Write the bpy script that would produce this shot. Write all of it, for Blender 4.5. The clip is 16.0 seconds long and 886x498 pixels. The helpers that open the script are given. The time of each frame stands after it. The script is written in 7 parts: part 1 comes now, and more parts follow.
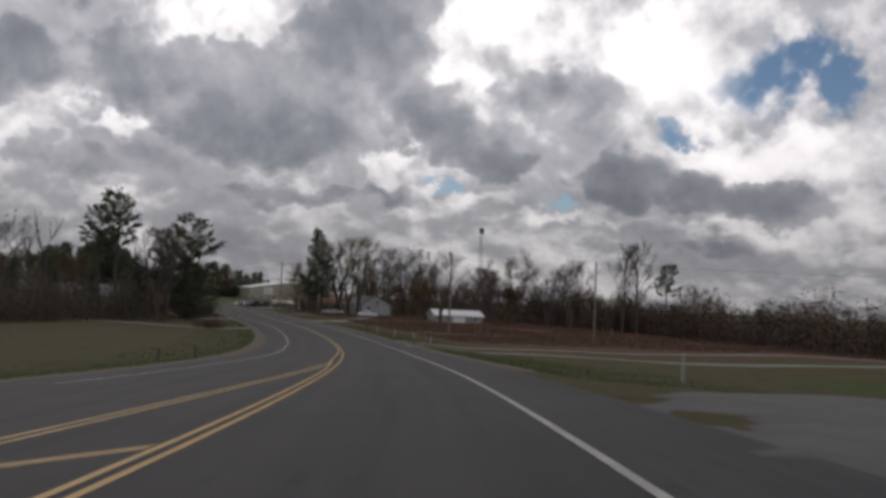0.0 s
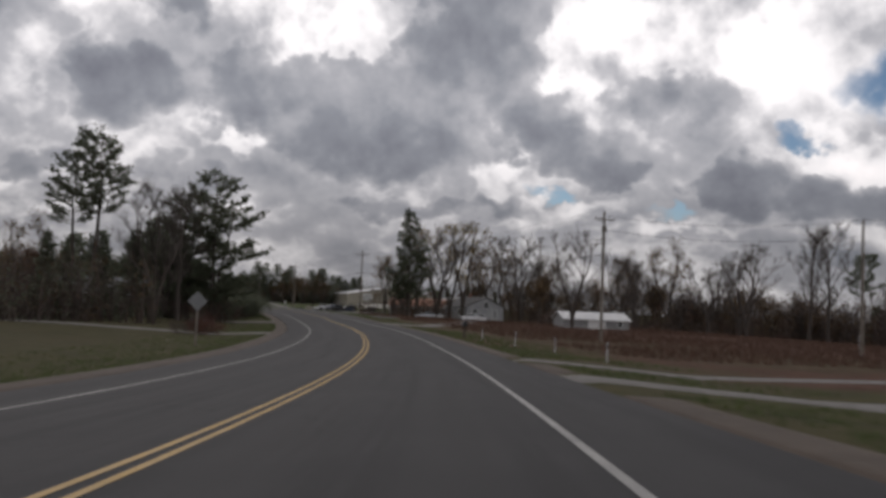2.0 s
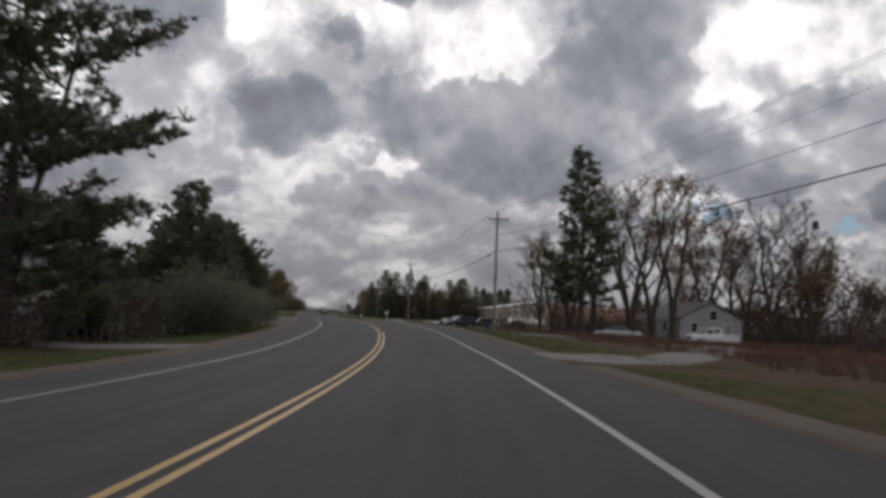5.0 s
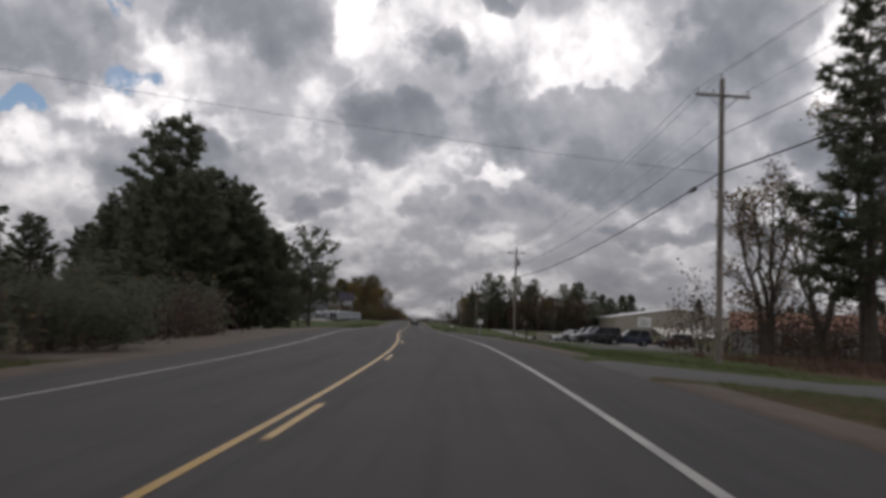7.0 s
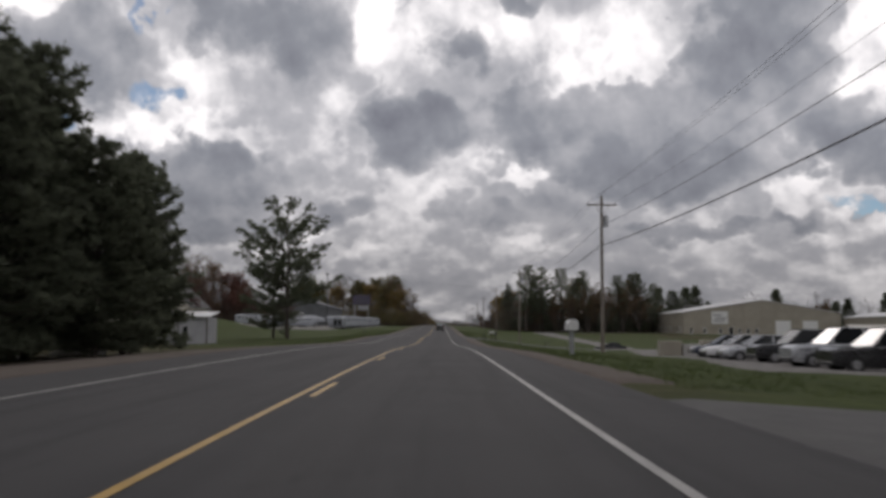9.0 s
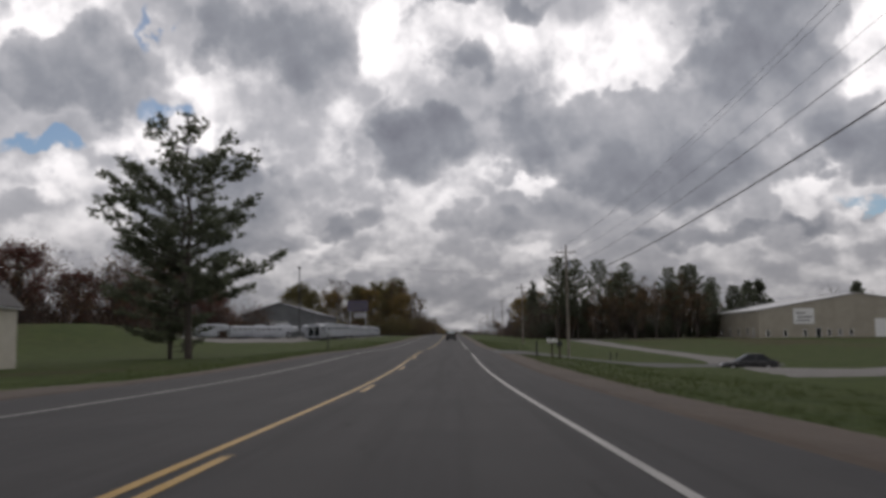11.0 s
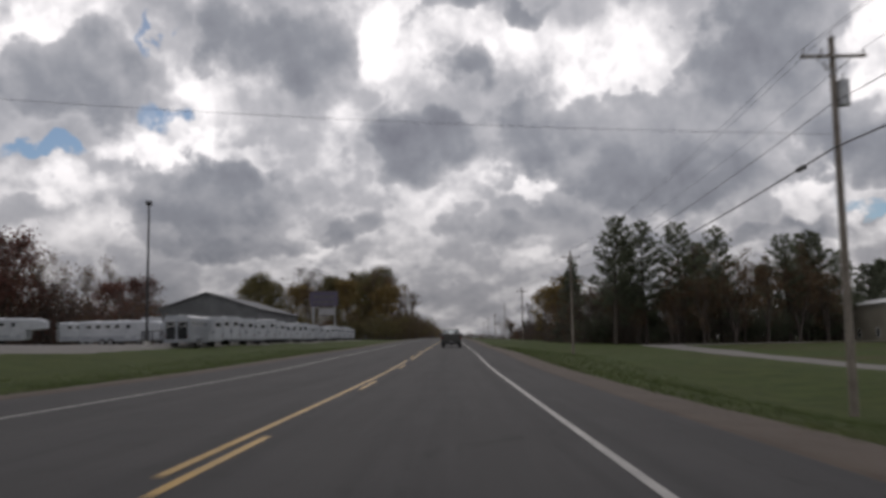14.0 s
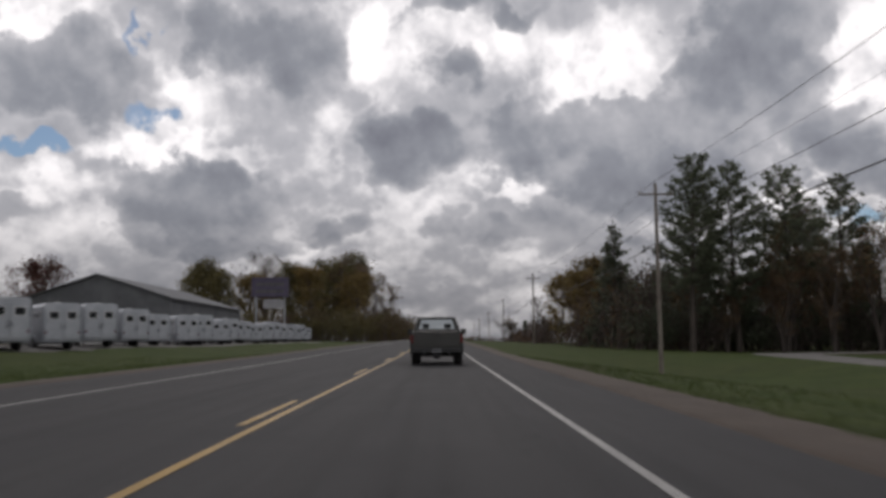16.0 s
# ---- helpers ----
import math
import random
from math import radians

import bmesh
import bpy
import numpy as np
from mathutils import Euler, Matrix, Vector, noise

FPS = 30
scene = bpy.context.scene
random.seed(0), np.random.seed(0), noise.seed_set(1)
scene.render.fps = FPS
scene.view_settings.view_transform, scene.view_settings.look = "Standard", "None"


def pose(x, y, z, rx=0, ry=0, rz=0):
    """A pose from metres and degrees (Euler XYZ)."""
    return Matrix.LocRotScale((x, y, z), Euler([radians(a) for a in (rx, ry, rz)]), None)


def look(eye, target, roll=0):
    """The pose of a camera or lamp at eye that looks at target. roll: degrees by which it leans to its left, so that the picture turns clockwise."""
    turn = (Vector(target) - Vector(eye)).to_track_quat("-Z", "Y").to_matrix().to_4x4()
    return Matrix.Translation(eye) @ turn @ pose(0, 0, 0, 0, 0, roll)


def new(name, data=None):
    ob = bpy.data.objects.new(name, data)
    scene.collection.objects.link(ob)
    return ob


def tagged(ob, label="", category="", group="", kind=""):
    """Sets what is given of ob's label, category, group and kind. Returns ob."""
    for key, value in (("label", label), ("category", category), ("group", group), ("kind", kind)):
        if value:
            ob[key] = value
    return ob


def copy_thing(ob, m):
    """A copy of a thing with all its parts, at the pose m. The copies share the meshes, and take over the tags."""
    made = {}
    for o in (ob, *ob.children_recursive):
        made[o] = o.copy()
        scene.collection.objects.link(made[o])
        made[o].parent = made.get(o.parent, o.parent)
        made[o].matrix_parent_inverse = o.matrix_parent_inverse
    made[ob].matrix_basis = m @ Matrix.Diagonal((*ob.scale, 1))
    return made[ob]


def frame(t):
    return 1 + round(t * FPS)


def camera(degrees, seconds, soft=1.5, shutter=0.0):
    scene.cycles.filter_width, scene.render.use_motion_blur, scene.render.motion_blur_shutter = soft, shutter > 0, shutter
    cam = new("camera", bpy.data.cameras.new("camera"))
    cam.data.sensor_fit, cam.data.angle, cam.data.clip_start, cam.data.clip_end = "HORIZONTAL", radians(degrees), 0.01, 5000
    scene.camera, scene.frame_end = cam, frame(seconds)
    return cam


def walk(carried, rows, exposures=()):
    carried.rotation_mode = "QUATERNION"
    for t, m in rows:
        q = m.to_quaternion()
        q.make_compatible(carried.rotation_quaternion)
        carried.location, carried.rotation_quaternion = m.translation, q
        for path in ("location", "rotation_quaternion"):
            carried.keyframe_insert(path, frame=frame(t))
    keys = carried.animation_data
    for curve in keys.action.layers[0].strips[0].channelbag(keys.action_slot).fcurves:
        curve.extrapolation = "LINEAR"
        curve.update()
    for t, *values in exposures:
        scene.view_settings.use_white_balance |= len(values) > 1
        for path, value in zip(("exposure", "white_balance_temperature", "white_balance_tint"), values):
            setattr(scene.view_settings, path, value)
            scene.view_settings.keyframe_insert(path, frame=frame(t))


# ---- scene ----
from mathutils import noise as mnoise

# camera: seconds, x, y, z, pitch, lean to the left, yaw
cam = camera(52.3, 16.0, soft=3.5, shutter=0.4)
PATH = [
    (0, -49.88, 15.96, 3.92, 3.25, 2.58, -25.36),
    (0.5, -44.12, 28.84, 3.31, 3.30, 2.49, -23.65),
    (1, -38.69, 41.83, 2.68, 3.16, 2.21, -21.82),
    (1.5, -33.60, 54.92, 2.06, 3.52, 2.19, -20.09),
    (2, -28.84, 68.11, 1.50, 3.66, 2.37, -18.31),
    (2.5, -24.44, 81.39, 1.05, 3.73, 2.68, -16.80),
    (3, -20.39, 94.76, 0.69, 3.85, 2.73, -15.30),
    (3.5, -16.71, 108.19, 0.42, 4.31, 2.40, -13.89),
    (4, -13.39, 121.70, 0.26, 4.57, 2.40, -12.30),
    (4.5, -10.44, 135.26, 0.16, 4.74, 2.35, -10.49),
    (5, -7.87, 148.86, 0.08, 4.55, 2.31, -8.66),
    (7.5, -0.52, 217.23, 0.53, 4.99, 2.28, -0.89),
    (8, -0.11, 230.90, 0.65, 5.04, 2.13, -0.39),
    (8.5, 0.00, 244.54, 0.74, 5.11, 1.20, -0.29),
    (9, 0.00, 258.16, 0.82, 5.09, 0.38, -0.12),
    (11.5, 0.00, 325.81, 0.54, 5.81, -0.88, 0.49),
    (12, 0.00, 339.26, 0.43, 5.84, -0.81, 0.33),
    (12.5, 0.00, 352.67, 0.49, 6.06, -1.15, 0.37),
    (13, 0.00, 366.06, 0.66, 5.91, -1.01, 0.50),
    (13.5, 0.00, 379.42, 0.78, 5.86, -0.66, 0.58),
    (14, 0.00, 392.75, 0.78, 5.99, -0.95, 0.48),
    (14.5, 0.00, 406.05, 0.74, 6.10, -0.59, 0.37),
    (15, 0.00, 419.32, 0.76, 6.03, -0.76, 0.23),
    (15.5, 0.00, 432.56, 0.90, 6.11, -0.46, 0.01),
    (16, 0.00, 445.77, 1.10, 6.11, -0.54, -0.31),
]
walk(cam, [(t, pose(x, y, z, 90 + pitch, 0, yaw) @ pose(0, 0, 0, 0, 0, lean)) for t, x, y, z, pitch, lean, yaw in PATH],
     exposures=[(0, 0.0, 6500, 16), (16, 0.0, 6500, 16)])

# ---- sky, clouds and sun ----
SUN_AZ, SUN_EL = -3.0, 27.0
world = bpy.data.worlds.new("world")
scene.world = world
world.use_nodes = True
wt = world.node_tree
wt.nodes.clear()


class Net:
    """Short calls for node trees."""

    def __init__(self, tree):
        self.tree = tree

    def node(self, kind, **props):
        n = self.tree.nodes.new(kind)
        for k, v in props.items():
            if k == "op":
                n.operation = v
            elif k == "blend":
                n.blend_type = v
            elif k == "interp":
                n.interpolation_type = v
            elif k == "dims":
                n.noise_dimensions = v
            elif k == "dtype":
                n.data_type = v
        return n

    def put(self, socket, v):
        if isinstance(v, bpy.types.NodeSocket):
            self.tree.links.new(v, socket)
        else:
            socket.default_value = v

    def math(self, op, a, b=0.0, c=0.0, clamp=False):
        n = self.node("ShaderNodeMath", op=op)
        n.use_clamp = clamp
        for i, v in enumerate((a, b, c)):
            self.put(n.inputs[i], v)
        return n.outputs[0]

    def vec(self, op, a, b=(0, 0, 0), c=(0, 0, 0)):
        n = self.node("ShaderNodeVectorMath", op=op)
        self.put(n.inputs[0], a)
        self.put(n.inputs[1], b)
        if op == "MULTIPLY_ADD":
            self.put(n.inputs[2], c)
        return n.outputs["Value"] if op in ("LENGTH", "DOT_PRODUCT") else n.outputs[0]

    def noise(self, vector, scale, detail=4.0, rough=0.55, distortion=0.0):
        n = self.node("ShaderNodeTexNoise")
        self.put(n.inputs["Vector"], vector)
        n.inputs["Scale"].default_value = scale
        n.inputs["Detail"].default_value = detail
        n.inputs["Roughness"].default_value = rough
        n.inputs["Distortion"].default_value = distortion
        return n

    def ramp(self, v, lo, hi, to_lo=0.0, to_hi=1.0, interp="SMOOTHSTEP"):
        n = self.node("ShaderNodeMapRange", interp=interp)
        self.put(n.inputs[0], v)
        for i, x in enumerate((lo, hi, to_lo, to_hi)):
            n.inputs[i + 1].default_value = x
        return n.outputs[0]

    def mix(self, fac, a, b, blend="MIX"):
        n = self.node("ShaderNodeMix", dtype="RGBA", blend=blend)
        self.put(n.inputs[0], fac)
        self.put(n.inputs[6], a)
        self.put(n.inputs[7], b)
        return n.outputs[2]


w = Net(wt)
direction = w.node("ShaderNodeTexCoord").outputs["Generated"]
split = w.node("ShaderNodeSeparateXYZ")
w.put(split.inputs[0], direction)
azimuth = w.math("MULTIPLY", w.math("ARCTAN2", split.outputs[0], split.outputs[1]), 57.29578)
elevation = w.math("MULTIPLY", w.math("ARCSINE", split.outputs[2]), 57.29578)
both = w.node("ShaderNodeCombineXYZ")
w.put(both.inputs[0], azimuth)
w.put(both.inputs[1], elevation)
# clouds flatten towards the horizon
flat = w.node("ShaderNodeCombineXYZ")
w.put(flat.inputs[0], w.math("MULTIPLY", azimuth, 0.090))
w.put(flat.inputs[1], w.math("MULTIPLY", w.math("POWER", w.math("MAXIMUM", elevation, 0.02), 0.72), 0.26))
w.put(flat.inputs[2], w.math("MULTIPLY", split.outputs[1], 2.0))


def lumps(vector, scale, detail):
    """Rounded cauliflower heads, high in the middle of each."""
    n = w.node("ShaderNodeTexVoronoi")
    n.feature, n.normalize = "SMOOTH_F1", True
    w.put(n.inputs["Vector"], vector)
    n.inputs["Scale"].default_value, n.inputs["Detail"].default_value = scale, detail
    n.inputs["Roughness"].default_value, n.inputs["Smoothness"].default_value = 0.55, 0.35
    return w.math("SUBTRACT", 1.0, n.outputs["Distance"])


puff = w.noise(flat.outputs[0], 1.5, 5.0, 0.5, 0.0)
fine = w.noise(flat.outputs[0], 5.0, 5.0, 0.52, 0.1)
warped = w.vec("ADD", flat.outputs[0], w.vec("MULTIPLY", w.vec("SUBTRACT", fine.outputs["Color"], (0.5, 0.5, 0.5)), (0.22, 0.2, 0.0)))
heads = lumps(warped, 3.6, 2.5)
wobble = w.vec("MULTIPLY", w.vec("SUBTRACT", puff.outputs["Color"], (0.5, 0.5, 0.5)), (7.0, 5.0, 0.0))
wobble2 = w.vec("MULTIPLY", w.vec("SUBTRACT", fine.outputs["Color"], (0.5, 0.5, 0.5)), (5.0, 3.8, 0.0))
where = w.vec("ADD", w.vec("ADD", both.outputs[0], wobble), wobble2)


def patches(rows, soft_from, soft_to):
    """The strongest of some soft-edged patches of sky: azimuth, elevation, half width, half height, weight."""
    total = None
    for az, el, wide, high, weight in rows:
        at = w.vec("MULTIPLY", w.vec("SUBTRACT", where, (az, el, 0)), (1 / wide, 1 / high, 0))
        one = w.math("MULTIPLY", w.ramp(w.vec("LENGTH", at), soft_from, soft_to, 1.0, 0.0), weight)
        # neighbours grow together
        total = one if total is None else w.math("SUBTRACT", w.math("ADD", total, one), w.math("MULTIPLY", total, one))
    return total


DARK_AHEAD = [(-9.0, 18.2, 4.2, 3.7, 0.85), (-13.8, 19.2, 3.3, 2.6, 0.65), (-22.5, 16.0, 5.1, 2.6, 0.8), (-19.8, 13.7, 2.5, 1.0, 0.5), (-15.0, 9.4, 5.6, 2.1, 1.0), (-13.3, 6.5, 4.2, 1.3, 0.9),
    (-2.3, 12.0, 3.9, 2.4, 1.0), (1.6, 16.9, 2.0, 1.9, 0.6), (5.7, 12.8, 4.3, 2.2, 0.95), (13.4, 10.2, 5.7, 2.5, 1.0), (19.4, 16.3, 5.1, 4.5, 1.0), (23.9, 11.9, 3.2, 1.7, 0.75),
    (12.5, 13.7, 4.3, 1.6, 0.6), (2.6, 21.0, 4.5, 1.0, 0.65), (-6.3, 7.6, 3.2, 1.1, 0.55), (3.8, 7.3, 6.0, 1.4, 0.45), (-9.9, 13.2, 3.9, 1.9, 0.3), (-25.0, 7.5, 3.2, 1.7, 0.4), (21.5, 19.3, 3.9, 2.9, 0.8)]
DARK_EAST = [(26.1, 10.2, 4.2, 1.5, 0.85), (29.0, 8.7, 2.1, 1.1, 0.8), (35.8, 7.6, 3.3, 2.2, 1.0), (43.8, 7.0, 6.7, 1.5, 0.85), (32.8, 13.2, 6.1, 2.1, 0.5), (39.9, 3.7, 6.6, 1.0, 0.5),
    (15.5, 6.1, 5.6, 1.0, 0.6), (21.2, 6.6, 2.5, 0.9, 0.5)]
BRIGHT_AHEAD = [(-3.7, 19.2, 1.8, 3.5, 1.0), (10.9, 17.7, 4.0, 3.0, 1.0), (4.8, 19.4, 4.1, 1.7, 0.7), (5.3, 10.0, 3.2, 0.5, 0.8), (-17.5, 11.8, 6.0, 0.7, 0.7), (-15.8, 15.3, 2.0, 2.1, 0.7),
    (-7.9, 14.6, 1.8, 1.7, 0.5), (20.6, 8.0, 1.9, 1.4, 0.85), (-8.4, 6.4, 1.1, 0.8, 0.8), (25.3, 14.6, 1.4, 1.7, 0.6), (-25.3, 18.0, 2.6, 2.1, 0.7), (-22.9, 9.5, 2.1, 1.2, 0.7),
    (-5.2, 4.6, 3.1, 0.6, 0.5), (23.6, 6.2, 2.8, 0.8, 0.6), (5.9, 5.2, 2.1, 0.4, 0.4)]
BRIGHT_EAST = [(29.4, 17.1, 5.5, 2.1, 1.0), (38.8, 15.5, 3.3, 3.3, 0.95), (45.3, 9.9, 4.9, 1.6, 1.0), (21.3, 9.2, 2.1, 0.8, 0.9), (26.2, 6.8, 3.2, 0.6, 0.8), (26.9, 13.1, 1.4, 1.6, 0.6),
    (31.7, 5.2, 4.9, 0.5, 0.7), (40.9, 5.0, 7.0, 0.5, 0.5)]
BLUE = [(-25.1, 11.6, 2.8, 0.8, 1.0), (-18.0, 13.2, 1.7, 0.9, 0.9), (-19.1, 18.7, 0.7, 2.4, 0.8), (24.6, 7.8, 1.4, 0.4, 0.7), (46.4, 14.2, 4.7, 2.8, 1.0), (40.6, 10.6, 2.3, 0.8, 0.95),
    (25.5, 7.5, 1.9, 0.4, 0.8), (31.6, 5.9, 2.1, 0.4, 0.6), (48.7, 3.8, 2.1, 0.9, 0.7)]
dark, bright, blue = patches(DARK_AHEAD + DARK_EAST, 0.15, 1.45), patches(BRIGHT_AHEAD + BRIGHT_EAST, 0.2, 1.4), patches(BLUE, 0.2, 1.5)
# billows give the patches ragged, rounded edges
billow = w.math("ADD", w.math("MULTIPLY", w.math("SUBTRACT", puff.outputs["Fac"], 0.5), 0.8), w.math("MULTIPLY", w.math("SUBTRACT", fine.outputs["Fac"], 0.5), 0.9))
billow = w.math("ADD", billow, w.math("MULTIPLY", w.math("SUBTRACT", heads, 0.62), 0.6))
body = w.math("ADD", dark, billow)
core = w.ramp(body, 0.14, 1.22, interp="LINEAR")
edge = w.ramp(body, 0.24, 0.60)
rim = w.math("MULTIPLY", w.ramp(body, 0.05, 0.28), w.math("SUBTRACT", 1.0, edge))
blue = w.ramp(w.math("SUBTRACT", blue, w.math("MULTIPLY", billow, 1.1)), 0.34, 0.86)
# thin cloud is bright, thick cloud grey; the heads that face the light above shine, the bases are dull
above = w.vec("ADD", flat.outputs[0], (0.02, 0.09, 0.0))
lift_big = w.math("SUBTRACT", puff.outputs["Fac"], w.noise(above, 1.5, 5.0, 0.5, 0.0).outputs["Fac"])
lift_heads = w.math("SUBTRACT", heads, lumps(w.vec("ADD", warped, (0.01, 0.045, 0.0)), 3.6, 2.5))
relief = w.math("ADD", w.math("MULTIPLY", lift_big, 1.35), w.math("MULTIPLY", lift_heads, 0.42))
tone = w.math("ADD", w.ramp(puff.outputs["Fac"], 0.34, 0.66, 0.585, 0.81), relief)
tone = w.math("ADD", tone, w.math("MULTIPLY", w.math("SUBTRACT", fine.outputs["Fac"], 0.5), 0.22))
tone = w.math("ADD", tone, w.math("MULTIPLY", bright, w.math("SUBTRACT", 0.36, w.math("MULTIPLY", edge, 0.22))))
tone = w.math("ADD", tone, w.math("MULTIPLY", rim, 0.08))
tone = w.math("SUBTRACT", tone, w.math("MULTIPLY", edge, 0.08))
tone = w.math("SUBTRACT", tone, w.math("MULTIPLY", core, 0.50))
tone = w.math("MINIMUM", w.math("MAXIMUM", tone, 0.0), 1.25)
ramp = w.node("ShaderNodeValToRGB")
w.put(ramp.inputs[0], w.math("DIVIDE", tone, 1.25))
ramp.color_ramp.elements[0].color = (0.150, 0.160, 0.185, 1)
ramp.color_ramp.elements[1].color = (1.04, 1.02, 0.99, 1)
for at, c in ((0.26, (0.236, 0.253, 0.276, 1)), (0.54, (0.424, 0.434, 0.447, 1)), (0.76, (0.855, 0.855, 0.84, 1))):
    ramp.color_ramp.elements.new(at).color = c
sky = w.node("ShaderNodeTexSky")
sky.sky_type, sky.sun_disc = "NISHITA", False
sky.sun_elevation, sky.sun_rotation = radians(SUN_EL), radians(SUN_AZ)
sky.dust_density, sky.ozone_density = 0.2, 2.5
clear = w.vec("MULTIPLY", sky.outputs[0], (0.050, 0.053, 0.054))
gap = w.math("MULTIPLY", blue, w.ramp(elevation, 0.0, 2.0))
toward = w.vec("DOT_PRODUCT", direction, (math.sin(radians(SUN_AZ)) * math.cos(radians(SUN_EL)), math.cos(radians(SUN_AZ)) * math.cos(radians(SUN_EL)), math.sin(radians(SUN_EL))))
glow = w.math("MULTIPLY", w.math("ADD", w.ramp(toward, -0.3, 0.95, 0.0, 0.30), w.ramp(toward, -0.9, 0.5, 1.20, 0.87)), w.ramp(elevation, 0.0, 13.0, 0.50, 1.0))
lit = w.node("ShaderNodeVectorMath", op="SCALE")
w.put(lit.inputs[0], ramp.outputs[0])
w.put(lit.inputs["Scale"], glow)
paint = w.mix(gap, lit.outputs[0], clear)
back = w.node("ShaderNodeBackground")
w.put(back.inputs[0], paint)
back.inputs[1].default_value = 1.0
w.put(w.node("ShaderNodeOutputWorld").inputs[0], back.outputs[0])

sun = new("sun", bpy.data.lights.new("sun", "SUN"))
sun.data.energy, sun.data.angle, sun.data.color = 0.32, radians(14), (1.0, 0.95, 0.88)
sun.matrix_world = look((0, 0, 60), (-math.sin(radians(SUN_AZ)) * 60, -60 * math.cos(radians(SUN_AZ)), 60 - 60 * math.tan(radians(SUN_EL))))

# ---- materials ----
def lin(r, g, b):
    return (r, g, b, 1.0)


def surface(name, one, two, scale=3.0, rough=0.8, metal=0.0, bump=0.2, bump_scale=40.0, vary=0.0, spots=None, coat=0.0, translucent=0.0):
    """A procedural surface: two colours mixed at two scales, relief, and some variation from piece to piece."""
    m = bpy.data.materials.new(name)
    m.use_nodes = True
    t = Net(m.node_tree)
    p = m.node_tree.nodes["Principled BSDF"]
    co = t.node("ShaderNodeTexCoord").outputs["Object"]
    big = t.noise(co, scale, 5.0, 0.6, 0.3)
    small = t.noise(co, scale * 9.0, 4.0, 0.65)
    f = t.math("ADD", t.math("MULTIPLY", big.outputs["Fac"], 0.65), t.math("MULTIPLY", small.outputs["Fac"], 0.35))
    c = t.mix(t.ramp(f, 0.36, 0.64), lin(*one), lin(*two))
    if spots:
        s = t.noise(co, spots[1], 3.0, 0.7, 0.6)
        c = t.mix(t.ramp(s.outputs["Fac"], spots[2], spots[2] + 0.1), c, lin(*spots[0]))
    if vary:
        r = t.node("ShaderNodeNewGeometry").outputs["Random Per Island"]
        o = t.node("ShaderNodeObjectInfo").outputs["Random"]
        k = t.math("ADD", 1.0 - vary, t.math("MULTIPLY", t.math("ADD", r, o), vary))
        g = t.node("ShaderNodeCombineXYZ")
        for i in range(3):
            t.put(g.inputs[i], k)
        c = t.mix(1.0, c, g.outputs[0], "MULTIPLY")
    t.put(p.inputs["Base Color"], c)
    t.put(p.inputs["Roughness"], t.ramp(small.outputs["Fac"], 0.3, 0.7, max(rough - 0.08, 0.03), min(rough + 0.08, 1.0)))
    p.inputs["Metallic"].default_value = metal
    p.inputs["Coat Weight"].default_value = coat
    if bump:
        b = t.node("ShaderNodeBump")
        b.inputs["Strength"].default_value = bump
        b.inputs["Distance"].default_value = 0.02
        t.put(b.inputs["Height"], t.noise(co, bump_scale, 5.0, 0.7).outputs["Fac"])
        t.put(p.inputs["Normal"], b.outputs[0])
    if translucent:
        tr = t.node("ShaderNodeBsdfTranslucent")
        t.put(tr.inputs[0], c)
        mx = t.node("ShaderNodeMixShader")
        mx.inputs[0].default_value = translucent
        t.put(mx.inputs[1], p.outputs[0])
        t.put(mx.inputs[2], tr.outputs[0])
        t.put(m.node_tree.nodes["Material Output"].inputs[0], mx.outputs[0])
    return m


def glass_like(name, tint, rough=0.05):
    """Dark window glass that mirrors the sky."""
    m = bpy.data.materials.new(name)
    m.use_nodes = True
    p = m.node_tree.nodes["Principled BSDF"]
    p.inputs["Base Color"].default_value = lin(*tint)
    p.inputs["Roughness"].default_value = rough
    p.inputs["IOR"].default_value = 1.33
    return m


def clear_glass(name):
    m = bpy.data.materials.new(name)
    m.use_nodes = True
    p = m.node_tree.nodes["Principled BSDF"]
    p.inputs["Base Color"].default_value = (0.75, 0.8, 0.8, 1)
    p.inputs["Roughness"].default_value = 0.02
    p.inputs["Transmission Weight"].default_value = 1.0
    p.inputs["IOR"].default_value = 1.02
    return m


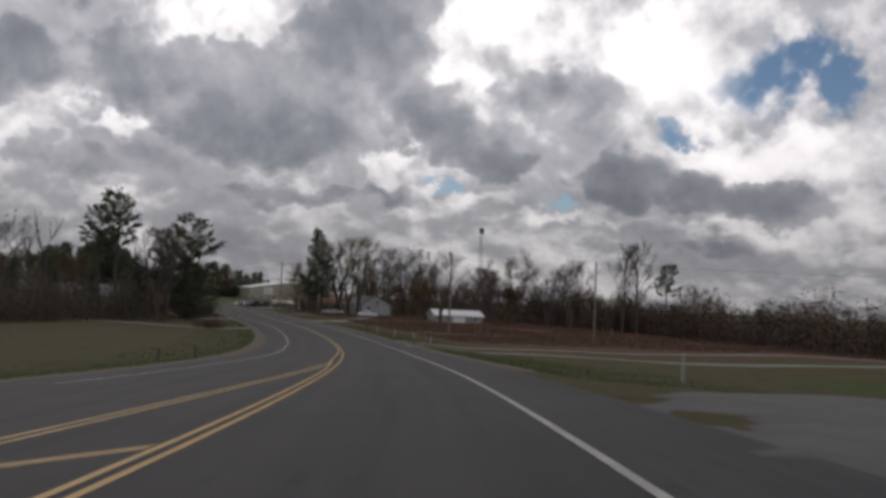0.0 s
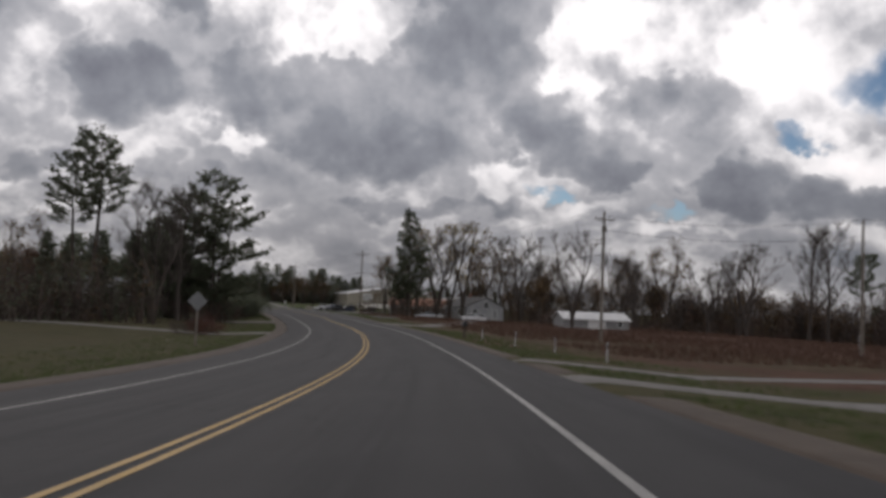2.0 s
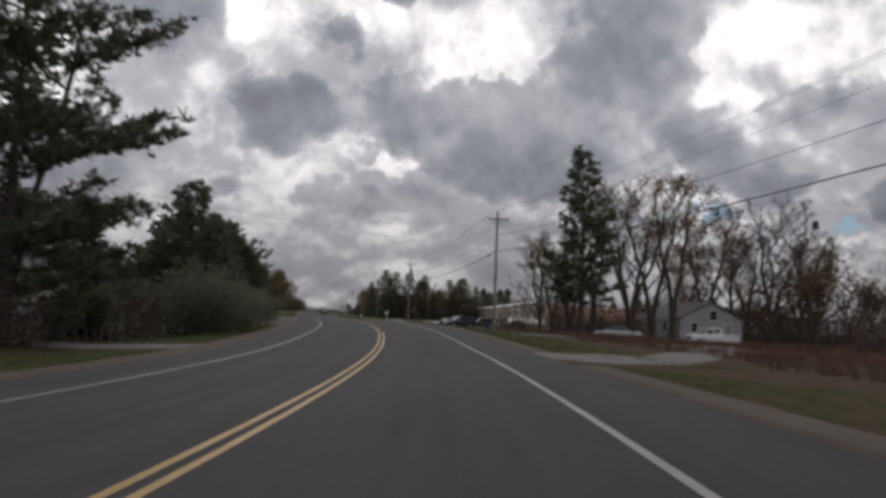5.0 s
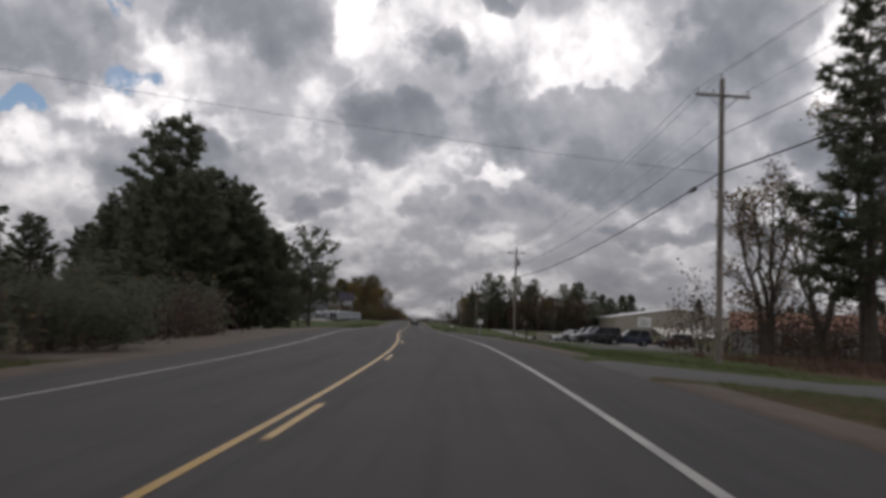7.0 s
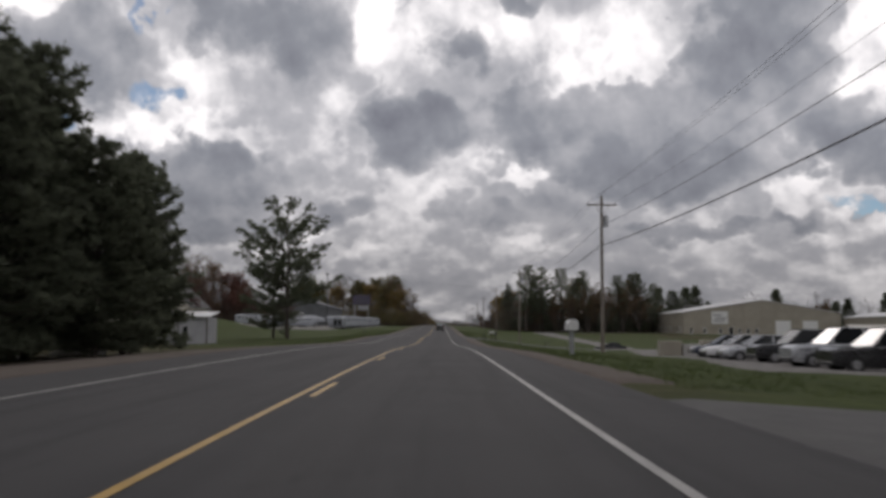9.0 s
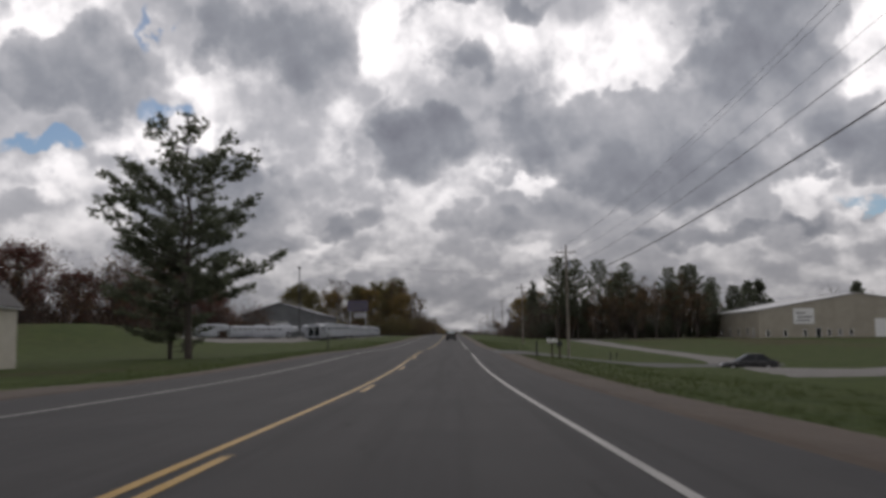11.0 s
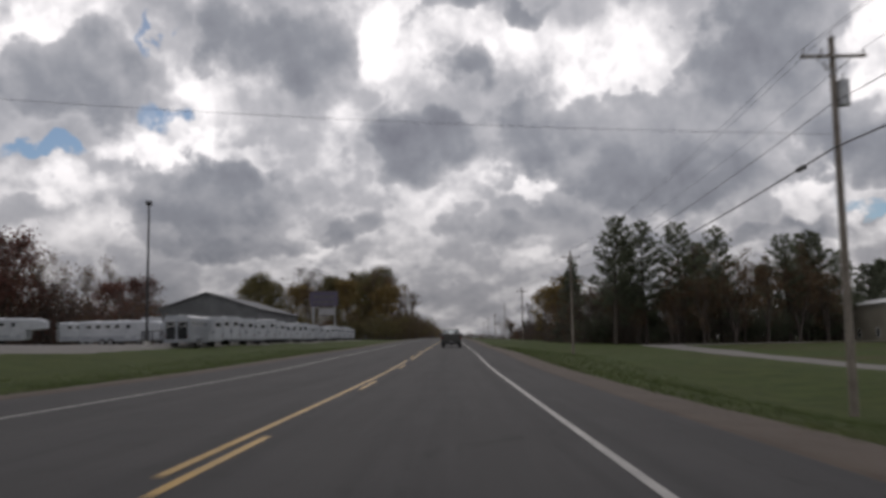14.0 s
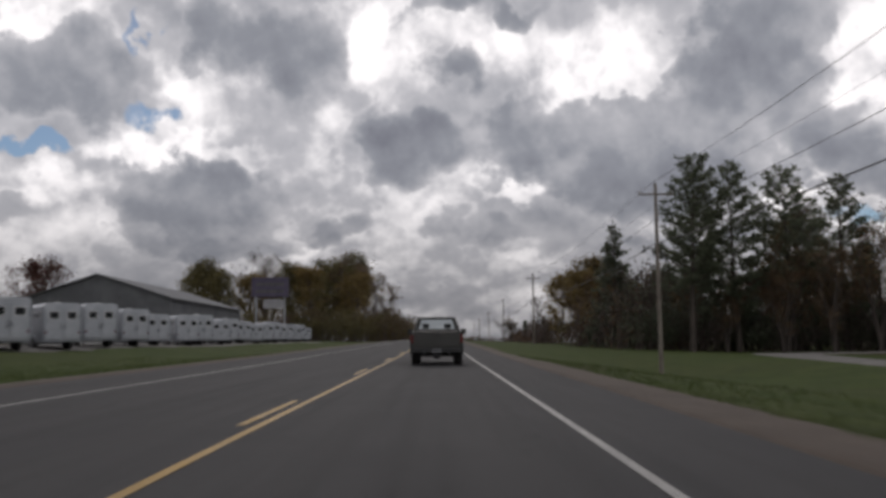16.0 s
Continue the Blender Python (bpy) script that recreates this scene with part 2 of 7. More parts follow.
def asphalt_material():
    m = bpy.data.materials.new("asphalt")
    m.use_nodes = True
    t = Net(m.node_tree)
    p = m.node_tree.nodes["Principled BSDF"]
    co = t.node("ShaderNodeTexCoord").outputs["Object"]
    uv = t.node("ShaderNodeUVMap").outputs[0]
    stone = t.noise(co, 90.0, 3.0, 0.7)
    patch = t.noise(co, 0.35, 5.0, 0.6, 0.4)
    lanes = t.node("ShaderNodeSeparateXYZ")
    t.put(lanes.inputs[0], uv)
    stretched = t.vec("MULTIPLY", uv, (1.0, 0.03, 1.0))
    streak = t.noise(stretched, 2.6, 4.0, 0.6)
    base = t.mix(t.ramp(patch.outputs["Fac"], 0.3, 0.7), lin(0.031, 0.030, 0.031), lin(0.041, 0.0395, 0.040))
    base = t.mix(t.ramp(streak.outputs["Fac"], 0.42, 0.66), base, lin(0.028, 0.027, 0.0275))
    # tyre tracks and the oil-dark middle between them
    wear = t.math("ABSOLUTE", t.math("SINE", t.math("MULTIPLY", lanes.outputs[0], 1.72)))
    base = t.mix(t.math("MULTIPLY", t.ramp(wear, 0.5, 1.0), 0.35), base, lin(0.046, 0.044, 0.0435))
    base = t.mix(t.ramp(stone.outputs["Fac"], 0.55, 0.75, 0.0, 0.35), base, lin(0.10, 0.097, 0.094))
    crack = t.node("ShaderNodeTexVoronoi")
    crack.feature = "DISTANCE_TO_EDGE"
    t.put(crack.inputs["Vector"], t.vec("ADD", co, t.vec("MULTIPLY", patch.outputs["Color"], (3.0, 3.0, 0.0))))
    crack.inputs["Scale"].default_value = 0.16
    line = t.math("MULTIPLY", t.ramp(crack.outputs["Distance"], 0.0, 0.006, 1.0, 0.0), t.ramp(streak.outputs["Fac"], 0.45, 0.6))
    base = t.mix(line, base, lin(0.018, 0.018, 0.018))
    t.put(p.inputs["Base Color"], base)
    p.inputs["Roughness"].default_value = 0.9
    p.inputs["Specular IOR Level"].default_value = 0.3
    b = t.node("ShaderNodeBump")
    b.inputs["Strength"].default_value = 0.35
    b.inputs["Distance"].default_value = 0.006
    t.put(b.inputs["Height"], stone.outputs["Fac"])
    t.put(p.inputs["Normal"], b.outputs[0])
    return m


def ground_material():
    """Lawn, rough grass and a dry brown field, each in its own stretch of land, with ragged limits."""
    m = bpy.data.materials.new("ground_cover")
    m.use_nodes = True
    t = Net(m.node_tree)
    p = m.node_tree.nodes["Principled BSDF"]
    co = t.node("ShaderNodeTexCoord").outputs["Object"]
    big = t.noise(co, 0.05, 5.0, 0.6, 0.5)
    mid = t.noise(co, 0.6, 5.0, 0.65, 0.3)
    tiny = t.noise(co, 14.0, 4.0, 0.7)
    lawn = t.mix(t.ramp(mid.outputs["Fac"], 0.35, 0.65), lin(0.036, 0.056, 0.014), lin(0.056, 0.078, 0.020))
    lawn = t.mix(t.ramp(tiny.outputs["Fac"], 0.45, 0.75, 0.0, 0.6), lawn, lin(0.085, 0.075, 0.036))
    rough = t.mix(t.ramp(mid.outputs["Fac"], 0.3, 0.7), lin(0.048, 0.042, 0.022), lin(0.080, 0.062, 0.034))
    rough = t.mix(t.ramp(tiny.outputs["Fac"], 0.4, 0.7, 0.0, 0.5), rough, lin(0.055, 0.068, 0.024))
    dry = t.mix(t.ramp(mid.outputs["Fac"], 0.35, 0.65), lin(0.070, 0.036, 0.026), lin(0.105, 0.058, 0.040))
    dry = t.mix(t.ramp(tiny.outputs["Fac"], 0.45, 0.7, 0.0, 0.6), dry, lin(0.06, 0.036, 0.024))
    warp = t.vec("ADD", co, t.vec("MULTIPLY", t.vec("SUBTRACT", big.outputs["Color"], (0.5, 0.5, 0.5)), (26.0, 26.0, 0.0)))
    warp = t.vec("ADD", warp, t.vec("MULTIPLY", t.vec("SUBTRACT", mid.outputs["Color"], (0.5, 0.5, 0.5)), (3.0, 3.0, 0.0)))
    s = t.node("ShaderNodeSeparateXYZ")
    t.put(s.inputs[0], warp)

    def box(x0, x1, y0, y1, edge):
        a = t.math("MULTIPLY", t.ramp(s.outputs[0], x0, x0 + edge), t.ramp(s.outputs[0], x1 - edge, x1, 1.0, 0.0))
        b = t.math("MULTIPLY", t.ramp(s.outputs[1], y0, y0 + edge), t.ramp(s.outputs[1], y1 - edge, y1, 1.0, 0.0))
        return t.math("MULTIPLY", a, b)

    cover = t.mix(t.ramp(big.outputs["Fac"], 0.42, 0.6), lawn, rough)
    for limits in ((4, 70, 225, 480, 4), (3, 40, 480, 760, 4), (-60, -6, 360, 700, 6), (-36, 120, -40, 104, 8)):
        cover = t.mix(t.math("MULTIPLY", box(*limits), 0.85), cover, lawn)
    for limits in ((14, 150, 88, 252, 5), (-14, 18, 88, 220, 5)):
        cover = t.mix(box(*limits), cover, dry)
    cover = t.mix(t.math("MULTIPLY", box(-16, 160, 62, 84, 4), 0.5), cover, dry)
    cover = t.mix(t.math("MULTIPLY", box(-6, 26, 105, 222, 5), 0.6), cover, rough)
    # left of the road the lawn's shade is put in as darker rough cover
    cover = t.mix(t.math("MULTIPLY", box(-90, -4, -60, 345, 6), 0.9), cover, rough)
    t.put(p.inputs["Base Color"], cover)
    p.inputs["Roughness"].default_value = 0.95
    p.inputs["Specular IOR Level"].default_value = 0.1
    b = t.node("ShaderNodeBump")
    b.inputs["Strength"].default_value = 0.6
    b.inputs["Distance"].default_value = 0.08
    t.put(b.inputs["Height"], tiny.outputs["Fac"])
    t.put(p.inputs["Normal"], b.outputs[0])
    return m


M = {
    "asphalt": asphalt_material(),
    "ground": ground_material(),
    "yellow": surface("yellow_road_paint", (0.36, 0.20, 0.007), (0.26, 0.148, 0.010), 1.2, 0.6, bump=0.15, spots=((0.16, 0.12, 0.05), 7.0, 0.66)),
    "white_line": surface("white_road_paint", (0.31, 0.30, 0.28), (0.20, 0.195, 0.185), 1.2, 0.6, bump=0.15, spots=((0.12, 0.115, 0.11), 7.0, 0.60)),
    "gravel": surface("gravel", (0.12, 0.112, 0.104), (0.18, 0.168, 0.155), 1.5, 0.95, bump=0.8, bump_scale=30),
    "worn_asphalt": surface("worn_pale_asphalt", (0.052, 0.051, 0.050), (0.078, 0.075, 0.072), 0.7, 0.92, bump=0.5, bump_scale=30),
    "dirt": surface("roadside_dirt", (0.056, 0.040, 0.029), (0.084, 0.062, 0.046), 0.8, 0.95, bump=0.8, bump_scale=18),
    "bark": surface("bark", (0.045, 0.036, 0.030), (0.085, 0.070, 0.058), 2.5, 0.95, bump=0.9, bump_scale=14),
    "grey_bark": surface("grey_bark", (0.052, 0.042, 0.036), (0.090, 0.074, 0.064), 2.5, 0.95, bump=0.8, bump_scale=14),
    "needles": surface("pine_needles", (0.108, 0.122, 0.080), (0.138, 0.154, 0.102), 0.8, 0.7, bump=0, vary=0.3, translucent=0.62),
    "needles_dark": surface("spruce_needles", (0.108, 0.120, 0.082), (0.138, 0.152, 0.104), 0.8, 0.7, bump=0, vary=0.3, translucent=0.62),
    "leaf_gold": surface("golden_leaves", (0.13, 0.088, 0.026), (0.20, 0.138, 0.042), 0.6, 0.7, bump=0, vary=0.4, translucent=0.3),
    "leaf_brown": surface("brown_leaves", (0.085, 0.052, 0.028), (0.15, 0.095, 0.045), 0.6, 0.75, bump=0, vary=0.4, translucent=0.25),
    "leaf_red": surface("russet_leaves", (0.085, 0.032, 0.026), (0.13, 0.055, 0.04), 0.6, 0.75, bump=0, vary=0.4, translucent=0.2),
    "leaf_olive": surface("olive_leaves", (0.085, 0.074, 0.026), (0.135, 0.112, 0.040), 0.6, 0.75, bump=0, vary=0.4, translucent=0.3),
    "brush": surface("bare_brush", (0.062, 0.046, 0.040), (0.10, 0.074, 0.062), 0.7, 0.9, bump=0, vary=0.4),
    "weeds": surface("dry_weeds", (0.075, 0.040, 0.028), (0.12, 0.068, 0.046), 0.5, 0.95, bump=0, vary=0.5),
    "blades": surface("grass_blades", (0.050, 0.076, 0.02), (0.090, 0.108, 0.038), 0.4, 0.85, bump=0, vary=0.45, translucent=0.2),
    "pole_wood": surface("weathered_pole_wood", (0.14, 0.12, 0.10), (0.24, 0.21, 0.18), 1.2, 0.9, bump=0.5, bump_scale=20),
    "dark_wood": surface("dark_post_wood", (0.055, 0.042, 0.034), (0.095, 0.074, 0.058), 2.0, 0.9, bump=0.5, bump_scale=20),
    "porcelain": surface("grey_porcelain", (0.35, 0.35, 0.36), (0.45, 0.45, 0.46), 4.0, 0.3, bump=0),
    "steel": surface("galvanised_steel", (0.30, 0.31, 0.32), (0.42, 0.43, 0.44), 3.0, 0.45, 0.8, bump=0.1),
    "black_metal": surface("black_painted_metal", (0.018, 0.018, 0.02), (0.03, 0.03, 0.032), 3.0, 0.5, bump=0.1),
    "cable": surface("black_cable", (0.015, 0.015, 0.016), (0.03, 0.03, 0.03), 3.0, 0.6, bump=0),
    "white_paint": surface("white_siding_paint", (0.62, 0.62, 0.61), (0.74, 0.74, 0.73), 0.9, 0.6, bump=0.1, spots=((0.42, 0.41, 0.39), 1.6, 0.66)),
    "trailer_white": surface("white_trailer_aluminium", (0.34, 0.36, 0.39), (0.46, 0.48, 0.51), 0.6, 0.36, bump=0.05, spots=((0.26, 0.27, 0.29), 1.3, 0.62), coat=0.3),
    "trailer_skin": surface("brushed_aluminium_skin", (0.26, 0.28, 0.31), (0.38, 0.40, 0.43), 0.8, 0.4, 0.6, bump=0.06),
    "tan_metal": surface("tan_metal_cladding", (0.28, 0.255, 0.205), (0.34, 0.31, 0.25), 0.4, 0.55, bump=0.05),
    "grey_metal": surface("grey_metal_cladding", (0.10, 0.104, 0.11), (0.145, 0.15, 0.157), 0.4, 0.88, bump=0.05),
    "roof_light": surface("pale_metal_roof", (0.50, 0.50, 0.50), (0.62, 0.61, 0.60), 0.4, 0.45, bump=0.1, spots=((0.36, 0.33, 0.31), 0.8, 0.64)),
    "shingle": surface("grey_shingles", (0.075, 0.072, 0.072), (0.125, 0.12, 0.118), 1.0, 0.95, bump=0.7, bump_scale=10),
    "shingle_red": surface("reddish_shingles", (0.20, 0.10, 0.07), (0.30, 0.16, 0.11), 1.0, 0.95, bump=0.7, bump_scale=10),
    "cream": surface("cream_siding", (0.48, 0.45, 0.37), (0.56, 0.53, 0.45), 0.9, 0.65, bump=0.1),
    "grey_siding": surface("grey_siding", (0.22, 0.22, 0.22), (0.30, 0.30, 0.30), 0.9, 0.65, bump=0.1),
    # white siding with the shade and backlight put into its greyer colour
    "shaded_white": surface("shaded_white_siding", (0.30, 0.30, 0.31), (0.38, 0.38, 0.39), 0.9, 0.65, bump=0.1, spots=((0.22, 0.215, 0.21), 1.6, 0.64)),
    "trim": surface("white_trim", (0.66, 0.66, 0.65), (0.76, 0.76, 0.75), 2.0, 0.5, bump=0.05),
    "window": glass_like("dark_window_glass", (0.012, 0.014, 0.016)),
    "cab_glass": clear_glass("clear_cab_glass"),
    "tyre": surface("tyre_rubber", (0.016, 0.016, 0.016), (0.028, 0.027, 0.026), 4.0, 0.9, bump=0.3),
    "rim": surface("alloy_rim", (0.32, 0.32, 0.33), (0.42, 0.42, 0.43), 3.0, 0.35, 0.7, bump=0),
    "truck_paint": surface("dark_grey_green_paint", (0.034, 0.034, 0.030), (0.046, 0.046, 0.041), 0.8, 0.45, bump=0.03, coat=0.15, spots=((0.09, 0.08, 0.07), 2.0, 0.66)),
    "black_car": surface("black_car_paint", (0.012, 0.012, 0.014), (0.02, 0.02, 0.022), 0.8, 0.25, bump=0, coat=0.6),
    "silver_car": surface("silver_car_paint", (0.38, 0.39, 0.41), (0.46, 0.47, 0.49), 0.8, 0.3, 0.4, bump=0, coat=0.6),
    "white_car": surface("white_car_paint", (0.62, 0.62, 0.63), (0.70, 0.70, 0.71), 0.8, 0.3, bump=0, coat=0.6),
    "blue_car": surface("dark_blue_car_paint", (0.018, 0.024, 0.045), (0.026, 0.034, 0.06), 0.8, 0.25, bump=0, coat=0.6),
    "red_lens": surface("red_lamp_lens", (0.10, 0.010, 0.010), (0.14, 0.014, 0.012), 6.0, 0.25, bump=0, coat=0.5),
    "clear_lens": surface("clear_lamp_lens", (0.5, 0.5, 0.5), (0.6, 0.6, 0.6), 6.0, 0.2, bump=0, coat=0.5),
    "chrome": surface("dull_chrome", (0.32, 0.32, 0.33), (0.42, 0.42, 0.43), 6.0, 0.3, 0.9, bump=0),
    "plastic": surface("black_plastic", (0.02, 0.02, 0.02), (0.035, 0.035, 0.035), 5.0, 0.6, bump=0.1),
    "seat": surface("dark_seat_cloth", (0.03, 0.03, 0.032), (0.05, 0.05, 0.052), 6.0, 0.9, bump=0.1),
    "sign_yellow": surface("yellow_sign_sheet", (0.50, 0.34, 0.03), (0.58, 0.40, 0.05), 2.0, 0.5, bump=0),
    "sign_back": surface("bare_aluminium_sign", (0.15, 0.155, 0.16), (0.21, 0.215, 0.22), 2.0, 0.6, 0.0, bump=0),
    "sign_purple": surface("dull_purple_sign_face", (0.06, 0.05, 0.085), (0.085, 0.07, 0.115), 1.0, 0.5, bump=0),
    "concrete": surface("pale_concrete", (0.36, 0.35, 0.33), (0.46, 0.45, 0.42), 1.0, 0.9, bump=0.3),
    "tarp": surface("pale_tarp", (0.45, 0.43, 0.38), (0.56, 0.53, 0.47), 0.8, 0.6, bump=0.3, bump_scale=5),
}


# ---- mesh helpers ----
def mesh_object(name, verts, faces, material, parent=None, label="", smooth=False):
    me = bpy.data.meshes.new(name)
    me.from_pydata([tuple(v) for v in verts], [], [tuple(f) for f in faces])
    me.materials.append(M[material] if isinstance(material, str) else material)
    if smooth:
        me.shade_smooth()
    ob = new(name, me)
    ob.parent = parent
    if label:
        tagged(ob, label)
    return ob


def part(name, bm, material, parent=None, label="", smooth=False):
    """Links a bmesh as one mesh object under a thing or a part."""
    me = bpy.data.meshes.new(name)
    bm.to_mesh(me)
    bm.free()
    me.materials.append(M[material])
    if smooth:
        me.shade_smooth()
    ob = new(name, me)
    ob.parent = parent
    if label:
        tagged(ob, label)
    return ob


def thing(name, at, label, category, group="", turn=0.0, kind=""):
    e = new(name)
    e.matrix_world = pose(*at, 0, 0, turn)
    e.empty_display_size = 0.2
    return tagged(e, label, category, group, kind)


def box_bm(x0, x1, y0, y1, z0, z1, bevel=0.0, segments=1):
    bm = bmesh.new()
    bmesh.ops.create_cube(bm, size=1.0, matrix=Matrix.Translation(((x0 + x1) / 2, (y0 + y1) / 2, (z0 + z1) / 2)) @ Matrix.Diagonal((x1 - x0, y1 - y0, z1 - z0, 1)))
    if bevel:
        bmesh.ops.bevel(bm, geom=bm.edges[:], offset=bevel, segments=segments, affect="EDGES", profile=0.6)
    return bm


def box(name, x0, x1, y0, y1, z0, z1, material, parent=None, label="", bevel=0.0, segments=1):
    return part(name, box_bm(x0, x1, y0, y1, z0, z1, bevel, segments), material, parent, label)


def rod_bm(a, b, r0, r1=None, sides=10, bm=None):
    bm = bm or bmesh.new()
    a, b = Vector(a), Vector(b)
    m = Matrix.Translation((a + b) / 2) @ (b - a).to_track_quat("Z", "Y").to_matrix().to_4x4()
    bmesh.ops.create_cone(bm, cap_ends=True, segments=sides, radius1=r0, radius2=r0 if r1 is None else r1, depth=(b - a).length, matrix=m)
    return bm


def rod(name, a, b, r0, material, parent=None, label="", r1=None, sides=10):
    return part(name, rod_bm(a, b, r0, r1, sides), material, parent, label, smooth=False)


def prism_bm(outline, x0, x1):
    """A side outline of (y, z) points drawn out along x."""
    bm = bmesh.new()
    a = [bm.verts.new((x0, y, z)) for y, z in outline]
    b = [bm.verts.new((x1, y, z)) for y, z in outline]
    bm.faces.new(a)
    bm.faces.new(b[::-1])
    n = len(outline)
    for i in range(n):
        bm.faces.new((a[i], b[i], b[(i + 1) % n], a[(i + 1) % n]))
    bmesh.ops.recalc_face_normals(bm, faces=bm.faces[:])
    return bm


# ---- the lie of the land ----
Z_AT = [(-160, 10.0), (-60, 6.4), (-10, 4.13), (30, 2.2), (70, 0.38), (105, -0.58), (140, -0.92), (180, -1.01), (210, -0.6), (250, -0.28), (300, -0.18), (340, -0.50),
        (380, -0.27), (420, -0.21), (450, 0.11), (480, 0.42), (550, 1.25), (650, 2.3), (800, 3.3), (1100, 4.0), (4000, 4.5)]
CENTRE_AT = [(-200, -2.52), (20, -2.52), (60, -2.70), (115, -2.36), (155, -2.06), (222, -1.81), (246, -1.74), (266, -2.02), (300, -2.10), (335, -2.10), (350, -2.12), (370, -2.20), (415, -2.20), (430, -2.14), (455, -2.2), (500, -2.12), (4000, -2.12)]
LANE_AT = [(-200, 4.1), (20, 4.1), (60, 4.05), (115, 3.80), (155, 3.65), (226, 3.36), (246, 3.44), (268, 3.62), (300, 3.72), (335, 3.46), (350, 3.40), (370, 3.52), (415, 3.68), (430, 3.60), (455, 3.75), (500, 3.6), (4000, 3.6)]
RIGHT_AT = [(-160, 6.0), (-20, 0.5), (60, -0.8), (130, -1.4), (350, -1.3), (410, -2.1), (440, -2.0), (480, -1.2), (515, -0.2), (545, 0.1), (640, 1.2), (900, 2.0), (4000, 2.0)]
LEFT_AT = [(-160, 8.0), (-20, 2.0), (60, -0.6), (130, -1.3), (300, -1.2), (390, -0.7), (430, 0.0), (470, 1.0), (550, 1.6), (700, 2.6), (900, 2.8), (4000, 2.8)]
BANK_AT = [(-200, 2.5), (225, 2.5), (262, 0.6), (310, -0.5), (4000, -0.5)]


def table(rows, v):
    """A smooth curve through the rows."""
    ks = [r[0] for r in rows]
    i = min(max(int(np.searchsorted(ks, v)) - 1, 0), len(rows) - 2)
    h = ks[i + 1] - ks[i]
    s = min(max((v - ks[i]) / h, 0.0), 1.0)

    def slope(j):
        a, b = max(j - 1, 0), min(j + 1, len(rows) - 1)
        return (rows[b][1] - rows[a][1]) / (ks[b] - ks[a])

    return ((2 * s**3 - 3 * s**2 + 1) * rows[i][1] + (s**3 - 2 * s**2 + s) * h * slope(i)
            + (-2 * s**3 + 3 * s**2) * rows[i + 1][1] + (s**3 - s**2) * h * slope(i + 1))


def bend(y):
    """Where the driven line runs: a long left-hand bend that ends in a straight; x and the slope dx/dy."""
    k, p, end = 5.6177e-4, 2.1, 243.14
    if y >= end:
        return 0.0, 0.0
    q = max(y, 0.0)
    x, s = -k * (end - q) ** p, k * p * (end - q) ** (p - 1)
    return (x + (y - q) * s, s)


def road_point(u, y, lift=0.0):
    """A place on the carriageway, u metres right of the driven line."""
    x, s = bend(y)
    return (x + u * math.sqrt(1 + s * s), y, table(Z_AT, y) + max(min(u, 6.0), -12.0) * math.tan(radians(table(BANK_AT, y))) + lift)


def mixed(a, b, f):
    f = min(max(f, 0.0), 1.0)
    f = f * f * (3 - 2 * f)
    return a + (b - a) * f


def right_edge(y):
    return table(CENTRE_AT, y) + table(LANE_AT, y) + 1.7


def left_edge(y):
    return table(CENTRE_AT, y) - 4.3 - 2.2 - 4.0 * mixed(1, 0, (y - 25) / 60)


def ground_height(x, y):
    bx, s = bend(y)
    u = (x - bx) / math.sqrt(1 + s * s)
    e0, e1 = left_edge(y), right_edge(y)
    ripple = 0.10 * mnoise.noise((x * 0.11, y * 0.11, 3.0))
    if e0 <= u <= e1:
        return road_point(u, y)[2] - 0.12
    if u > e1:
        d = u - e1
        z = road_point(e1, y)[2] - 0.03 - 0.45 * min(d / 7.0, 1.0) ** 1.3
        z = mixed(z, table(RIGHT_AT, y), (d - 5) / 30)
        z -= 1.3 * math.exp(-((y - 424) / 30) ** 2 - ((u - 15) / 6.5) ** 2)
        z -= 1.2 * math.exp(-((y - 506) / 24) ** 2 - ((u - 14.5) / 6.5) ** 2)
        z -= 0.55 * math.exp(-((y - 370) / 17) ** 2 - ((u - 15) / 5) ** 2)
        z -= 0.85 * math.exp(-((y - 388) / 20) ** 2 - ((u - 26) / 8) ** 2)
        z -= 9.0 * mixed(0, 1, (u - 50) / 190) * mixed(1, 0, (y - 280) / 90) + 1.5 * mixed(0, 1, (u - 60) / 200)
        if u > 60:
            z += 2.2 * mnoise.noise((x * 0.006, y * 0.006, 1.0)) * min((u - 60) / 150, 1.0)
    else:
        d = e0 - u
        z = road_point(e0, y)[2] - 0.03 - 0.35 * min(d / 6.0, 1.0) ** 1.3
        z = mixed(z, table(LEFT_AT, y), (d - 3) / 18)
        z += 3.4 * math.exp(-((y - 450) / 24) ** 2) * mixed(0, 1, (-u - 34) / 24)
        z -= 2.5 * mixed(0, 1, (-u - 60) / 200)
        if u < -60:
            z += 2.2 * mnoise.noise((x * 0.006, y * 0.006, 7.0)) * min((-60 - u) / 150, 1.0)
    return z + ripple * min(max(d - 0.8, 0) / 2.0, 1.0)


def spread(a, b, step):
    n = max(int(round((b - a) / step)), 1)
    return [a + (b - a) * i / n for i in range(n)]


